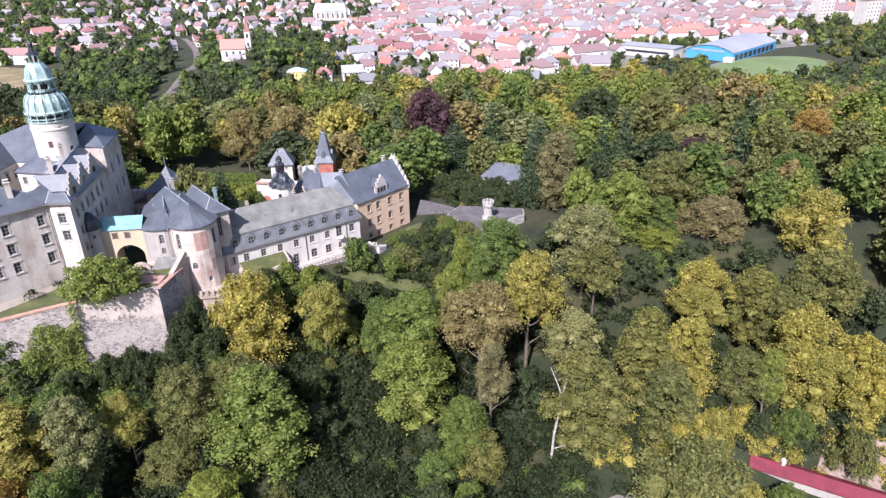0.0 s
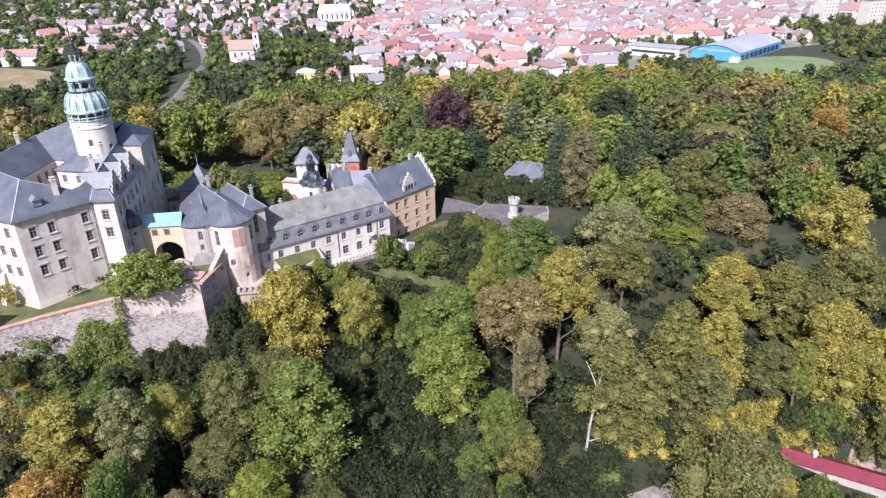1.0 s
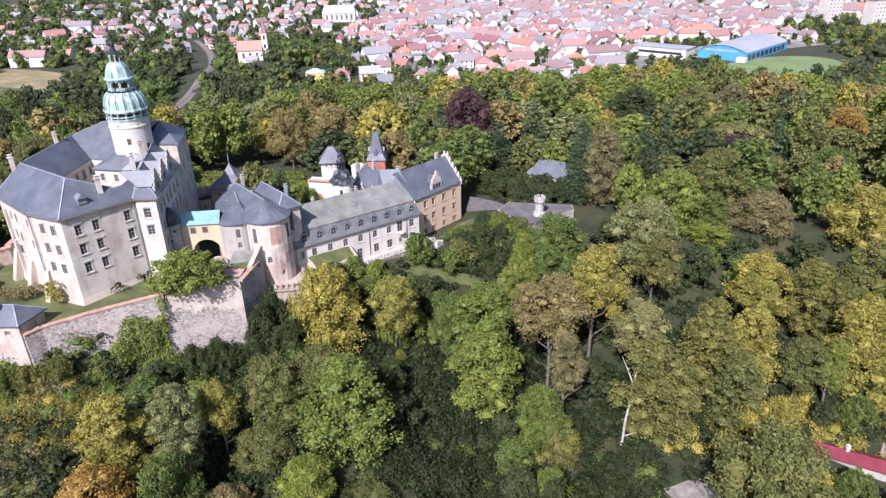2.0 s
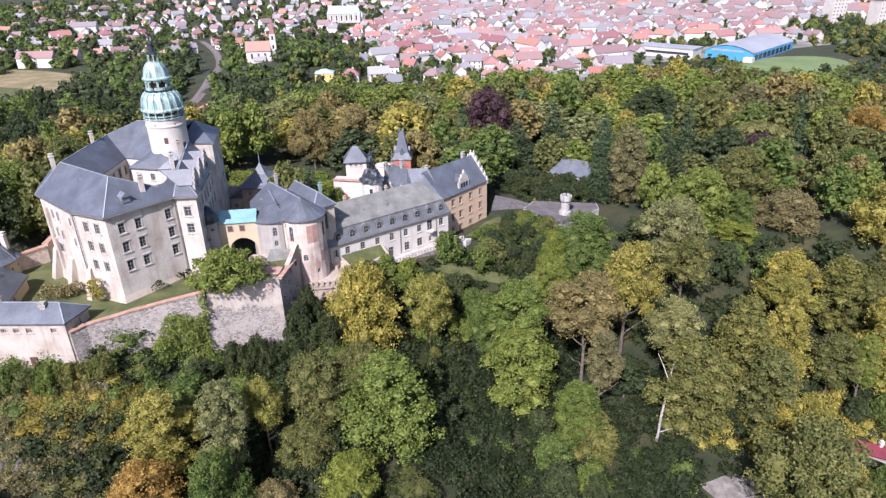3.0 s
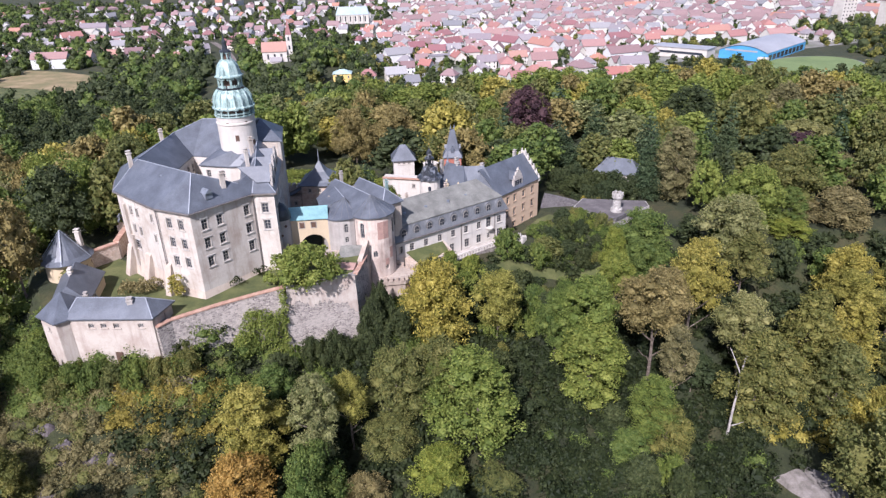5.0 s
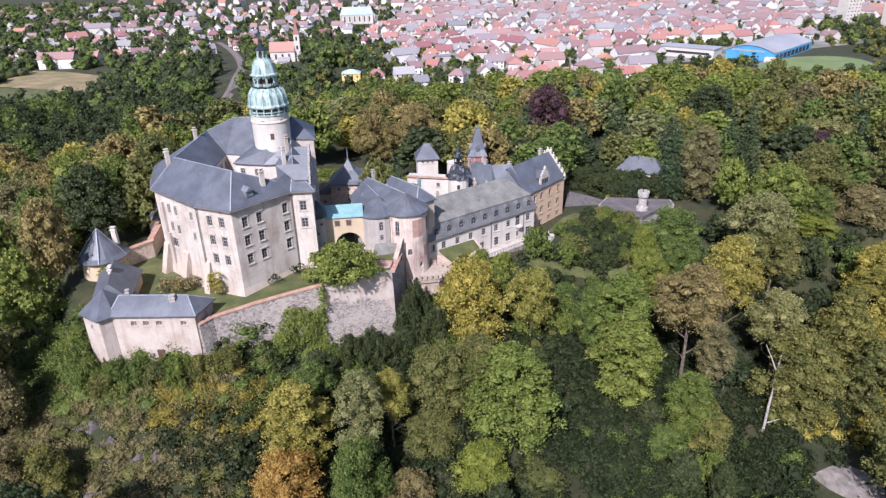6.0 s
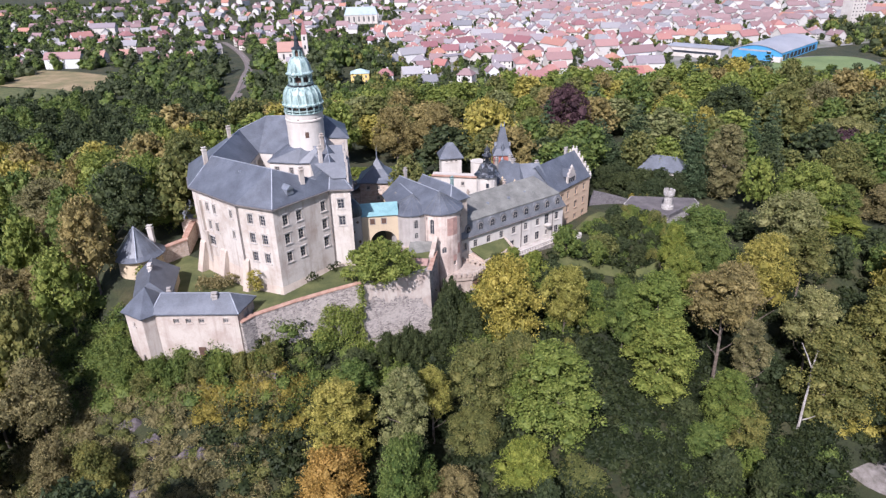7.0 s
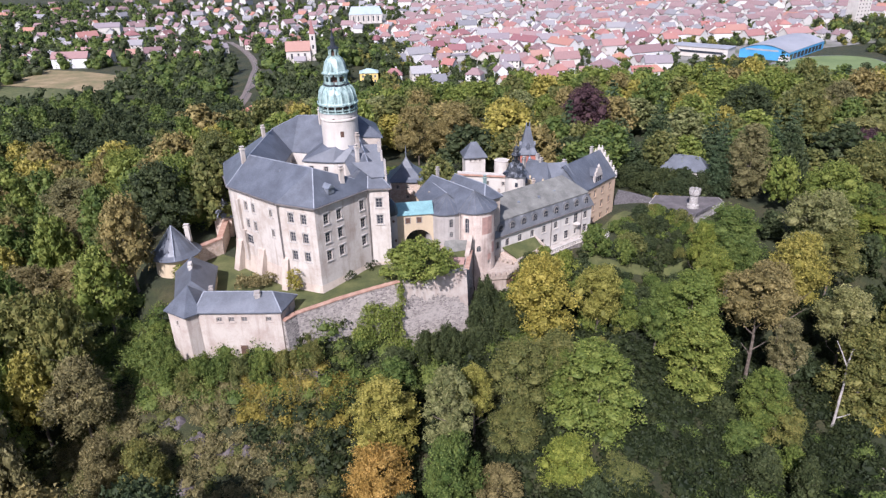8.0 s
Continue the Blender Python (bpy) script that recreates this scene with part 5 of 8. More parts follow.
part("finial", Geo().lathe([(0.03, 17.4), (0.22, 17.6), (0.26, 17.8), (0.2, 18.0), (0.03, 18.1)], 0, 0, 8).out(), M_gold, ot, "gilt ball finial")
for i in range(8):
    a = 2 * math.pi * (i + 0.5) / 8
    pst = part("lantern_post", Geo().box(-0.09, 0.09, -0.09, 0.09, 12.1, 14.25).box(-0.34, 0.34, -0.06, 0.06, 13.9, 14.25).box(-0.34, 0.34, -0.05, 0.05, 12.1, 12.7).out(), M_tin, ot)
    pst.matrix_basis = pose(0.92 * math.cos(a), 0.92 * math.sin(a), 0, 0, 0, math.degrees(a) + 90)
part("tower_window", Geo().box(-0.35, 0.35, -2.58, -2.4, 6.8, 7.9).out(), M_glass, ot)
# gatehouse and entrance wall
gh = thing("gatehouse", "cream gatehouse with a hipped slate roof over small square windows", "gatehouse", 28.8, 79.4, 0)
hq = [(-3.0, -2.8), (3.0, -2.8), (3.0, 2.8), (-3.0, 2.8)]
walls(gh, hq, -6, 5.6, {0: grid([1.6, 3.0, 4.4], [4.7], 0.6, 0.6)}, M_white, "wall", {0: "plain"})
he = [(*p, 5.5) for p in inset(hq, 0.6)]
roof(gh, [(he[0], he[1], (0.8, 0, 9.4), (-0.8, 0, 9.4)), (he[1], he[2], (0.8, 0, 9.4)), (he[2], he[3], (-0.8, 0, 9.4), (0.8, 0, 9.4)), (he[3], he[0], (-0.8, 0, 9.4))], M_slate, "roof")
gh.matrix_basis = pose(28.8, 79.4, 0, 0, 0, 8)
ent = thing("entrance_wall", "cream entrance wall with an arched gateway and small windows", "wall")
EW = [(23.5, 70.0), (41.6, 66.5), (42.0, 70.0), (23.9, 73.5)]
walls(ent, EW, -6, 2.6, {0: grid([9.0, 13.5], [0.6], 0.9, 1.1)}, M_white, "wall", {0: "plain"})
d_, o_, _ = along(EW[0], EW[1])
g = Geo()
c = Vector(EW[0]) + d_ * 2.6 + o_ * 0.05
n = 12
ring = lambda k: [tuple(c - d_ * 1.5 + o_ * k) + (-5.0,)] + [tuple(c - d_ * 1.5 * math.cos(math.pi * i / n) + o_ * k) + (-2.4 + 1.5 * math.sin(math.pi * i / n),) for i in range(n + 1)] + [tuple(c + d_ * 1.5 + o_ * k) + (-5.0,)]
part("gateway", Geo().loft([ring(0.0), ring(0.12)]).out(), M_brick, ent, "dark red gate leaf in a round arch")
g = Geo()
g.bar((EW[0][0], EW[0][1], 2.75), (EW[1][0], EW[1][1], 2.75), 0.9, 0.3)
part("coping", g.out(), M_tilecap, ent)
part("half_round_bastion", Geo().lathe([(2.2, -5), (2.2, 4.4), (2.3, 4.6)], 37.0, 77.0, 18).out(), M_white, ent)

M_palestone = masonry("pale_pillar_stone", (0.33, 0.31, 0.28), (0.22, 0.2, 0.185), (0.45, 0.42, 0.38), 1.6, (0.24, 0.22, 0.2))
M_drystone = masonry("grey_drystone", (0.115, 0.104, 0.106), (0.075, 0.068, 0.068), (0.165, 0.15, 0.15), 1.8, (0.09, 0.082, 0.08))
# ---- approach: walls, gate pillar, lawn, garden lodge ----
aw = thing("approach_wall", "low weathered grey stone wall along the drive", "wall")
run = [(68.4, 65.6), (72.2, 66.4), (76.0, 66.8), (79.8, 66.4)]
for a, b in zip(run, run[1:]):
    g = Geo()
    za, zb_ = [-1.0 - 0.3 * (q[0] - 68.4) for q in (a, b)]
    g.bar((*a, za - 3.0), (*b, zb_ - 3.0), 0.7, 6.0)
    part("wall_run", g.out(), M_drystone, aw)
pil = thing("gate_pillar", "pale stone gate pillar with a battlemented top", "pillar", 87.2, 56.6, 0)
part("shaft", Geo().lathe([(1.6, -3.3), (1.6, -2.2), (1.2, -2.0), (1.05, 0.4), (1.45, 0.8), (1.45, 1.5)], 0, 0, 12).out(), M_palestone, pil)
for i in range(7):
    a = 2 * math.pi * i / 7
    m_ = part("merlon", Geo().box(-0.35, 0.35, -0.25, 0.25, 1.45, 2.3).out(), M_palestone, pil)
    m_.matrix_basis = pose(1.2 * math.cos(a), 1.2 * math.sin(a), 0, 0, 0, math.degrees(a) + 90)
lodge = thing("garden_lodge", "low white garden lodge with a slate roof among trees", "lodge")
lq = [(86.5, 83.5), (98.5, 78.0), (101.5, 85.0), (89.5, 90.5)]
walls(lodge, lq, -9, -0.8, {0: grid([3, 6.2, 9.5], [-2.6], 1.1, 1.5)}, M_white, "wall", {0: "plain"})
le = [(*p, -0.9) for p in inset(lq, 0.5)]
l0, l1 = (90.7, 85.8, 2.8), (97.3, 82.8, 2.8)
roof(lodge, [(le[0], le[1], l1, l0), (le[1], le[2], l1), (le[2], le[3], l0, l1), (le[3], le[0], l0)], M_slate, "roof")
drape("lawn", [(60.5, 47.5), (62.5, 48), (68, 54.5), (72, 59), (70, 60.5), (66.5, 57.5)], M_grass, "short mown lawn below the chateau", "lawn")
M_drive = surface("drive_gravel", (0.12, 0.106, 0.104), (0.09, 0.08, 0.078), (0.16, 0.142, 0.138), 0.4, 6, 0.95, 0.3)
yard_ = thing("gate_terrace", "raised gravel terrace of the drive by the gate pillar", "terrace", kind="structure")
tq_ = [(76.5, 60.5), (83.3, 50.4), (85.4, 50.0), (92.0, 56.0), (97, 60.0), (97, 64), (90, 65.0), (80, 66.5)]
part("terrace_fill", Geo().prism(tq_, -9.5, -3.1).out(), M_palestone, yard_)
part("gravel_top", Geo().prism(inset(tq_, -0.3), -3.1, -3.0).out(), M_drive, yard_, "grey-lilac gravel")
g = Geo()
g.bar((83.3, 50.4, -2.6), (85.4, 50.0, -2.6), 0.5, 0.9).bar((85.4, 50.0, -2.6), (92.0, 56.0, -2.6), 0.5, 0.9)
part("parapet", g.out(), M_drystone, yard_, "dark stone parapet")
drape("castle_terrace_lawn", [(-24, -7.5), (-5.6, -8.2), (-5.8, -11.6), (-4.3, -9.9), (2.3, -5.6), (8.2, -2.6), (13.2, -0.6), (14, 9), (8, 8.5), (3, 6), (-1.5, 0.5), (-8, 2), (-19, 11), (-28, 16), (-30, 6)], M_grass, "sloping grass between the keep and its outer wall", "lawn", 0.0, 3.0, "structure", lambda x, y: 4.7 + 1.0 * smooth(-4, 12, x))

# ---- trees ----
def leaf_cloud(rng, centres, radii, per, size, droop=0.0, flat=1.0, up=0.35, fuzz=0.45):
    """Small leaf sprays strewn over lobes: vertices and three-cornered faces as arrays."""
    V = []
    for c, r, n in zip(centres, radii, per):
        d = rng.normal(size=(n, 3))
        d /= np.linalg.norm(d, axis=1)[:, None]
        d[:, 2] = np.where(d[:, 2] < -0.35, -d[:, 2], d[:, 2])
        rad = r * (1.18 - fuzz * rng.random(n) ** 1.4 + 0.22 * (rng.random(n) ** 6))
        P = c + d * rad[:, None] * np.array((1, 1, flat))
        nrm = d * 0.75 + np.array((0, 0, up)) + rng.normal(size=(n, 3)) * 0.95
        nrm[:, 2] -= droop
        nrm /= np.linalg.norm(nrm, axis=1)[:, None]
        a = np.cross(nrm, rng.normal(size=(n, 3)))
        a /= np.linalg.norm(a, axis=1)[:, None]
        b = np.cross(nrm, a)
        s = size * (0.55 + 0.9 * rng.random(n))[:, None]
        V.append(np.stack([P - a * s, P + a * s * 0.8 - b * s * 0.3, P + b * s * 1.15], 1).reshape(-1, 3))
    V = np.concatenate(V)
    F = np.arange(len(V)).reshape(-1, 3)
    return V, F


def blob(rng, c, r, flat=1.0):
    """A small rough core inside a lobe."""
    t = (1 + 5 ** 0.5) / 2
    v = np.array([(-1, t, 0), (1, t, 0), (-1, -t, 0), (1, -t, 0), (0, -1, t), (0, 1, t), (0, -1, -t), (0, 1, -t), (t, 0, -1), (t, 0, 1), (-t, 0, -1), (-t, 0, 1)], float)
    v /= np.linalg.norm(v[0])
    f = [(0, 11, 5), (0, 5, 1), (0, 1, 7), (0, 7, 10), (0, 10, 11), (1, 5, 9), (5, 11, 4), (11, 10, 2), (10, 7, 6), (7, 1, 8), (3, 9, 4), (3, 4, 2), (3, 2, 6), (3, 6, 8), (3, 8, 9), (4, 9, 5), (2, 4, 11), (6, 2, 10), (8, 6, 7), (9, 8, 1)]
    return c + v * r * (0.8 + 0.3 * rng.random((12, 1))) * np.array((1, 1, flat)), f


def crown_mesh(name, seed, kind, leaves, size):
    """Crown of a tree, one wide and one high (z from 0 to 1); the shape of its kind sets how tall it is meant to stand."""
    rng = np.random.default_rng(seed)
    if kind in ("broad", "tall", "bush"):
        tall, boughs, belly = {"broad": (1.1, 34, 0.72), "tall": (1.9, 50, 0.78), "bush": (0.75, 26, 0.6)}[kind]
        C, R, D = [], [], []
        lean = rng.uniform(-0.05, 0.05, 2)
        wobble = 0.74 + 0.42 * rng.random(7)
        for i in range(boughs):
            h = ((i + 0.5 * rng.random()) / boughs) ** 0.85
            side = i * 2.39996 + rng.uniform(-0.4, 0.4)
            env = 0.54 * math.sin(math.pi * (0.12 + 0.85 * h ** belly)) ** 0.5 * wobble[int(side / 0.9) % 7]
            r = (0.12 + 0.085 * rng.random()) * (1.08 - 0.3 * h)
            q = max(0.0, env - r * 0.75) * (1.0 if rng.random() < 0.72 else rng.uniform(0.2, 0.8))
            z = min(tall - r * 0.85, r * 0.6 + (tall - r) * h)
            C.append((q * math.cos(side) + lean[0] * h, q * math.sin(side) + lean[1] * h, z))
            R.append(r)
        # each bough carries smaller clumps on its outer and upper side
        cores = list(zip(np.array(C), R))
        K, KR = [], []
        mid = np.array((0, 0, tall * 0.42))
        for c, r in cores:
            out = c - mid
            out = out / (np.linalg.norm(out) + 1e-6) + np.array((0, 0, 0.45))
            for _ in range(9):
                d = rng.normal(size=3) + out * 0.8
                d /= np.linalg.norm(d)
                K.append(c + d * r * rng.uniform(0.55, 1.2))
                KR.append(r * rng.uniform(0.25, 0.55))
        K, KR = np.array(K), np.array(KR)
        w = KR ** 2 / (KR ** 2).sum()
        V, F = leaf_cloud(rng, K, KR, np.maximum(3, 0.7 * leaves * w).astype(int), size, flat=0.9, up=0.4, fuzz=0.7)
        # loose sprays over the boughs, which close the crown
        C, R = np.array(C), np.array(R)
        w = R ** 2 / (R ** 2).sum()
        V2, F2 = leaf_cloud(rng, C, R, np.maximum(3, 0.3 * leaves * w).astype(int), size * 1.15, flat=0.95, up=0.3, fuzz=0.35)
        V, F = np.concatenate([V, V2]), np.concatenate([F, F2 + len(V)])
        core_k = 0.74
    elif kind == "conifer":
        tall, tiers, C, R = 2.4, 15, [], []
        for i in range(tiers):
            h = 0.06 + 0.9 * i / (tiers - 1)
            rr = 0.5 * (1 - h) ** 0.8 + 0.03
            m = max(3, int(10 * (1 - h)) + 3)
            for j in range(m):
                a = 2 * math.pi * j / m + i * 0.7 + rng.random() * 0.5
                reach = rng.uniform(0.45, 0.8)
                C.append((rr * reach * math.cos(a), rr * reach * math.sin(a), tall * (h - 0.03 * reach)))
                R.append(rr * 0.36 + 0.025)
        C, R = np.array(C), np.array(R)
        w = R ** 2 / (R ** 2).sum()
        V, F = leaf_cloud(rng, C, R, np.maximum(3, leaves * w).astype(int), size, droop=0.3, flat=0.45, up=0.5)
        cores = [(np.array((0, 0, tall * (0.08 + 0.86 * i / 9))), 0.3 * (1 - (0.1 + 0.86 * i / 9)) + 0.015) for i in range(10)]
        core_k = 0.9
    else:  # weeping willow
        tall, C, R = 1.2, [], []
        for i in range(34):
            a, q = rng.random() * 6.28, 0.46 * math.sqrt(rng.random())
            C.append((q * math.cos(a), q * math.sin(a), 1.08 - 1.5 * q * q - 0.6 * q * rng.random()))
            R.append(0.12)
        C, R = np.array(C), np.array(R)
        V, F = leaf_cloud(rng, C, R, np.full(len(C), leaves // len(C)), size, flat=1.9, up=-0.1)
        cores, core_k = [(c, 0.1) for c in C], 0.72
    verts, faces = [V], [tuple(f) for f in F.tolist()]
    n = len(V)
    for c, r in cores:
        bv, bf = blob(rng, c, r * core_k, 0.85)
        verts.append(bv)
        faces += [(a + n, b + n, d + n) for a, b, d in bf]
        n += len(bv)
    P = np.concatenate(verts)
    P[:, 2] /= tall
    me = bpy.data.meshes.new(name)
    me.from_pydata(P.tolist(), [], faces)
    me.materials.append(L_green)
    return me


def trunk_mesh(seed, kind):
    """Tapered trunk with limbs, for a tree of height 1."""
    rng = random.Random(seed)
    g = Geo()

    def limb(p, q, r0, r1, n=6, bend=0.03):
        p, q = Vector(p), Vector(q)
        d = (q - p).normalized()
        s = d.orthogonal().normalized()
        u = d.cross(s)
        rings = []
        for k in range(4):
            t = k / 3
            c = p.lerp(q, t) + Vector((rng.uniform(-bend, bend), rng.uniform(-bend, bend), 0)) * (0 if k in (0, 3) else 1)
            r = r0 + (r1 - r0) * t
            rings.append([c + (s * math.cos(2 * math.pi * i / n) + u * math.sin(2 * math.pi * i / n)) * r for i in range(n)])
        g.loft(rings)

    limb((0, 0, -0.04), (0.01, -0.01, 0.45), 0.022, 0.014, 8, 0.008)
    if kind == "conifer":
        limb((0.01, -0.01, 0.44), (0, 0, 0.97), 0.014, 0.003)
    else:
        limb((0.01, -0.01, 0.44), (0.02, 0.01, 0.85), 0.014, 0.003)
        for i in range(6):
            a = i * 1.9 + rng.random()
            z = 0.25 + 0.07 * i
            limb((0.005, -0.005, z), (0.22 * math.cos(a), 0.22 * math.sin(a), z + 0.2), 0.008, 0.002, 5)
    me = mesh_of("trunk", *g.out(), M_bark)
    return me


TRUNK = {"broad": [trunk_mesh(i, "broad") for i in range(3)], "conifer": [trunk_mesh(9, "conifer")]}
CROWN = {
    "broad": [crown_mesh("crown", 10 + i, "broad", 13000, 0.0150) for i in range(6)],
    "mid": [crown_mesh("crown", 20 + i, "broad", 4200, 0.025) for i in range(4)],
    "tall": [crown_mesh("crown", 30 + i, "tall", 14500, 0.0175) for i in range(5)],
    "conifer": [crown_mesh("crown", 40 + i, "conifer", 6500, 0.032) for i in range(2)],
    "willow": [crown_mesh("crown", 50, "willow", 5000, 0.028)],
    "bush": [crown_mesh("crown", 60 + i, "bush", 7000, 0.021) for i in range(3)],
    "shrub": [crown_mesh("crown", 65 + i, "bush", 2600, 0.032) for i in range(4)],
    "far": [crown_mesh("crown", 70 + i, "broad", 1600, 0.038) for i in range(5)],
    "farcone": [crown_mesh("crown", 80, "conifer", 800, 0.07)],
}
KINDS = {
    "green": (L_green, "full-leaved green broadleaf tree"),
    "bright": (L_bright, "bright green broadleaf tree"),
    "olive": (L_olive, "dense olive-green broadleaf tree"),
    "yellow": (L_yellow, "broadleaf tree with yellowing autumn leaves"),
    "brown": (L_brown, "broadleaf tree with leaves turning brown"),
    "orange": (L_orange, "broadleaf tree with orange autumn leaves"),
    # Naturally dark trees, and the tone that puts shade into understorey and valley woods.
    "dark": (L_deep, "dark or shade-toned green broadleaf tree"),
    "needle": (L_needle, "dark green conifer"),
    "purple": (L_purple, "dark purple copper beech"),
    "pale": (L_pale, "pale olive-leaved broadleaf tree"),
}
TREE_RNG = random.Random(5)
placed = []


def tree(x, y, top, r, low=None, tint="green", shape="broad", base=None):
    """A tree whose crown spans the heights low to top with the half-width r, on a trunk that stands on the ground."""
    z0 = height(x, y) if base is None else base
    h = max(2.0, top - z0)
    rounded = shape in ("bush", "shrub", "conifer", "farcone", "willow")
    low = max(low if low is not None else z0 + (0.02 if rounded else 0.24) * h, z0)
    leaves, label = KINDS[tint]
    small = shape in ("bush", "shrub")
    ob = new("bush" if small else "tree")
    ob.matrix_basis = pose(x, y, z0, 0, 0, TREE_RNG.uniform(0, 360))
    tagged(ob, label.replace("broadleaf tree", "rounded shrub") + " on the bank" if small else label + " on the castle hill", "shrub" if small else "tree", "shrubs on the hill" if small else "trees of the castle park")
    crown = new("crown", TREE_RNG.choice(CROWN[shape]))
    crown.parent = ob
    crown.matrix_basis = Matrix.Translation((0, 0, low - z0)) @ Matrix.Diagonal((2 * r, 2 * r, top - low, 1))
    crown.material_slots[0].link = "OBJECT"
    crown.material_slots[0].material = leaves
    tk = new("trunk", TREE_RNG.choice(TRUNK["conifer" if shape in ("conifer", "farcone") else "broad"]))
    tk.parent = ob
    w = r * 1.2 if small else min(22.0, max(h * 0.7, r * 1.6))
    tk.matrix_basis = Matrix.Diagonal((w, w, low - z0 + 0.8 * (top - low), 1))
    placed.append((x, y, r))
    return ob


def grove(tint, shape, *rows):
    """Trees of one kind: x, y, top, half-width, underside of the crown."""
    for row in rows:
        tree(*row, tint, shape)


# the trees that stand out one by one
grove("yellow", "broad", (39.9, 7.2, 6.8, 7.0, -11.8), (52.8, 11.1, 2.2, 5.0, -9.0), (93.5, 14.1, 7.5, 6.0, -7.3), (128.3, 15.5, -1.2, 4.9, -8.6), (147.7, 10.0, -2.6, 6.7, -16.4), (149.1, 5.5, -9.3, 6.7, -22.9), (157.0, 5.9, -6.9, 5.0, -22.9), (132.4, 25.1, 0.2, 5.8, -13.0), (164.1, 43.6, 8.4, 7.3, -7.1), (25.9, -16.9, -1.6, 3.1, -10.3))
grove("bright", "broad", (70.8, 7.8, 2.3, 6.2, -9.2), (77.9, 17.4, 3.2, 3.5, -6.4), (80.6, 29.5, 3.4, 3.3, -8.5), (127.8, 46.8, -1.5, 6.3, -11.1), (119.0, 49.6, 10.6, 8.0, -5.6), (41.2, -25.1, -11.1, 4.7, -24.0), (-64.9, 57.6, 14.1, 8.4, -6.2))
grove("bright", "tall", (70.5, 1.3, -3.8, 7.0, -28.7), (47.5, -14.8, 0.6, 7.2, -23.3), (138.4, 3.1, -7.0, 2.4, -18.5))
grove("green", "broad", (64.5, 8.0, -0.7, 4.2, -13.2), (41.7, -10.0, -3.2, 4.3, -11.9), (84.7, 23.3, 3.5, 4.8, -6.1), (88.9, 34.6, 5.4, 7.0, -6.6), (175.0, 79.2, 6.6, 6.8, -5.5), (21.4, -30.7, -4.8, 4.6, -19.0), (-38.7, 31.0, 21.1, 7.0, 3.4))
grove("brown", "broad", (84.0, 5.9, 5.0, 6.6, -7.4), (143.9, 51.8, 3.1, 8.2, -12.4), (156.5, 77.2, 5.0, 7.0, -6.3), (11.1, 103.2, 14.4, 6.4, -2.3), (24.0, 110.7, 13.2, 8.5, -4.4), (165.8, 134.9, 13.8, 6.6, -2.4), (29.4, -28.0, -13.4, 3.9, -24.9), (-38.6, -22.3, 3.8, 5.0, -8.9), (-32.6, -30.8, -4.2, 3.5, -16.4), (-72.0, 17.1, 0.2, 6.8, -10.9), (-63.5, 21.9, -1.0, 5.8, -10.4), (-77.8, 53.2, 8.2, 7.9, -5.9))
grove("brown", "tall", (85.4, -2.8, -1.8, 3.1, -13.5), (106.7, 70.3, 15.9, 5.9, -7.7), (-69.5, 40.1, 5.3, 3.9, -5.8))
grove("green", "tall", (80.8, -8.6, -8.8, 4.3, -21.6), (129.4, 49.1, 5.6, 3.6, -4.9))
grove("olive", "tall", (83.2, -9.6, -14.6, 4.4, -30.4), (102.5, -1.8, -4.8, 6.5, -28.0), (115.4, 7.0, -0.5, 5.6, -19.2), (118.3, -1.3, -7.6, 5.4, -26.6), (133.3, 4.9, -7.5, 4.2, -19.4), (146.3, 17.4, -1.8, 4.2, -17.2), (141.2, 20.8, 0.7, 5.1, -16.3), (-59.2, 9.0, -3.3, 5.0, -17.2), (-62.1, 39.3, 4.5, 5.3, -13.3))
grove("olive", "broad", (40.8, -7.9, -1.3, 5.0, -11.5), (33.4, -12.8, -0.1, 5.2, -15.2), (155.7, 21.5, 3.7, 7.1, -10.5), (109.3, 26.7, 3.8, 5.9, -6.4), (132.6, 60.0, 12.9, 7.6, -1.5), (58.2, 115.5, 10.4, 7.1, -6.7), (145.5, 119.4, 16.0, 9.6, -4.1), (116.1, -23.3, -8.0, 8.8, -26.3), (32.9, -18.7, -10.0, 4.4, -22.6), (50.1, -24.7, -16.8, 4.5, -28.6), (-25.2, -31.7, -5.1, 3.9, -15.4), (-36.4, 48.3, 21.6, 6.7, 6.6))
grove("pale", "broad", (101.7, 5.7, -0.8, 5.2, -12.1), (108.0, 32.8, 9.4, 7.5, -5.3), (152.9, 96.7, 10.4, 9.4, 1.0))
grove("yellow", "tall", (123.8, 6.5, -2.2, 5.4, -23.2), (10.5, -23.3, -0.0, 5.1, -17.7))
grove("needle", "conifer", (99.9, 73.4, 19.3, 4.5, -8.4), (78.5, 105.8, 10.0, 8.1, -8.4))
grove("purple", "broad", (69.5, 120.5, 17.0, 8.6, -5.0), (149.1, 86.9, 8.9, 6.2, -1.1))
grove("orange", "broad", (195.8, 112.0, 10.5, 6.0, -3.3), (10.2, -31.1, -6.5, 5.3, -19.7))
grove("dark", "broad", (127.3, 122.4, 15.4, 9.8, -1.7))
grove("pale", "tall", (21.5, -23.3, 2.8, 3.8, -12.6))
grove("needle", "conifer", (104, 92, 16, 5.5, None), (130, 95, 18, 5.0, None), (90, 102, 18, 6.0, None), (122.7, 91.2, 16.6, 4.2, None), (125.4, 80.4, 10.6, 3.5, None))
tree(-9, 62, 10.5, 6.0, None, "green", "willow")
tree(21.6, 49.5, 15.0, 4.2, None, "needle", "conifer", -1.0)
tree(25, 61, 3.0, 3.2, None, "green", "bush", -4)
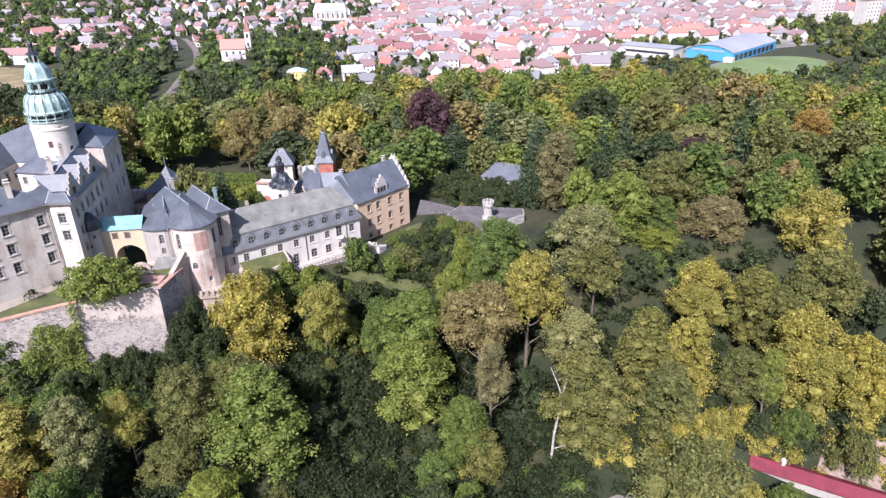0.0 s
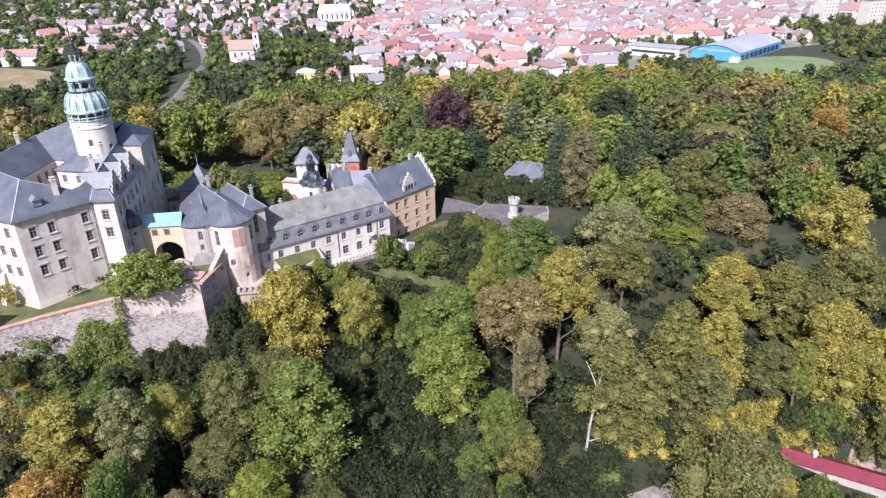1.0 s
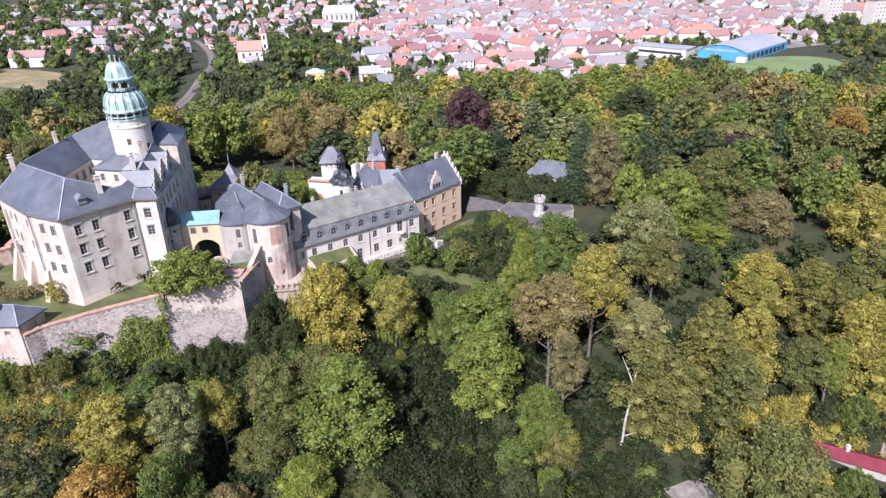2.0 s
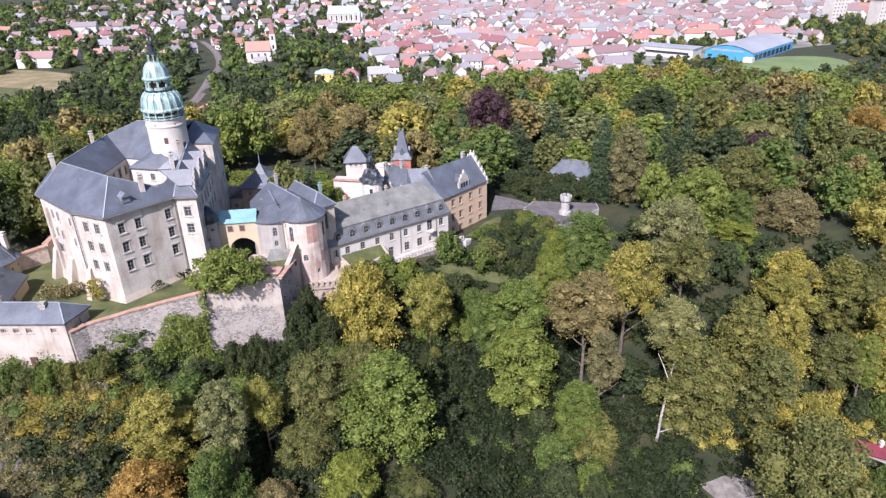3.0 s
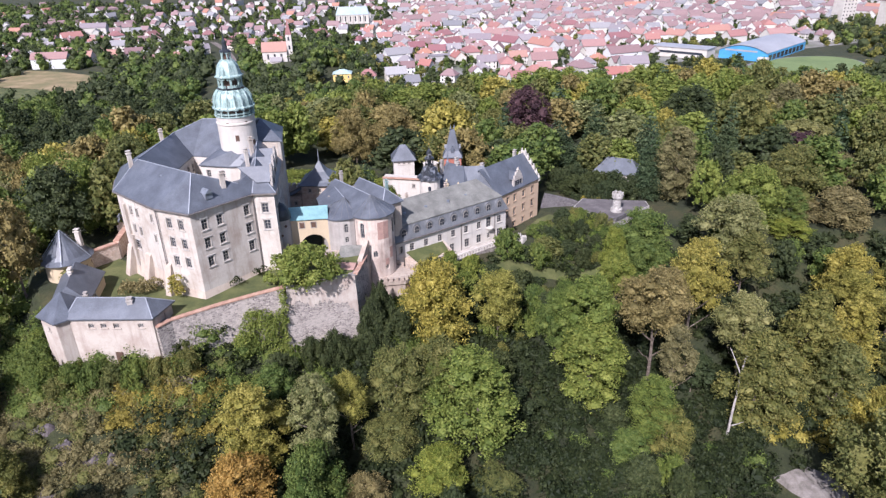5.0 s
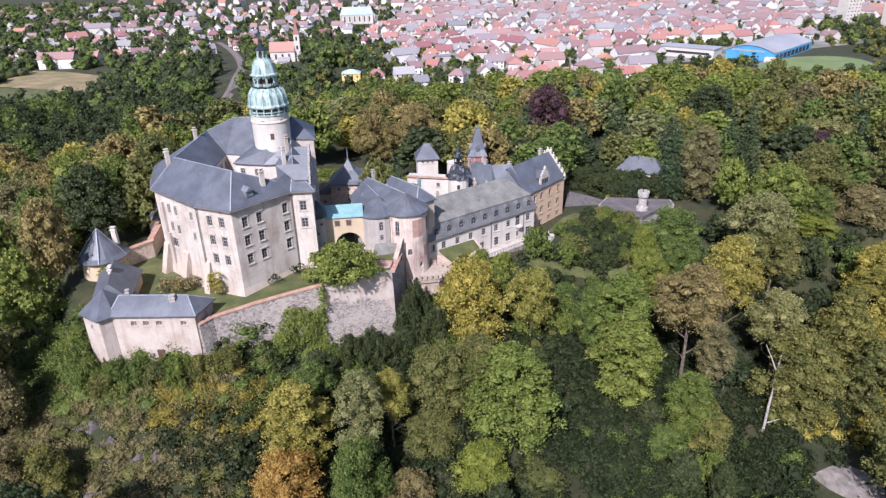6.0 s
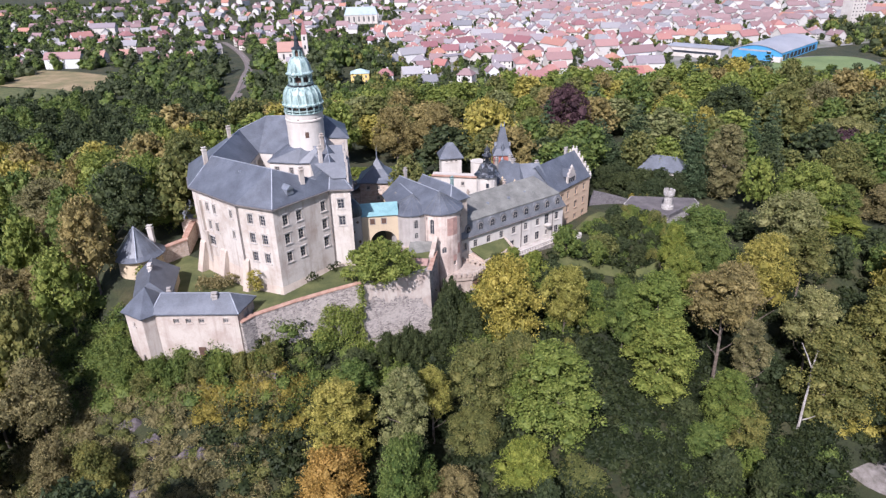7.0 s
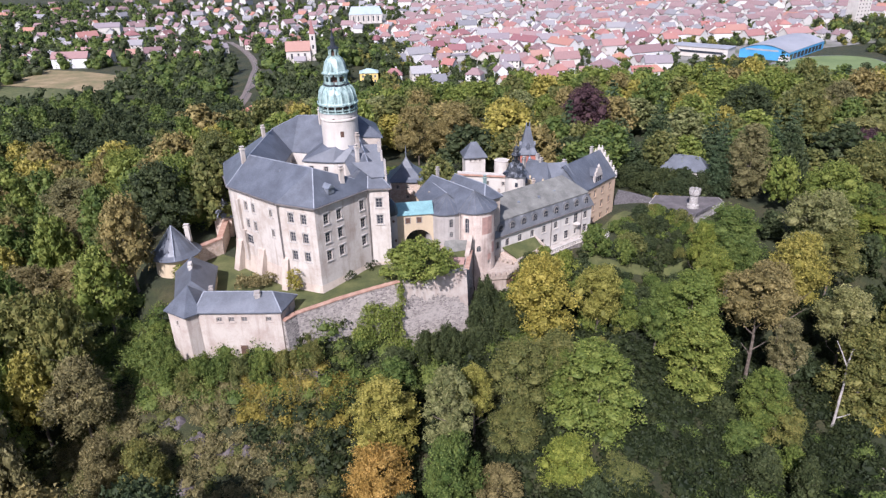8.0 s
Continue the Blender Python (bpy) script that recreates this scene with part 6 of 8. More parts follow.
grove("dark", "bush", (82, 70, -0.8, 3.8, None), (87, 70, 0.2, 4.0, None), (92, 70, 0.2, 3.8, None), (79, 75, 0.5, 3.7, None), (85, 76, 1.2, 4.2, None), (80, 82, 1.4, 4.4, None), (90, 76, 1.2, 3.8, None), (96, 73, 0.8, 3.4, None), (75, 80, 0.8, 3.8, None), (101, 71, -0.4, 2.8, None))
grove("yellow", "shrub", (80.6, 67.6, -3.0, 1.1, None), (82.6, 67.2, -3.0, 1.2, None), (84.6, 66.8, -2.9, 1.1, None), (86.6, 66.5, -3.0, 1.1, None))
# shrubs along the foot of the outworks
grove("green", "bush", (-25.0, -15.8, 0.4, 2.4, None), (-20.8, -16.2, 0.0, 2.3, None), (-17.2, -15.9, 0.3, 2.1, None), (-10.2, -15.6, 0.2, 2.3, None), (-28.6, -12.4, 0.8, 2.6, None), (-31.0, -6.0, 1.2, 2.8, None))
grove("olive", "bush", (-13.8, -15.8, -0.4, 2.1, None), (-23.0, -17.6, -1.6, 2.2, None), (-6.6, -14.6, 0.0, 2.2, None), (-2.2, -12.2, 0.4, 2.2, None))
tree(16.0, 1.2, 12.8, 5.6, None, "bright", "bush", 5.4)
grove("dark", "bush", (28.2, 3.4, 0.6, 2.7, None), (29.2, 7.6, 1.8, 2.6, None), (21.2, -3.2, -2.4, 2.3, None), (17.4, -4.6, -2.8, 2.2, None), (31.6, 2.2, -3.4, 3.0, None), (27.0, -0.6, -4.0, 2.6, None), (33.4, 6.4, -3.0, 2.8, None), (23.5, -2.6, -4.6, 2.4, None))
grove("yellow", "bush", (120, -5, -17, 3.4, None), (127, -3, -17, 3.6, None), (130, -13, -24.5, 2.8, None))
grove("olive", "bush", (143, -19, -24.5, 3.2, None), (124, -16, -24, 3.4, None), (152, -5, -19, 3.5, None))
grove("green", "bush", (137, -14, -24, 3.0, None), (150, -22, -24, 3.4, None), (134, -24, -22, 4.0, None), (143, -1, -18, 3.0, None))
# a half-bare leaning birch
birch = new("birch_tree")
birch.matrix_basis = pose(96.6, -5.7, height(96.6, -5.7))
tagged(birch, "half-bare leaning birch with a pale forked trunk", "tree", "trees of the castle park")
g = Geo()
for p0, p1, r0, r1_ in (((0, 0, -1), (0.5, 0.6, 6), 0.27, 0.24), ((0.5, 0.6, 6), (1.9, 3.2, 13), 0.24, 0.18), ((1.9, 3.2, 13), (3.6, 5.6, 19), 0.18, 0.08), ((1.2, 1.9, 9.6), (3.4, 2.2, 12.2), 0.13, 0.05), ((1.9, 3.2, 13), (-0.2, 5.0, 18), 0.16, 0.05), ((0.4, 0.3, 3), (2.6, -0.4, 4.6), 0.14, 0.05), ((2.6, 4.2, 16), (4.8, 4.6, 18.5), 0.12, 0.04)):
    p0, p1 = Vector(p0), Vector(p1)
    s1 = (p1 - p0).orthogonal().normalized()
    s2 = (p1 - p0).normalized().cross(s1)
    g.loft([[p + (s1 * math.cos(a) + s2 * math.sin(a)) * r for a in (0, 1.05, 2.1, 3.14, 4.19, 5.24)] for p, r in ((p0, r0), (p0.lerp(p1, 0.5) + Vector((0.08, -0.06, 0)), (r0 + r1_) / 2), (p1, r1_))])
part("trunk", g.out(), M_birch, birch, "pale grey forked trunk")
placed.append((96.6, -5.7, 3.0))

# woods that fill the slopes and the park
WOOD = random.Random(11)
CLEAR_CASTLE = [(-16, 66, 9), (2, 62, 9), (0, 18, 26), (25, 22, 13), (33, 40, 12), (30, 74, 13), (-24, -3, 13), (-32, 10, 9), (12, 45, 9), (16, 4, 12), (20, 62, 10), (36, 26, 7), (-9, 62, 7), (31, 6, 9), (30, 60, 9), (16, 57, 13), (14, 99, 11), (28, 105, 12), (-9, 60, 10), (4, 72, 11), (19, 78, 9), (-3, 84, 9), (12, 86, 9), (-14, 78, 7)]
CLEAR_SLOPE = [(-8, -22, 11), (-22, -25, 13), (108, -13, 6), (0, -9, 9), (147, -11, 11), (31, -5, 8), (94, -4, 5), (110, -11, 9), (113, -17, 11), (147, -16, 16), (-16, -26, 17), (-30, -14, 12), (106, -30, 12), (128, -20, 12), (97, -8, 9), (60, -16, 8), (58, -28, 9), (94, -20, 9), (72, -32, 9), (101, -10, 7)]
CLEAR_PARK = [(46, 34, 14), (48, 60, 15), (62, 55, 10), (76, 58, 9), (95, 80, 6), (92, 60, 9), (55, 26, 9), (62, 34, 9), (66, 46, 8), (140, 56, 6), (48, 20, 8), (60, 32, 10), (71, 40, 9), (88, 70, 8), (59, 0, 6), (76, 12, 5), (73, 66, 7), (71, 116, 10), (62, -2, 8), (94, 71, 9), (88, 78, 7), (100, 68, 6), (80, 62, 7), (88, 44, 7), (96, 46, 5)]

KEEP_CLEAR = CLEAR_CASTLE + CLEAR_SLOPE + CLEAR_PARK
TINTS = ["green"] * 5 + ["bright"] * 3 + ["olive"] * 8 + ["yellow"] * 2 + ["brown"] * 2 + ["dark"] * 2
wild, tries = [], 0
taken = list(placed)
n_named = len(taken)
while len(wild) < 980 and tries < 60000:
    tries += 1
    x, y = WOOD.uniform(-210, 300), WOOD.uniform(-50, 265)
    if any((x - cx) ** 2 + (y - cy) ** 2 < cr * cr for cx, cy, cr in KEEP_CLEAR):
        continue
    if (x - 256) ** 2 / 56 ** 2 + (y - 184) ** 2 / 40 ** 2 < 1:
        continue
    if 76 < x < 108 and 46 < y < 86 or 150 < y < 300 and abs(x - 30 + 0.326 * (y + 105)) < 10:
        continue
    d = off_plateau(x, y)
    if y > 215 + 0.1 * abs(x - 60) and x > 0:
        continue
    near = y < 70
    r = WOOD.uniform(3.6, 6.2) if near else WOOD.uniform(5.0, 8.6)
    low = -15 < x < 75 and 0 < d < 14 and y < 40
    if low:
        r = min(r, 3.0)
    under = not low and -8 < x < 178 and y < 46 and d > 0
    if under:
        r = WOOD.uniform(2.2, 4.0)
    if any((x - px) ** 2 + (y - py) ** 2 < ((0.8 if k_ < n_named or under else 0.58) * (r + pr)) ** 2 for k_, (px, py, pr) in enumerate(taken)):
        continue
    h = WOOD.uniform(6, 12) if under else WOOD.uniform(5, 8.5) if low else WOOD.uniform(13, 20) + (4 if d > 15 else 0)
    # Valley woods beyond the western ridge: their shade is painted in with dark tints.
    if x < -40 and y > 95 + 0.55 * (-40 - x):
        tint = WOOD.choice(["dark", "dark", "dark", "dark", "green"])
    elif x < -45:
        tint = WOOD.choice(["green", "olive", "brown", "olive", "bright", "yellow"])
    elif y > 150:
        tint = WOOD.choice(["bright", "green", "bright", "yellow", "olive", "bright", "brown"])
    elif y > 95:
        tint = WOOD.choice(["bright", "olive", "yellow", "brown", "olive", "bright", "green", "pale"])
    else:
        tint = WOOD.choice(TINTS)
    # Mostly the dark tint: shade of the gaps put into the understorey's colour.
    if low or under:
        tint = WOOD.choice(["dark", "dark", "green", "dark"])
    cone = not under and WOOD.random() < (0.10 if y > 55 and x > 60 else 0.0)
    taken.append((x, y, r))
    wild.append((abs(y + 60) + 0.5 * max(0, abs(x - 40) - 110), x, y, h, r, tint, cone))
wild.sort()
distant = {}
for i, (_, x, y, h, r, tint, cone) in enumerate(wild):
    if i < 190:
        if cone:
            tree(x, y, height(x, y) + h * 1.15, r * 0.75, None, "needle", "conifer")
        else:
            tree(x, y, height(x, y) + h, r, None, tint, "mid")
    else:
        distant.setdefault("needle" if cone else tint, []).append((x, y, h * (1.15 if cone else 1.0), r * (0.8 if cone else 1.0), WOOD.randrange(5), WOOD.uniform(0, 6.28)))


def arrays_of(me):
    v = np.empty(len(me.vertices) * 3)
    me.vertices.foreach_get("co", v)
    return v.reshape(-1, 3), [tuple(p.vertices) for p in me.polygons]


FAR_ARRAYS = [arrays_of(m) for m in CROWN["far"]]
CONE_ARRAYS = arrays_of(CROWN["farcone"][0])
for tint, spots in distant.items():
    verts, faces, n = [], [], 0
    for x, y, h, r, k, a in spots:
        v, f = CONE_ARRAYS if tint == "needle" else FAR_ARRAYS[k]
        c, s = math.cos(a), math.sin(a)
        q, low = 2 * r, 0.02 * h if tint == "needle" else 0.2 * h
        w = np.stack([(v[:, 0] * c - v[:, 1] * s) * q + x, (v[:, 0] * s + v[:, 1] * c) * q + y, v[:, 2] * (h - low) + low + height(x, y)], 1)
        verts.append(w)
        faces += [tuple(i + n for i in p) for p in f]
        n += len(v)
    ob = new("park_trees", mesh_of("park_trees", np.concatenate(verts).tolist(), faces, KINDS[tint][0]))
    tagged(ob, "distant " + KINDS[tint][1].replace("tree", "trees") + " of the park", "trees", kind="stuff")


def thicket(name, label, spots, seed, leaves, per=46, size=0.28):
    """Undergrowth: many small leafy mounds in one mesh."""
    rng = np.random.default_rng(seed)
    C, R = [], []
    for x, y, r in spots:
        C.append((x, y, height(x, y) + r * 0.35))
        R.append(r)
    V, F = leaf_cloud(rng, np.array(C), np.array(R), [int(per * 1.5 * (0.5 + r * r * 0.5)) for r in R], size * 0.85, flat=0.8)
    verts, faces = [tuple(v) for v in V], [tuple(f) for f in F]
    for c, r in zip(C, R):
        bv, bf = blob(rng, np.array(c), r * 0.78, 0.8)
        n = len(verts)
        verts += [tuple(v) for v in bv]
        faces += [(a + n, b + n, d + n) for a, b, d in bf]
    ob = new(name, mesh_of(name, verts, faces, leaves))
    return tagged(ob, label, "undergrowth", kind="stuff")


def strew(rng, n, x0, x1, y0, y1, ok, r0=0.6, r1=1.7):
    res = []
    while len(res) < n:
        x, y = rng.uniform(x0, x1), rng.uniform(y0, y1)
        if ok(x, y):
            res.append((x, y, rng.uniform(r0, r1)))
    return res


SH = random.Random(21)
slope = lambda x, y: not (124 < x and y < -2) and 0.8 < off_plateau(x, y) < 60 and y < 70 and not (-44 < x < 2 and y < -15)
# Shade under and between the trees is put into this leaf colour.
thicket("undergrowth", "dense green undergrowth on the wooded slope, darkened for the shade under trees", strew(SH, 1000, -75, 170, -45, 60, slope, 0.8, 2.0), 1, L_shaded, 36, 0.34)
thicket("valley_undergrowth", "shrubs and brambles between the trunks, with shade put into their colour", strew(SH, 700, -10, 170, -50, 30, lambda x, y: off_plateau(x, y) > 8 and ((x - 112) ** 2 + (y + 17) ** 2 > 120) and not (124 < x and y < -2), 1.0, 2.8), 11, L_shaded, 26, 0.42)
strip = lambda x, y: 52 < x < 84 and abs(y - (31.5 + 0.27 * (x - 54))) < 1.9
thicket("shrub_slope", "mixed green shrubs below the castle walls", strew(SH, 330, -48, 40, -32, 20, lambda x, y: 1.0 < off_plateau(x, y) < 15 and not (-40 < x < 4 and y < -19), 0.6, 2.4), 2, L_green, 80, 0.2)
thicket("bright_shrubs", "fresh green creepers below the palace terrace", strew(SH, 34, 36, 80, 12, 52, lambda x, y: 1.0 < off_plateau(x, y) < 20 and not strip(x, y), 0.6, 1.9), 5, L_bright, 90, 0.18)
thicket("terrace_shrubs", "low green creepers on the bank below the chateau", strew(SH, 70, 40, 86, 14, 57, lambda x, y: 0.5 < off_plateau(x, y) < 16 and y < 0.95 * x - 13.5 and not strip(x, y), 0.6, 1.8), 15, L_green, 90, 0.18)
# The darkened leaf colour imitates shaded gaps along the bank.
thicket("dark_bank_shrubs", "green creepers along the foot of the palace, colour darkened as if shaded", strew(SH, 230, 32, 88, 4, 54, lambda x, y: 1.0 < off_plateau(x, y) < 18 and not strip(x, y), 0.5, 1.7), 25, L_shaded, 90, 0.2)
drape("bank_grass", [(53, 30), (62, 32.2), (72, 35), (83, 38), (83, 41), (71, 37.6), (61, 35), (53, 33)], M_grass, "strip of grass on the bank below the palace", "grass", 0.1, 2.0)
BUSH = random.Random(41)
shrubs = []
while len(shrubs) < 64:
    x, y = BUSH.uniform(36, 90), BUSH.uniform(8, 54)
    d, r = off_plateau(x, y), BUSH.choice((1.5, 2.0, 2.4, 2.9, 3.5))
    if not 0.8 < d < 20 or strip(x, y + 1.0) or y > 0.95 * x - 12 or any((x - a) ** 2 + (y - b) ** 2 < (0.62 * (r + c)) ** 2 for a, b, c in shrubs):
        continue
    shrubs.append((x, y, r))
    tree(x, y, height(x, y) + r * BUSH.uniform(1.3, 2.1), r, None, BUSH.choice(("green", "dark", "green", "bright", "dark", "olive")), "shrub")
for k in range(44):
    u, side = BUSH.random(), BUSH.uniform(-1.2, 6.0)
    a, b = ((63.5, 45.0), (77.0, 55.5)) if k % 3 else ((77.5, 54.5), (82.5, 48.0))
    x, y = a[0] + (b[0] - a[0]) * u + side * 0.62, a[1] + (b[1] - a[1]) * u - side * 0.78
    r = BUSH.uniform(1.4, 2.6)
    tree(x, y, height(x, y) + r * BUSH.uniform(1.2, 1.8), r, None, BUSH.choice(("green", "dark", "green", "bright", "olive")), "shrub")
thicket("bank_shrubs", "yellow-green bushes on the bank above the shed", strew(SH, 170, 104, 168, -8, 9, lambda x, y: y > -5 - 0.51 * (x - 134.5) + 2.5 or x < 131, 0.8, 2.2), 17, L_yellow, 80, 0.2)
# The ravine's shade is put into the leaf colour.
thicket("ravine_shrubs", "dense bushes in the shady ravine, with the shade put into their colour", strew(SH, 300, 50, 104, -42, 10, lambda x, y: off_plateau(x, y) > 10, 1.0, 2.6), 19, L_shaded, 60, 0.26)
thicket("valley_shrubs", "low green bushes on the valley floor", strew(SH, 220, 60, 168, -46, -8, lambda x, y: ((x - 112) ** 2 + (y + 17) ** 2 > 120) and abs(y + 5 + 0.51 * (x - 134.5)) > 6, 0.7, 1.9), 18, L_green, 80, 0.2)
thicket("autumn_shrubs", "yellowing shrubs on the rocky slope", strew(SH, 80, -14, 6, -22, -12.5, lambda x, y: off_plateau(x, y) > 2.5, 0.8, 2.1), 3, L_gold, 90, 0.18)
thicket("dry_shrubs", "brown-tinged scrub on the rocky slope", strew(SH, 900, -46, 0, -42, -14, lambda x, y: off_plateau(x, y) > 4 and noise.noise((x * 0.16, y * 0.16, 7.0)) > -0.28, 0.5, 1.5), 4, L_brown, 90, 0.17)
thicket("olive_shrubs", "olive-green scrub on the rocky slope", strew(SH, 400, -60, 4, -44, 10, lambda x, y: off_plateau(x, y) > 1.5, 0.7, 1.8), 6, L_olive, 80, 0.18)


def climber(name, label, spots, leaves, seed, size=0.2, per=90):
    """Ivy and creepers: leaf mounds flat against a wall; x, y, z, radius."""
    rng = np.random.default_rng(seed)
    V, F = leaf_cloud(rng, np.array([q[:3] for q in spots]), np.array([q[3] for q in spots]), [int(per * q[3] ** 1.5) for q in spots], size)
    ob = new(name, mesh_of(name, V.tolist(), F.tolist(), leaves))
    return tagged(ob, label, "ivy", kind="stuff")


climber("ivy", "green ivy climbing the bastion wall", [(12.4 + SH.uniform(-0.7, 0.7), -3.0 + SH.uniform(-0.4, 0.4) - 0.08 * (5 - z), z, SH.uniform(0.5, 0.9)) for z in np.linspace(-6, 6.2, 22)] + [(8.0 + SH.uniform(-3.2, 3.6), -4.4 + SH.uniform(-0.5, 0.7), SH.uniform(-5.5, 2.6), SH.uniform(0.8, 1.5)) for _ in range(40)] + [(4.5 + SH.uniform(-1.2, 1.2), -6.4 + SH.uniform(-0.5, 0.5), SH.uniform(-5.5, -1.5), SH.uniform(0.8, 1.4)) for _ in range(14)], L_bright, 1, 0.17, 150)
climber("wall_vine", "yellow-green vine at the foot of the keep", [(-6.6 + SH.uniform(-0.8, 0.8), -2.2 + SH.uniform(-0.3, 0.3), SH.uniform(5.5, 9.0), SH.uniform(0.5, 0.9)) for _ in range(14)], L_yellow, 2)
climber("tower_ivy", "ivy on the round outwork tower", [(-31.0 + SH.uniform(-1.2, 1.2), 4.4 + SH.uniform(-0.3, 0.3), SH.uniform(0, 7.5), SH.uniform(0.5, 0.9)) for _ in range(16)], L_bright, 3)
climber("garden_shrubs", "reddish garden shrubs at the keep's foot", [(-14.5 + SH.uniform(-4, 4), 0.2 + SH.uniform(-2, 2), 5.6 + SH.uniform(0, 0.8), SH.uniform(0.6, 1.1)) for _ in range(22)], L_brown, 4)
climber("wall_bushes", "small bushes along the keep's foot in the shade-darkened green", [(x_, y_, 6.0 + SH.uniform(-0.4, 0.9), SH.uniform(0.45, 0.75)) for x_, y_ in ((2.6, 0.8), (3.0, 1.6), (3.4, 1.2), (6.0, 4.4), (6.6, 5.2), (6.2, 4.8), (7.2, 5.6))], L_shaded, 5)

# clipped hedges of the castle garden
def hedge(x0, y0, x1, y1, top, half, seed):
    rng = np.random.default_rng(seed)
    n = max(3, int(math.hypot(x1 - x0, y1 - y0) / half * 1.3))
    z0 = height((x0 + x1) / 2, (y0 + y1) / 2)
    C = [(x0 + (x1 - x0) * i / n, y0 + (y1 - y0) * i / n, z) for i in range(n + 1) for z in (z0 + half * 0.5, top - half)]
    V, F = leaf_cloud(rng, np.array(C), np.array([half] * len(C)), [220] * len(C), 0.22)
    verts, faces = [tuple(v) for v in V], [tuple(f) for f in F]
    for c in C:
        bv, bf = blob(rng, np.array(c), half * 0.9)
        k = len(verts)
        verts += [tuple(v) for v in bv]
        faces += [(a + k, b + k, d + k) for a, b, d in bf]
    ob = new("hedge", mesh_of("hedge", verts, faces, L_bright))
    return tagged(ob, "clipped yellow-green hedge in the castle garden", "hedge", "hedges of the castle garden", kind="stuff")


for k, row in enumerate(((-15, 88, 2, 87.5, -0.6, 1.3), (4, 87.5, 18, 86.5, -0.4, 1.4), (-13, 80, -2, 79.5, -0.9, 1.2), (1, 79.5, 14, 79, -0.8, 1.2), (17, 74, 24, 80, -0.4, 1.3))):
    hedge(*row, 90 + k)

# far woods behind the park and round the town
FAR = random.Random(31)


def far_wood(name, label, spots, leaves, seed, per=75, size=1.05):
    rng = np.random.default_rng(seed)
    C, R = [], []
    for x, y, r in spots:
        z = height(x, y)
        for k in range(3):
            C.append((x + FAR.uniform(-0.5, 0.5) * r, y + FAR.uniform(-0.5, 0.5) * r, z + r * (0.5 + 0.55 * k)))
            R.append(r * (0.85 - 0.2 * k))
    V, F = leaf_cloud(rng, np.array(C), np.array(R), [per // 3] * len(C), size, flat=1.0)
    verts, faces = [tuple(v) for v in V], [tuple(f) for f in F]
    for c, r in zip(C, R):
        bv, bf = blob(rng, np.array(c), r * 0.92)
        n = len(verts)
        verts += [tuple(v) for v in bv]
        faces += [(a + n, b + n, d + n) for a, b, d in bf]
    ob = new(name, mesh_of(name, verts, faces, leaves))
    return tagged(ob, label, "woods", kind="stuff")


def in_any(x, y, boxes):
    return any(x0 < x < x1 and y0 < y < y1 for x0, x1, y0, y1 in boxes)


# ---- the town ----
def tint_mat(name, tones, rough=0.85, fine=2.0):
    """A paint or tile whose tone differs from house to house."""
    m, N, L, b = nodes_of(name)
    oi = N.new("ShaderNodeObjectInfo").outputs["Random"]
    c = ramp(N, L, oi, [(i / (len(tones) - 1), t) for i, t in enumerate(tones)])
    pos = N.new("ShaderNodeNewGeometry").outputs["Position"]
    n = noise_node(N, L, fine, 5, 0.7, pos)
    c = mixc(N, L, 1.0, c, ramp(N, L, n, [(0.3, (0.75, 0.75, 0.75)), (0.65, (1, 1, 1))]), "MULTIPLY")
    L.new(c, b.inputs["Base Color"])
    b.inputs["Roughness"].default_value = rough
    bumped(N, L, b, n, 0.3, 0.1)
    return m


T_red = tint_mat("roof_tiles", [(0.32, 0.13, 0.105), (0.36, 0.185, 0.155), (0.22, 0.095, 0.1), (0.35, 0.21, 0.185), (0.19, 0.115, 0.115), (0.28, 0.19, 0.18)])
T_orange = tint_mat("new_roof_tiles", [(0.38, 0.19, 0.13), (0.34, 0.17, 0.13), (0.38, 0.23, 0.18)])
T_grey = tint_mat("grey_roofing", [(0.16, 0.16, 0.17), (0.26, 0.25, 0.25), (0.22, 0.18, 0.19), (0.34, 0.33, 0.32)])
T_wall = tint_mat("house_paint", [(0.66, 0.66, 0.63), (0.56, 0.53, 0.46), (0.70, 0.70, 0.69), (0.54, 0.51, 0.45), (0.62, 0.57, 0.48), (0.46, 0.44, 0.42)])
T_metal = surface("pale_sheet_roof", (0.32, 0.32, 0.33), (0.26, 0.265, 0.275), None, 0.05, 1, 0.5, 0.1)
T_blue = surface("blue_cladding", (0.07, 0.29, 0.52), (0.06, 0.25, 0.46), None, 0.05, 1, 0.5, 0.1)


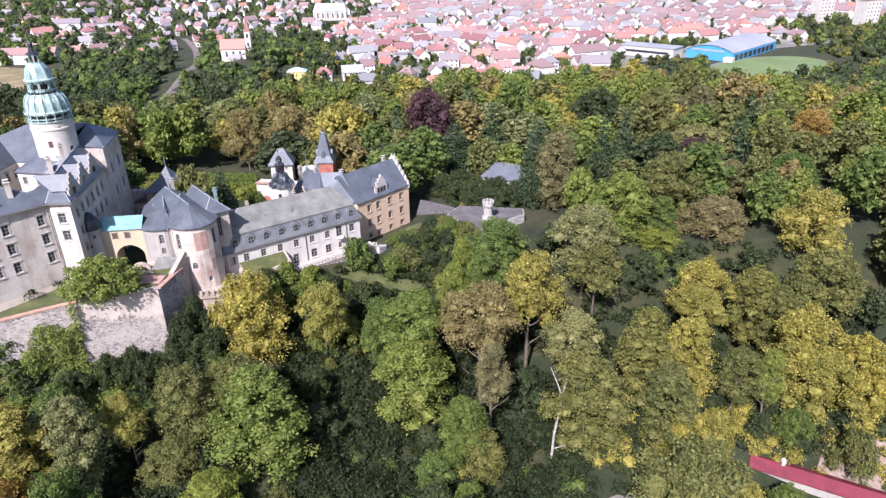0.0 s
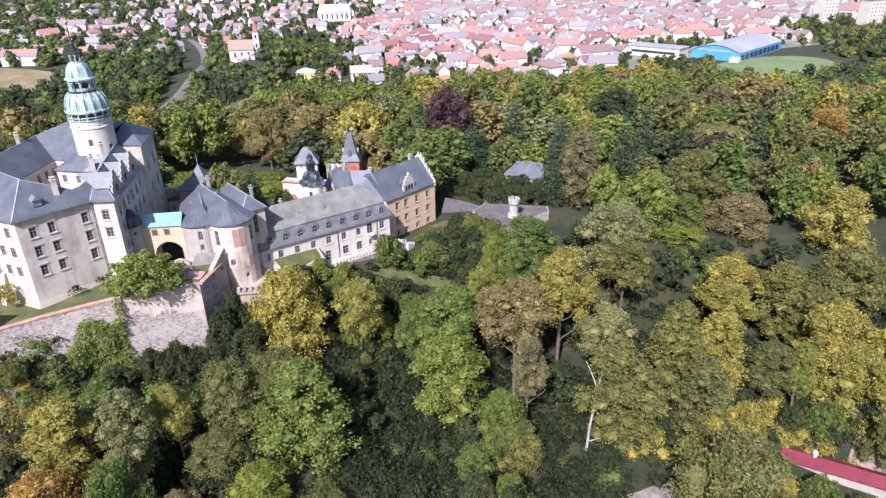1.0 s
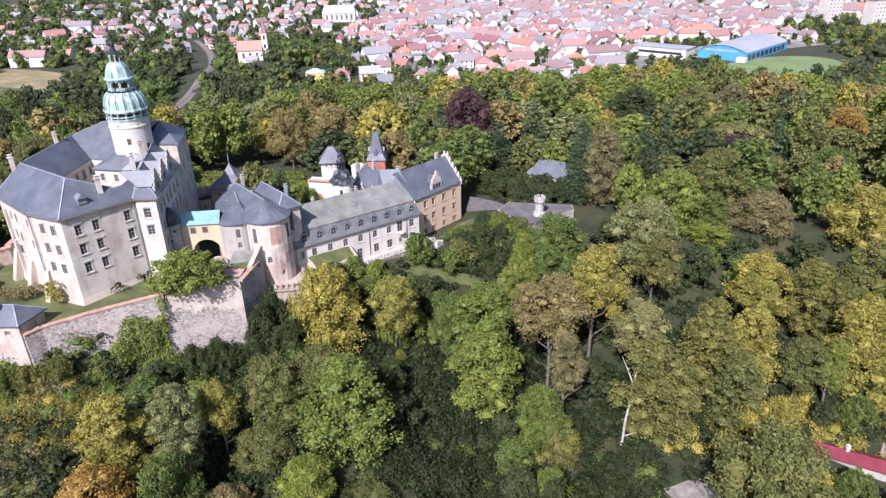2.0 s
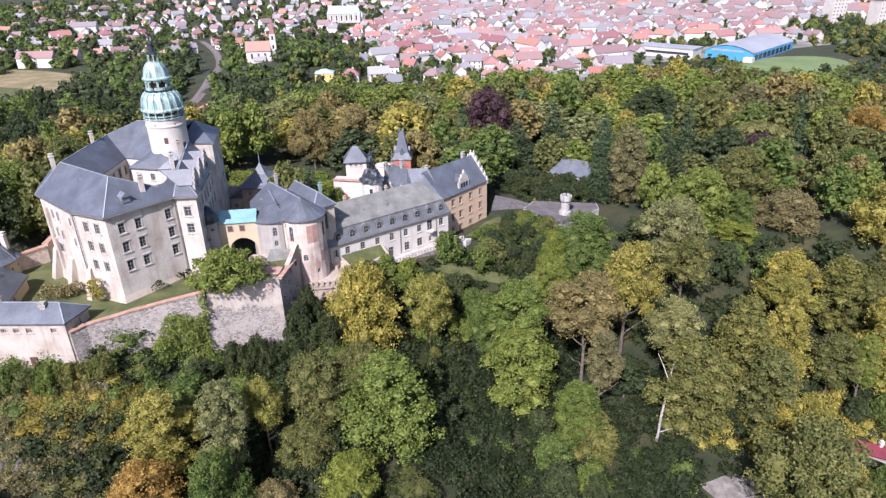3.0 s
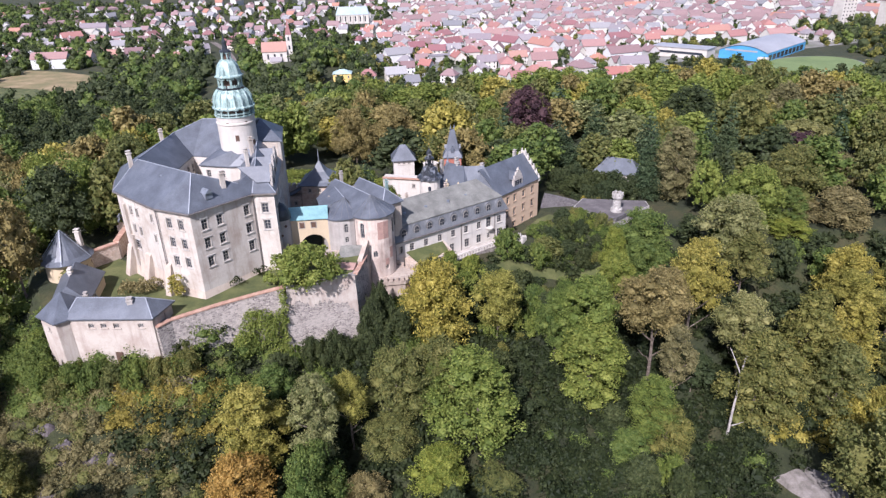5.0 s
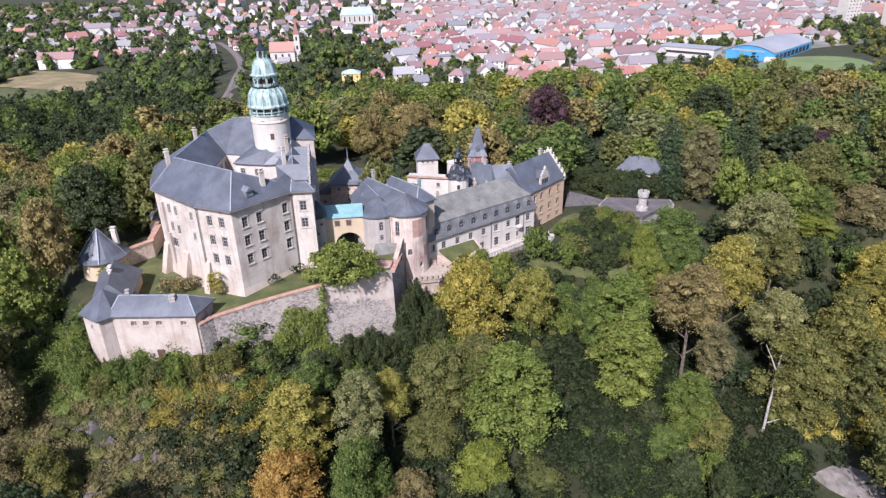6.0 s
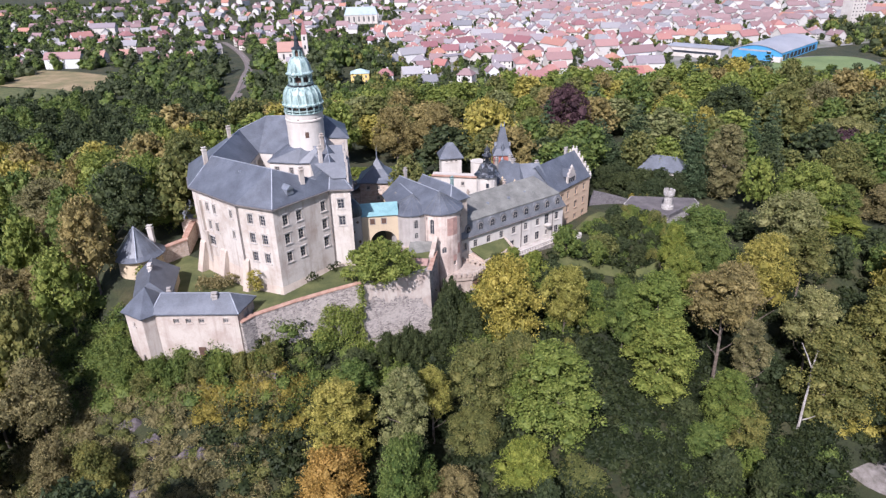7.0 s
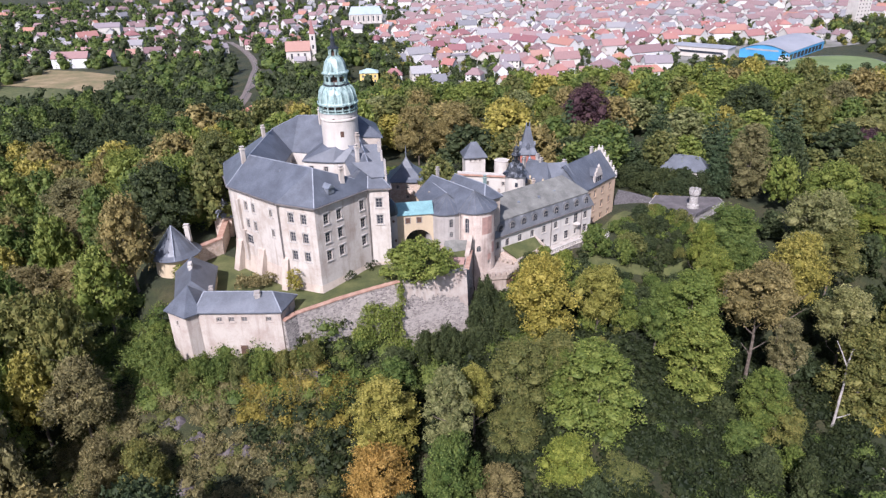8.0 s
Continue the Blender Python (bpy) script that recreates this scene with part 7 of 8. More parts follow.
def house_model(w, d, h, rise, style, seed, wins=True):
    """A house at the origin: walls with gables, roof, chimney, windows. Long side along x."""
    rng = random.Random(seed)
    ob = new("house")
    g = Geo()
    g.quad((-w, -d, -6), (w, -d, -6), (w, -d, h), (-w, -d, h))
    g.quad((w, d, -6), (-w, d, -6), (-w, d, h), (w, d, h))
    hip = 0.0 if style == "gable" else d * 0.8
    if style == "flat":
        g.quad((w, -d, -6), (w, d, -6), (w, d, h), (w, -d, h))
        g.quad((-w, d, -6), (-w, -d, -6), (-w, -d, h), (-w, d, h))
    else:
        e = h + (rise if style == "gable" else 0)
        for s in (1, -1):
            pts = [(s * w, -s * d, -6), (s * w, s * d, -6), (s * w, s * d, h)] + ([(s * w, 0, h + rise)] if style == "gable" else []) + [(s * w, -s * d, h)]
            g.quad(*pts)
    part("wall", g.out(), T_wall, ob)
    o = 0.5
    k = rise / d
    if style == "flat":
        part("roof", Geo().box(-w - 0.3, w + 0.3, -d - 0.3, d + 0.3, h, h + 0.5).out(), T_grey, ob)
    elif style == "gable":
        z0, z1 = h - o * k, h + rise + 0.02
        roof(ob, [((-w - o, -d - o, z0), (w + o, -d - o, z0), (w + o, 0, z1), (-w - o, 0, z1)), ((-w - o, 0, z1), (w + o, 0, z1), (w + o, d + o, z0), (-w - o, d + o, z0))], T_red, "roof", 0.3)
    else:
        z0, z1 = h - o * k, h + rise
        a, b, c, e = (-w - o, -d - o, z0), (w + o, -d - o, z0), (w + o, d + o, z0), (-w - o, d + o, z0)
        r0, r1 = (-w + hip, 0, z1), (w - hip, 0, z1)
        roof(ob, [(a, b, r1, r0), (b, c, r1), (c, e, r0, r1), (e, a, r0)], T_red, "roof", 0.3)
    if style != "flat":
        part("chimney", Geo().box(-0.6 + w * 0.3, 0.6 + w * 0.3, 0.6, 1.6, h + rise * 0.4, h + rise + 1.2).out(), T_wall, ob)
    if wins:
        n = max(2, round(w * 2 / 3.6))
        for i in range(n):
            x = -w + (i + 0.5) * 2 * w / n
            for z in ([1.4, 4.4] if h > 5 else [1.4]):
                part("window", Geo().box(x - 0.55, x + 0.55, -d - 0.08, -d + 0.1, z, z + 1.5).out(), M_glass, ob)
        for y in (-d * 0.45, d * 0.45):
            part("window", Geo().box(-w - 0.08, -w + 0.1, y - 0.5, y + 0.5, 1.4, 2.9).out(), M_glass, ob)
    ob["label"], ob["category"], ob["group"] = "plastered town house with a tiled roof", "house", "houses of the town"
    return ob


MODELS = [
    (house_model(5.5, 4.5, 5.6, 4.2, "gable", 1), "red"), (house_model(8, 5, 6.5, 4.6, "gable", 2), "red"), (house_model(11, 6, 8.5, 5.0, "gable", 3, False), "red"),
    (house_model(6, 5, 5.8, 4.0, "hip", 4), "red"), (house_model(10, 6.5, 8.0, 4.5, "hip", 5, False), "red"), (house_model(10, 6, 5.0, 0, "flat", 6, False), "flat"), (house_model(16, 6, 9.0, 5.0, "gable", 7, False), "red"),
]
for m_, _k in MODELS:
    m_.matrix_basis = pose(300, 900 + 30 * MODELS.index((m_, _k)), height(300, 900))
TOWN = random.Random(77)
homes = []
HOUSE_LABEL = {"red": "plastered town house with a red tiled roof", "orange": "plastered town house with a bright orange tile roof", "grey": "plastered town house with a dark grey roof", "flat": "plain flat-roofed town building with pale walls"}


far_walls, far_roofs = Geo(), {"red": Geo(), "orange": Geo(), "grey": Geo(), "flat": Geo()}
SIZES = [(5.5, 4.5, 5.6, 4.2), (8, 5, 6.5, 4.6), (11, 6, 8.5, 5.0), (6, 5, 5.8, 4.0), (10, 6.5, 8.0, 4.5), (10, 6, 5.0, 0.3), (16, 6, 9.0, 5.0)]


def far_house(k, x, y, turn, paint):
    """A distant house, joined to the others: gabled walls and a roof slab with eaves."""
    w, d, h, rise = SIZES[k]
    m = pose(x, y, height(x, y), 0, 0, turn)
    at = lambda *p: tuple(m @ Vector(p))
    far_walls.quad(at(-w, -d, -5), at(w, -d, -5), at(w, -d, h), at(-w, -d, h))
    far_walls.quad(at(w, d, -5), at(-w, d, -5), at(-w, d, h), at(w, d, h))
    for s in (1, -1):
        far_walls.quad(at(s * w, -s * d, -5), at(s * w, s * d, -5), at(s * w, s * d, h), at(s * w, 0, h + rise), at(s * w, -s * d, h))
    g = far_roofs[paint or "red"]
    for s in (1, -1):
        lo, top = h - 0.5 * rise / d, h + rise
        ring = lambda u, t: [at(u, s * (d + 0.5), lo + t), at(u, 0, top + t)]
        a, b = ring(-w - 0.5, 0.05), ring(w + 0.5, 0.05)
        c, e = ring(-w - 0.5, 0.4), ring(w + 0.5, 0.4)
        g.loft([[a[0], b[0], b[1], a[1]], [c[0], e[0], e[1], c[1]]])


def house(k, x, y, turn, paint=None, label=""):
    m, kind = MODELS[k]
    if len(homes) >= 290:
        homes.append((x, y, [7, 9, 12, 8, 11, 11, 17][k]))
        far_house(k, x, y, turn, paint or ("grey" if kind == "flat" else "red"))
        return None
    ob = copy_thing(m, pose(x, y, height(x, y), 0, 0, turn))
    paint = paint or kind
    for c in ob.children:
        if c.name.startswith("roof") and paint in ("orange", "grey"):
            c.material_slots[0].link = "OBJECT"
            c.material_slots[0].material = {"orange": T_orange, "grey": T_grey}[paint]
    ob["label"] = label or HOUSE_LABEL[paint]
    homes.append((x, y, [7, 9, 12, 8, 11, 11, 17][k]))
    return ob


def paint_of():
    return TOWN.choices([None, "orange", "grey"], (6.5, 0.9, 2.6))[0]


# the near edge of the town, house by house
for k, x, y, turn, paint in ((3, 211, 351, 10, None), (0, 224, 346, 25, None), (0, 62, 372, 30, "orange"), (1, 92, 385, 20, None), (1, 130, 380, -15, "grey"), (2, 118, 455, 12, None), (0, 150, 372, 40, "grey"), (1, 165, 395, 10, None), (3, 40, 405, -20, None), (0, 5, 440, 10, None), (0, 20, 452, -30, None), (1, -2, 405, 15, "grey"), (3, -22, 395, 5, "flat"), (0, 12, 380, 20, "grey"), (1, -25, 455, 8, "grey"), (3, 178, 405, 15, "orange")):
    house(k, x, y, turn, None if paint == "flat" else paint)
for k, x, y, turn, paint in ((1, -345, 556, -10, None), (6, -330, 505, 5, None), (1, -272, 548, 20, None), (0, -272, 604, 12, "grey"), (0, -216, 523, 8, "orange"), (0, -255, 528, 8, "grey"), (1, -315, 606, 0, "grey"), (0, -372, 540, 15, "grey"), (1, -300, 640, 10, None), (0, -230, 560, -20, "grey"), (1, -390, 600, 10, "grey"), (3, -360, 660, 15, None), (0, -190, 600, 0, None), (6, -420, 760, 8, "grey")):
    house(k, x, y, turn, paint)
HOUSE_R = [7, 9, 12, 8, 11, 11, 17]
NO_HOUSE = [(-215, -20, 330, 570), (225, 440, 360, 575), (430, 640, 500, 690), (-145, -45, 770, 880), (-345, -120, 290, 490)]
cells = {(i, j): [] for i in range(-40, 45) for j in range(8, 42)}
for x, y, c in homes:
    cells[int(x // 30), int(y // 30)].append((x, y, c))
tries, spare = 0, []
while len(spare) < 1150 and tries < 30000:
    tries += 1
    y = 400 + 720 * TOWN.random()
    x = 50 + TOWN.uniform(-1, 1) * (0.74 * (y + 105) + 30)
    core = x > -40 and not (x > 420 and y < 720)
    if y < 470 and (x > 190 or x < 60):
        continue
    if in_any(x, y, NO_HOUSE) or (not core and TOWN.random() < 0.78):
        continue
    dense = (0.84 if y > 520 else 1.0) if core else 1.2
    k = TOWN.choices(range(7), (4, 4, 2.6, 3, 2, 1, 1.2) if core else (6, 3, 0.5, 4, 0.5, 0.7, 0.2))[0]
    rad = HOUSE_R[k]
    ci, cj = int(x // 30), int(y // 30)
    if any((x - a) ** 2 + (y - b) ** 2 < (dense * (rad + c)) ** 2 for i in (-1, 0, 1) for j in (-1, 0, 1) for a, b, c in cells[ci + i, cj + j]):
        continue
    cells[ci, cj].append((x, y, rad))
    turn = 18 + TOWN.choice([0, 90]) + TOWN.gauss(0, 14) if core else TOWN.uniform(0, 180)
    spare.append((k, x, y, turn, paint_of() if MODELS[k][1] == "red" else None))
for q in sorted(spare, key=lambda q: q[2] + 0.2 * abs(q[1])):
    house(*q)
tagged(part("far_houses", far_walls.out(), T_wall), "walls of the distant town houses", "houses", kind="stuff")
for k_, m_ in (("red", T_red), ("orange", T_orange), ("grey", T_grey)):
    if far_roofs[k_].v:
        tagged(part("far_roofs", far_roofs[k_].out(), m_), "tiled roofs of the distant town houses", "roofs", kind="stuff")

# small church with a red spire
ch = thing("small_church", "small white church with an orange roof and red-tipped spire", "church")
CR = [(-13, -5), (9, -5), (9, 5), (-13, 5)]
walls(ch, CR, -4, 8, {0: grid([5, 11, 17], [4.5], 1.8, 3.6)}, M_white, "nave_wall", {0: "plain"})
roof(ch, [((-13.5, -5.6, 7.8), (9.2, -5.6, 7.8), (9.2, 0, 14), (-13.5, 0, 14)), ((-13.5, 0, 14), (9.2, 0, 14), (9.2, 5.6, 7.8), (-13.5, 5.6, 7.8))], T_orange, "roof", 0.3)
part("tower_shaft", Geo().prism([(9.2, -2.6), (14.2, -2.6), (14.2, 2.6), (9.2, 2.6)], -4, 19).out(), M_white, ch)
part("spire", Geo().lathe([(3.9, 19), (3.6, 19.4), (0.05, 30.0)], 11.7, 0, 4, math.pi / 4).out(), T_red, ch)
for z in (15.0, 9.0):
    part("belfry_window", Geo().box(10.9, 12.5, -2.75, -2.5, z, z + 2.6).out(), M_glass, ch)
part("porch", Geo().prism([(-6, -9), (4, -9), (4, -5), (-6, -5)], -4, 1.5).out(), M_white, ch)
roof(ch, [((-6.5, -9.5, 1.5), (4.5, -9.5, 1.5), (4.5, -4.9, 4.2), (-6.5, -4.9, 4.2))], T_grey, "porch_roof", 0.25)
ch.matrix_basis = pose(-103, 446, height(-103, 446), 0, 0, 8) @ Matrix.Diagonal((0.9, 1.0, 1.15, 1))
# big town church
bc = thing("town_church", "large white church with a grey-green roof and tall arched windows", "church")
walls(bc, [(-30, -9), (30, -9), (30, 9), (-30, 9)], -4, 14, {0: grid([8, 17, 26, 35, 44, 53], [7.5], 2.6, 8)}, M_white, "wall", {0: "arch"})
roof(bc, [((-30.5, -9.8, 13.6), (30.5, -9.8, 13.6), (26, 0, 25), (-26, 0, 25)), ((30.5, -9.8, 13.6), (30.5, 9.8, 13.6), (26, 0, 25)), ((30.5, 9.8, 13.6), (-30.5, 9.8, 13.6), (-26, 0, 25), (26, 0, 25)), ((-30.5, 9.8, 13.6), (-30.5, -9.8, 13.6), (-26, 0, 25))], surface("church_roof", (0.30, 0.36, 0.38), (0.24, 0.3, 0.31), None, 0.1, 1, 0.6, 0.2), "roof", 0.4)
for i in range(7):
    x = -29 + i * 9.6
    part("buttress", Geo().box(x - 0.8, x + 0.8, -11.2, -9, -4, 14).out(), M_white, bc)
bc.matrix_basis = pose(-96, 833, height(-96, 833), 0, 0, 4) @ Matrix.Diagonal((0.75, 0.8, 0.85, 1))
# yellow town villa and its neighbour
yv = thing("yellow_villa", "square yellow villa with a pale green metal roof", "house")
walls(yv, [(-9, -7), (9, -7), (9, 7), (-9, 7)], -5, 9.5, {0: grid([3, 9, 15], [2.2, 6.6], 1.5, 2.2), 3: grid([3.5, 10.5], [2.2, 6.6], 1.5, 2.2)}, surface("yellow_paint", (0.66, 0.48, 0.16), (0.55, 0.4, 0.13), None, 0.3, 3, 0.9, 0.2), "wall", {0: "plain", 3: "plain"})
roof(yv, [((-9.6, -7.6, 9.4), (9.6, -7.6, 9.4), (2, 0, 12.6), (-2, 0, 12.6)), ((9.6, -7.6, 9.4), (9.6, 7.6, 9.4), (2, 0, 12.6)), ((9.6, 7.6, 9.4), (-9.6, 7.6, 9.4), (-2, 0, 12.6), (2, 0, 12.6)), ((-9.6, 7.6, 9.4), (-9.6, -7.6, 9.4), (-2, 0, 12.6))], surface("pale_green_roof", (0.36, 0.46, 0.44), (0.3, 0.4, 0.38), None, 0.2, 2, 0.6, 0.1), "roof", 0.25)
yv.matrix_basis = pose(-40, 386, height(-40, 386), 0, 0, 6) @ Matrix.Diagonal((0.75, 0.75, 0.8, 1))
homes.append((-40, 386, 14))
house(0, -59, 390, 95, None, "reddish brick town house beside the yellow villa")
# sports hall, its white annex, playing field
hall = thing("sports_hall", "sports hall with blue walls and an arched pale grey roof", "sports hall")
n = 14
HW, HL = 21, 46
arc = [(-HW + 2 * HW * i / n, 7.0 + 5.2 * (1 - (2 * i / n - 1) ** 2)) for i in range(n + 1)]
part("wall", Geo().loft([[(x, -HL, -6) for x, z in arc[:1]] + [(x, -HL, z) for x, z in arc] + [(arc[-1][0], -HL, -6)], [(x, HL, -6) for x, z in arc[:1]] + [(x, HL, z) for x, z in arc] + [(arc[-1][0], HL, -6)]]).out(), T_blue, hall)
roof(hall, [((a[0], -HL - 0.8, a[1] + 0.2), (b[0], -HL - 0.8, b[1] + 0.2), (b[0], HL + 0.8, b[1] + 0.2), (a[0], HL + 0.8, a[1] + 0.2)) for a, b in zip(arc, arc[1:])], T_metal, "roof", 0.4)
part("window_band", Geo().box(-16, 12, -HL - 0.15, -HL + 0.1, 7.2, 8.6).out(), T_metal, hall)
part("porch", Geo().box(HW - 6, HW + 1.5, -HL - 6, -HL - 0.1, -5, 4.2).out(), M_white, hall)
for i in range(9):
    y = -HL + 6 + i * 9.5
    part("window", Geo().box(HW - 0.1, HW + 0.12, y - 3.6, y + 3.6, 1.0, 5.5).out(), M_glass, hall)
hall.matrix_basis = pose(327, 513, height(327, 513), 0, 0, -44)
anx = thing("hall_annex", "long white flat-roofed annex with a window band", "hall")
part("wall", Geo().box(-25, 25, -10, 10, -5, 8.5).out(), M_white, anx)
part("roof", Geo().box(-25.6, 25.6, -10.6, 10.6, 8.5, 9.2).out(), T_metal, anx)
part("window_band", Geo().box(-22, 21, -10.15, -9.9, 3.6, 5.6).out(), M_glass, anx)
anx.matrix_basis = pose(252, 506, height(252, 506), 0, 0, -40)


def oval(cx, cy, a, b, turn, n=40):
    c, s = math.cos(radians(turn)), math.sin(radians(turn))
    return [(cx + a * math.cos(2 * math.pi * i / n) * c - b * math.sin(2 * math.pi * i / n) * s, cy + a * math.cos(2 * math.pi * i / n) * s + b * math.sin(2 * math.pi * i / n) * c) for i in range(n)]


drape("running_track", oval(318, 423, 88, 44, 45), M_asphalt, "grey running track round the playing field", "track", 0.25, 24)
drape("playing_field", oval(320, 424, 84, 40, 45), M_field, "bright green playing field", "field", 0.5, 24)
drape("side_meadow", oval(258, 188, 54, 36, 20), M_field, "bright grass clearing at the wood's edge", "meadow", 0.4, 9)
drape("dry_meadow", [(-345, 490), (-309, 480), (-238, 442), (-215, 395), (-228, 372), (-282, 401), (-345, 420)], M_meadow, "dry brownish meadow beside the wood", "meadow", 0.4, 24)
drape("green_meadow", [(-345, 415), (-270, 398), (-222, 318), (-260, 300), (-345, 330)], M_grass, "green meadow below the dry field", "meadow", 0.4, 24)
drape("tennis_court", [(-118, 311), (-103, 301), (-97, 328), (-112, 340)], surface("clay", (0.46, 0.2, 0.12), (0.4, 0.17, 0.1), None, 0.2, 2, 0.95, 0.1), "reddish clay court among trees", "court", 0.5, 8)
drape("town_paving", [(-20, 440), (60, 365), (190, 372), (230, 470), (520, 600), (620, 1000), (300, 1250), (-100, 1100), (-60, 700), (-10, 560)], surface("town_ground", (0.20, 0.19, 0.165), (0.09, 0.11, 0.05), (0.30, 0.285, 0.26), 0.03, 0.4, 0.95, 0.1), "pale paved streets and yards of the town", "street", 0.2, 40, "structure")
drape("road", [(112, 338), (120, 336), (160, 420), (150, 470), (143, 470), (150, 422)], M_asphalt, "grey asphalt street", "road", 0.4, 24)
# apartment blocks
for x, y, t in ((492, 690, 20), (512, 636, 20), (585, 690, 15)):
    ap = thing("apartment_block", "tall pale apartment block with red roof edge", "apartment block", x, y, height(x, y), "apartment blocks")
    part("wall", Geo().box(-10, 10, -7, 7, -4, 33).out(), M_white, ap)
    part("roof", Geo().box(-10.5, 10.5, -7.5, 7.5, 33, 34.5).out(), T_red, ap)
    for i in range(4):
        for j in range(8):
            part("window", Geo().box(-7.5 + i * 5 - 0.7, -7.5 + i * 5 + 0.7, -7.1, -6.9, 2 + j * 3.8, 3.4 + j * 3.8).out(), M_glass, ap)
    ap.matrix_basis = pose(x, y, height(x, y), 0, 0, t)
# railway curve
rail_pts = [(-121 - 12 * k - 100 * k * k, 300 + 360 * k) for k in [i / 36 for i in range(37)]]
M_ballast = surface("ballast", (0.17, 0.14, 0.12), (0.12, 0.10, 0.09), None, 0.3, 2, 0.95, 0.3)
for name, w0, w1, m, lab, lift in (("railway_bed", -3.6, 3.6, M_ballast, "gravel railway bed in a long curve", 0.5), ("rail", -0.9, -0.6, M_pipe, "steel railway rail", 0.8), ("rail", 0.6, 0.9, M_pipe, "steel railway rail", 0.8)):
    g = Geo()
    for (x0, y0), (x1, y1) in zip(rail_pts, rail_pts[1:]):
        g.quad((x0 + w0, y0, height(x0, y0) + lift), (x0 + w1, y0, height(x0, y0) + lift), (x1 + w1, y1, height(x1, y1) + lift), (x1 + w0, y1, height(x1, y1) + lift))
    tagged(part(name, g.out(), m), lab, "railway", kind="structure")

# woods round the town
spots = {"green": [], "olive": [], "dark": []}
tries = 0
while sum(map(len, spots.values())) < 6200 and tries < 60000:
    tries += 1
    y = 195 + 905 * FAR.random() ** 1.15
    x = 50 + FAR.uniform(-1, 1) * (0.74 * (y + 105) + 60)
    if in_any(x, y, [(285, 405, 395, 540), (225, 290, 470, 530), (-340, -240, 385, 490), (-330, -230, 330, 400), (-124, -92, 262, 345)]) or y < 345 and abs(x - 30 + 0.326 * (y + 105)) < 11:
        continue
    wood = (y < 340 + 0.05 * abs(x)) or (x < -60 and y < 640) or (x > 430 and y < 700) or (-170 < x < -20 and y < 560) or (x > 330 and y < 420) or (x < -420)
    if x < -140 and y < 620 and x > -420 and FAR.random() < 0.2:
        continue
    if not wood and FAR.random() > (0.85 if x > -60 else 0.9):
        continue
    if any((x - a) ** 2 + (y - b) ** 2 < (0.62 * c) ** 2 for a, b, c in homes):
        continue
    if (-124 < x < -82 and 385 < y < 460) or (x + 96) ** 2 + (y - 815) ** 2 < 36 ** 2 or (x + 40) ** 2 + (y - 372) ** 2 < 17 ** 2:
        continue
    if any((x - a) ** 2 + (y - b) ** 2 < 9 ** 2 or (abs(x - a) < 8 and 0 < b - y < 42) for a, b in rail_pts):
        continue
    spots[FAR.choice(["dark", "green", "dark", "green"] if x < -60 else ["green", "olive", "dark", "dark"])].append((x, y, FAR.uniform(4.0, 8.0) if wood else FAR.uniform(1.8, 4.0)))
for k, lv in (("green", L_green), ("olive", L_olive), ("dark", L_deep)):
    far_wood("far_trees", {"green": "far green trees between the houses", "olive": "far olive-green trees round the town", "dark": "far dark trees and woods"}[k], spots[k], lv, len(k), 66)
box = thing("blue_container", "blue site container at the park's edge", "container")
part("body", Geo().box(-6, 6, -1.4, 1.4, 0, 2.8).out(), T_blue, box)
part("lid", Geo().box(-6.1, 6.1, -1.5, 1.5, 2.8, 2.95).out(), T_metal, box)
box.matrix_basis = pose(70, 256, height(70, 256), 0, 0, 10)


# ---- rocks, shed and small things ----


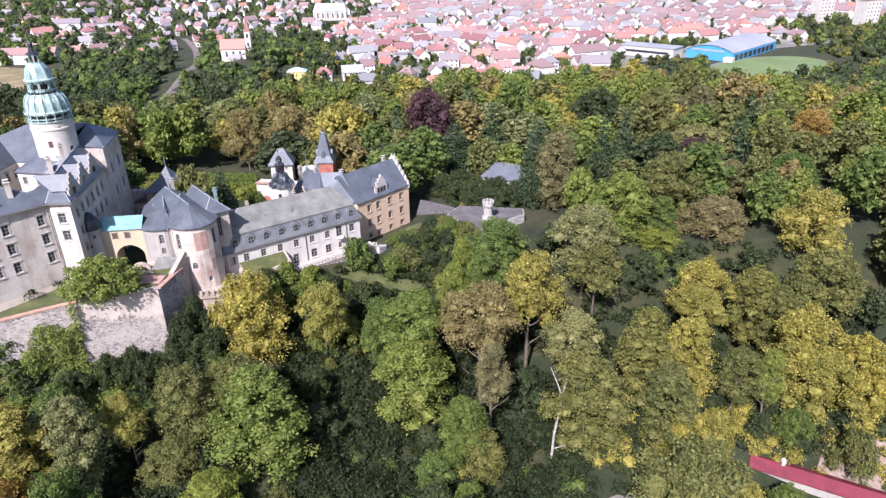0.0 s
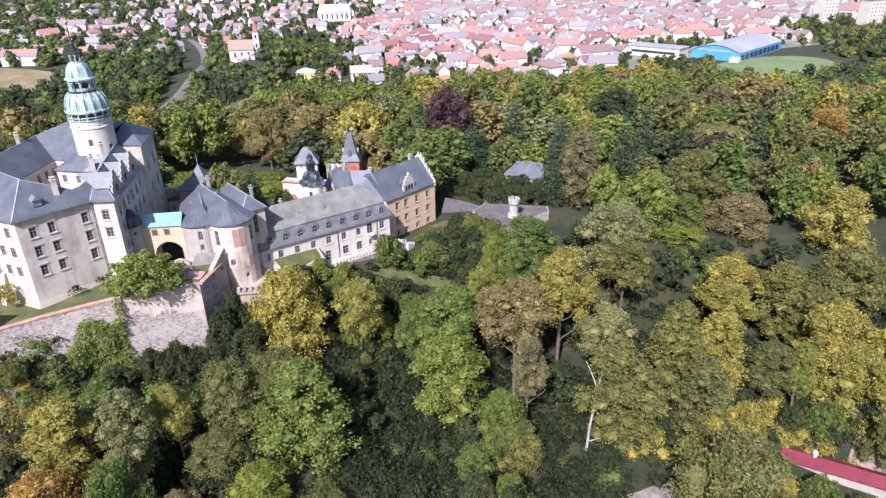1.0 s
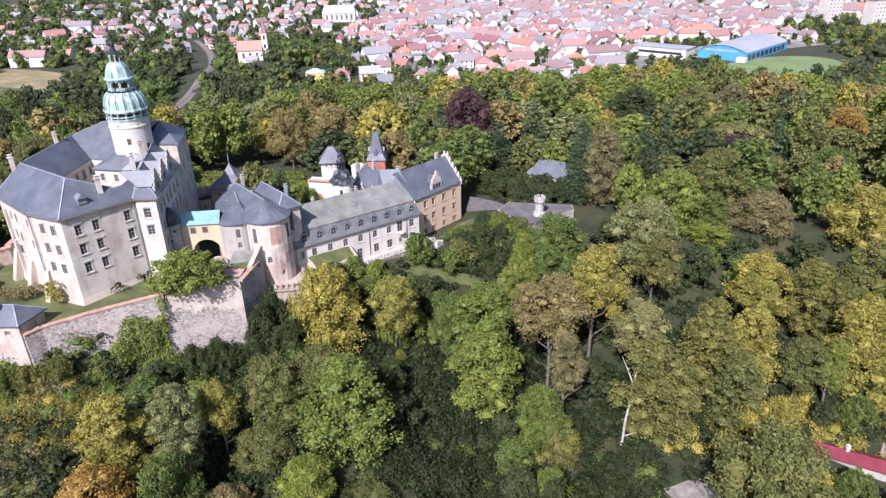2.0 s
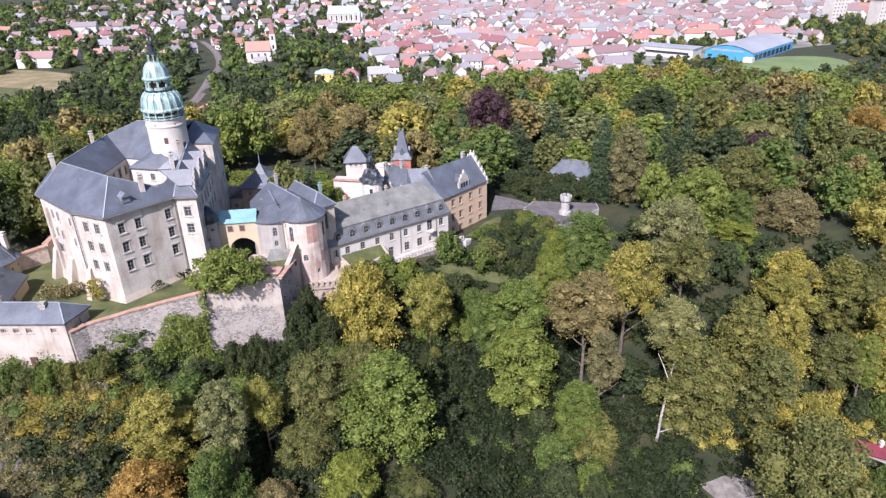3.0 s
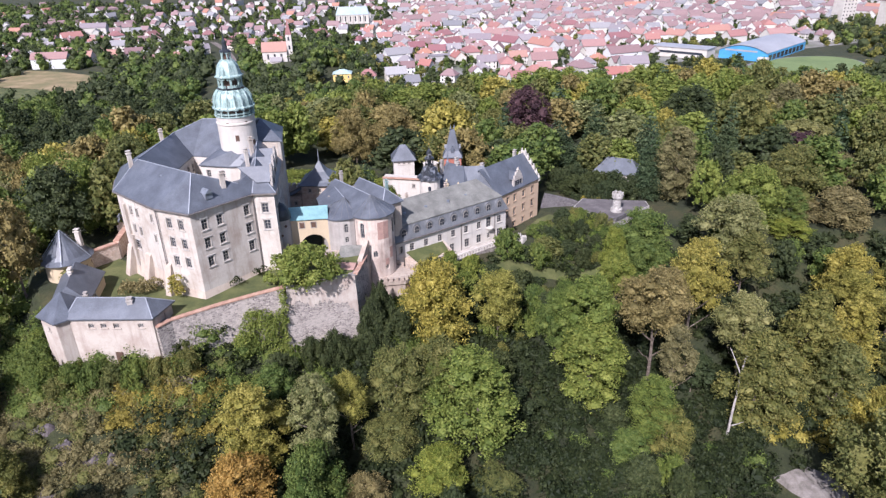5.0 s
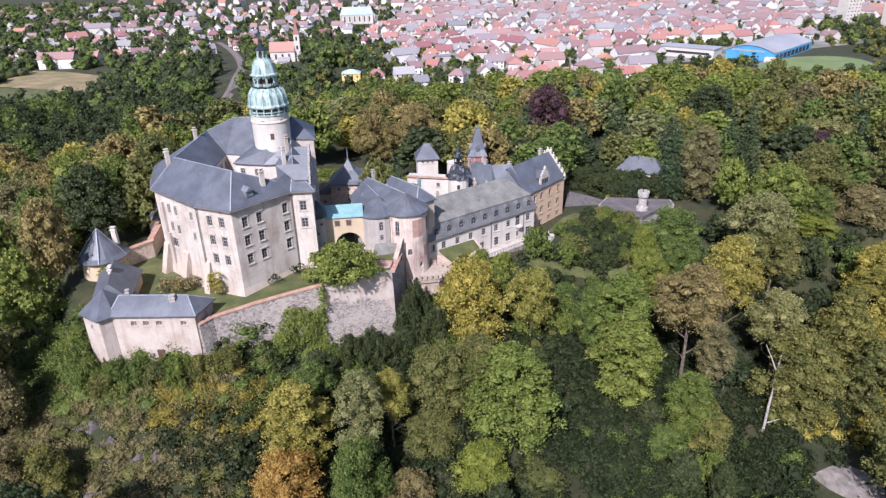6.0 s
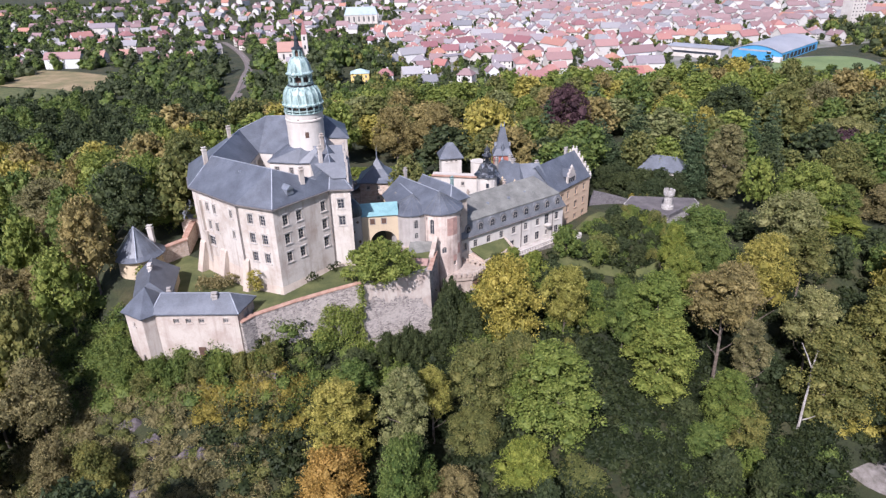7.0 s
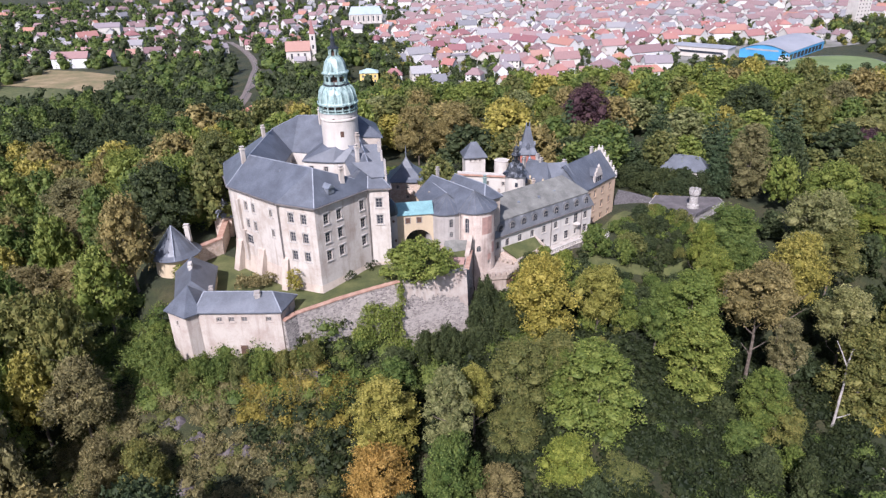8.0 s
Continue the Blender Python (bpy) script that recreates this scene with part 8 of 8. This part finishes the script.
def outcrop(cx, cy, sx, sy, seed):
    """A craggy face of rock standing out of the slope."""
    g = Geo()
    nx, ny = int(sx / 0.45), int(sy / 0.45)
    for j in range(ny + 1):
        for i in range(nx + 1):
            u, v = i / nx * 2 - 1, j / ny * 2 - 1
            x, y = cx + u * sx / 2, cy + v * sy / 2
            edge = max(0.0, 1 - (u * u + v * v) ** 1.5)
            cell = noise.cell(Vector((x * 0.8, y * 0.8, seed)))
            k = abs(noise.noise((x * 0.35, y * 0.35, seed))) * 2.2 + 0.7 * abs(noise.noise((x * 1.1, y * 1.1, seed + 5))) + 0.35 * cell
            g.v.append((x + 0.25 * noise.noise((x, y, 9.0 + seed)), y + 0.25 * noise.noise((y, x, 4.0)), height(x, y) - 0.9 + edge * (0.8 + k * 1.2)))
    for j in range(ny):
        for i in range(nx):
            a = j * (nx + 1) + i
            g.f.append((a, a + 1, a + nx + 2, a + nx + 1))
    return tagged(part("rock_outcrop", g.out(), M_rock), "craggy brown-grey basalt outcrop among scrub", "rock", "rocks of the castle hill")


for k, (x, y, sx, sy) in enumerate(((-18.5, -25.5, 9, 6), (-9, -20.5, 8, 4.5), (-25, -22, 6, 4), (-2, -14.5, 7, 3.5), (-30, -27, 5, 4), (-13, -26, 7, 4), (-6, -25.5, 6, 4), (3, -16.5, 5, 3), (-21, -31, 6, 3.5))):
    outcrop(x, y, sx, sy, 2.3 * k + 1)
shed = thing("red_roof_shed", "long low shed with a dark red sheet roof", "shed")
a, b = Vector((134.5, -5.0)), Vector((160, -18))
d_, o_, n_ = along(a, b)
sf = lambda u, k, z: (*(a + d_ * u - o_ * k), z)
zb = -27.5
g = Geo()
g.loft([[sf(0, 0, zb - 4), sf(n_, 0, zb - 4), sf(n_, 3.4, zb - 4), sf(0, 3.4, zb - 4)], [sf(0, 0, zb), sf(n_, 0, zb), sf(n_, 3.4, zb), sf(0, 3.4, zb)]])
part("wall", g.out(), M_grey, shed)
roof(shed, [(sf(-0.5, -0.6, zb), sf(n_, -0.6, zb), sf(n_, 1.7, zb + 1.1), sf(-0.5, 1.7, zb + 1.1)), (sf(-0.5, 1.7, zb + 1.1), sf(n_, 1.7, zb + 1.1), sf(n_, 4.0, zb), sf(-0.5, 4.0, zb))], surface("red_sheet", (0.17, 0.022, 0.035), (0.11, 0.016, 0.025), None, 0.5, 3, 0.5, 0.2), "roof", 0.15, "dark red sheet roof")
chimney(shed, *(a + d_ * 5 - o_ * 1.7), zb + 0.8, zb + 1.8, 0.6, 0.6)
drape("gravel_yard", [(103, -13), (111, -10), (117, -13), (115, -19), (108, -18)], M_gravel, "pale stony yard and path at the foot of the slope", "path", 0.12, 2.5)
drape("debris_slope", [(146, -6), (158, -11), (166, -6), (164, 2), (152, 2)], surface("pinkish_debris", (0.26, 0.19, 0.15), (0.17, 0.12, 0.09), (0.36, 0.28, 0.24), 0.6, 5, 0.95, 0.6), "bare pinkish earth and rubble on the bank behind the shed", "earth", 0.15, 2.5)
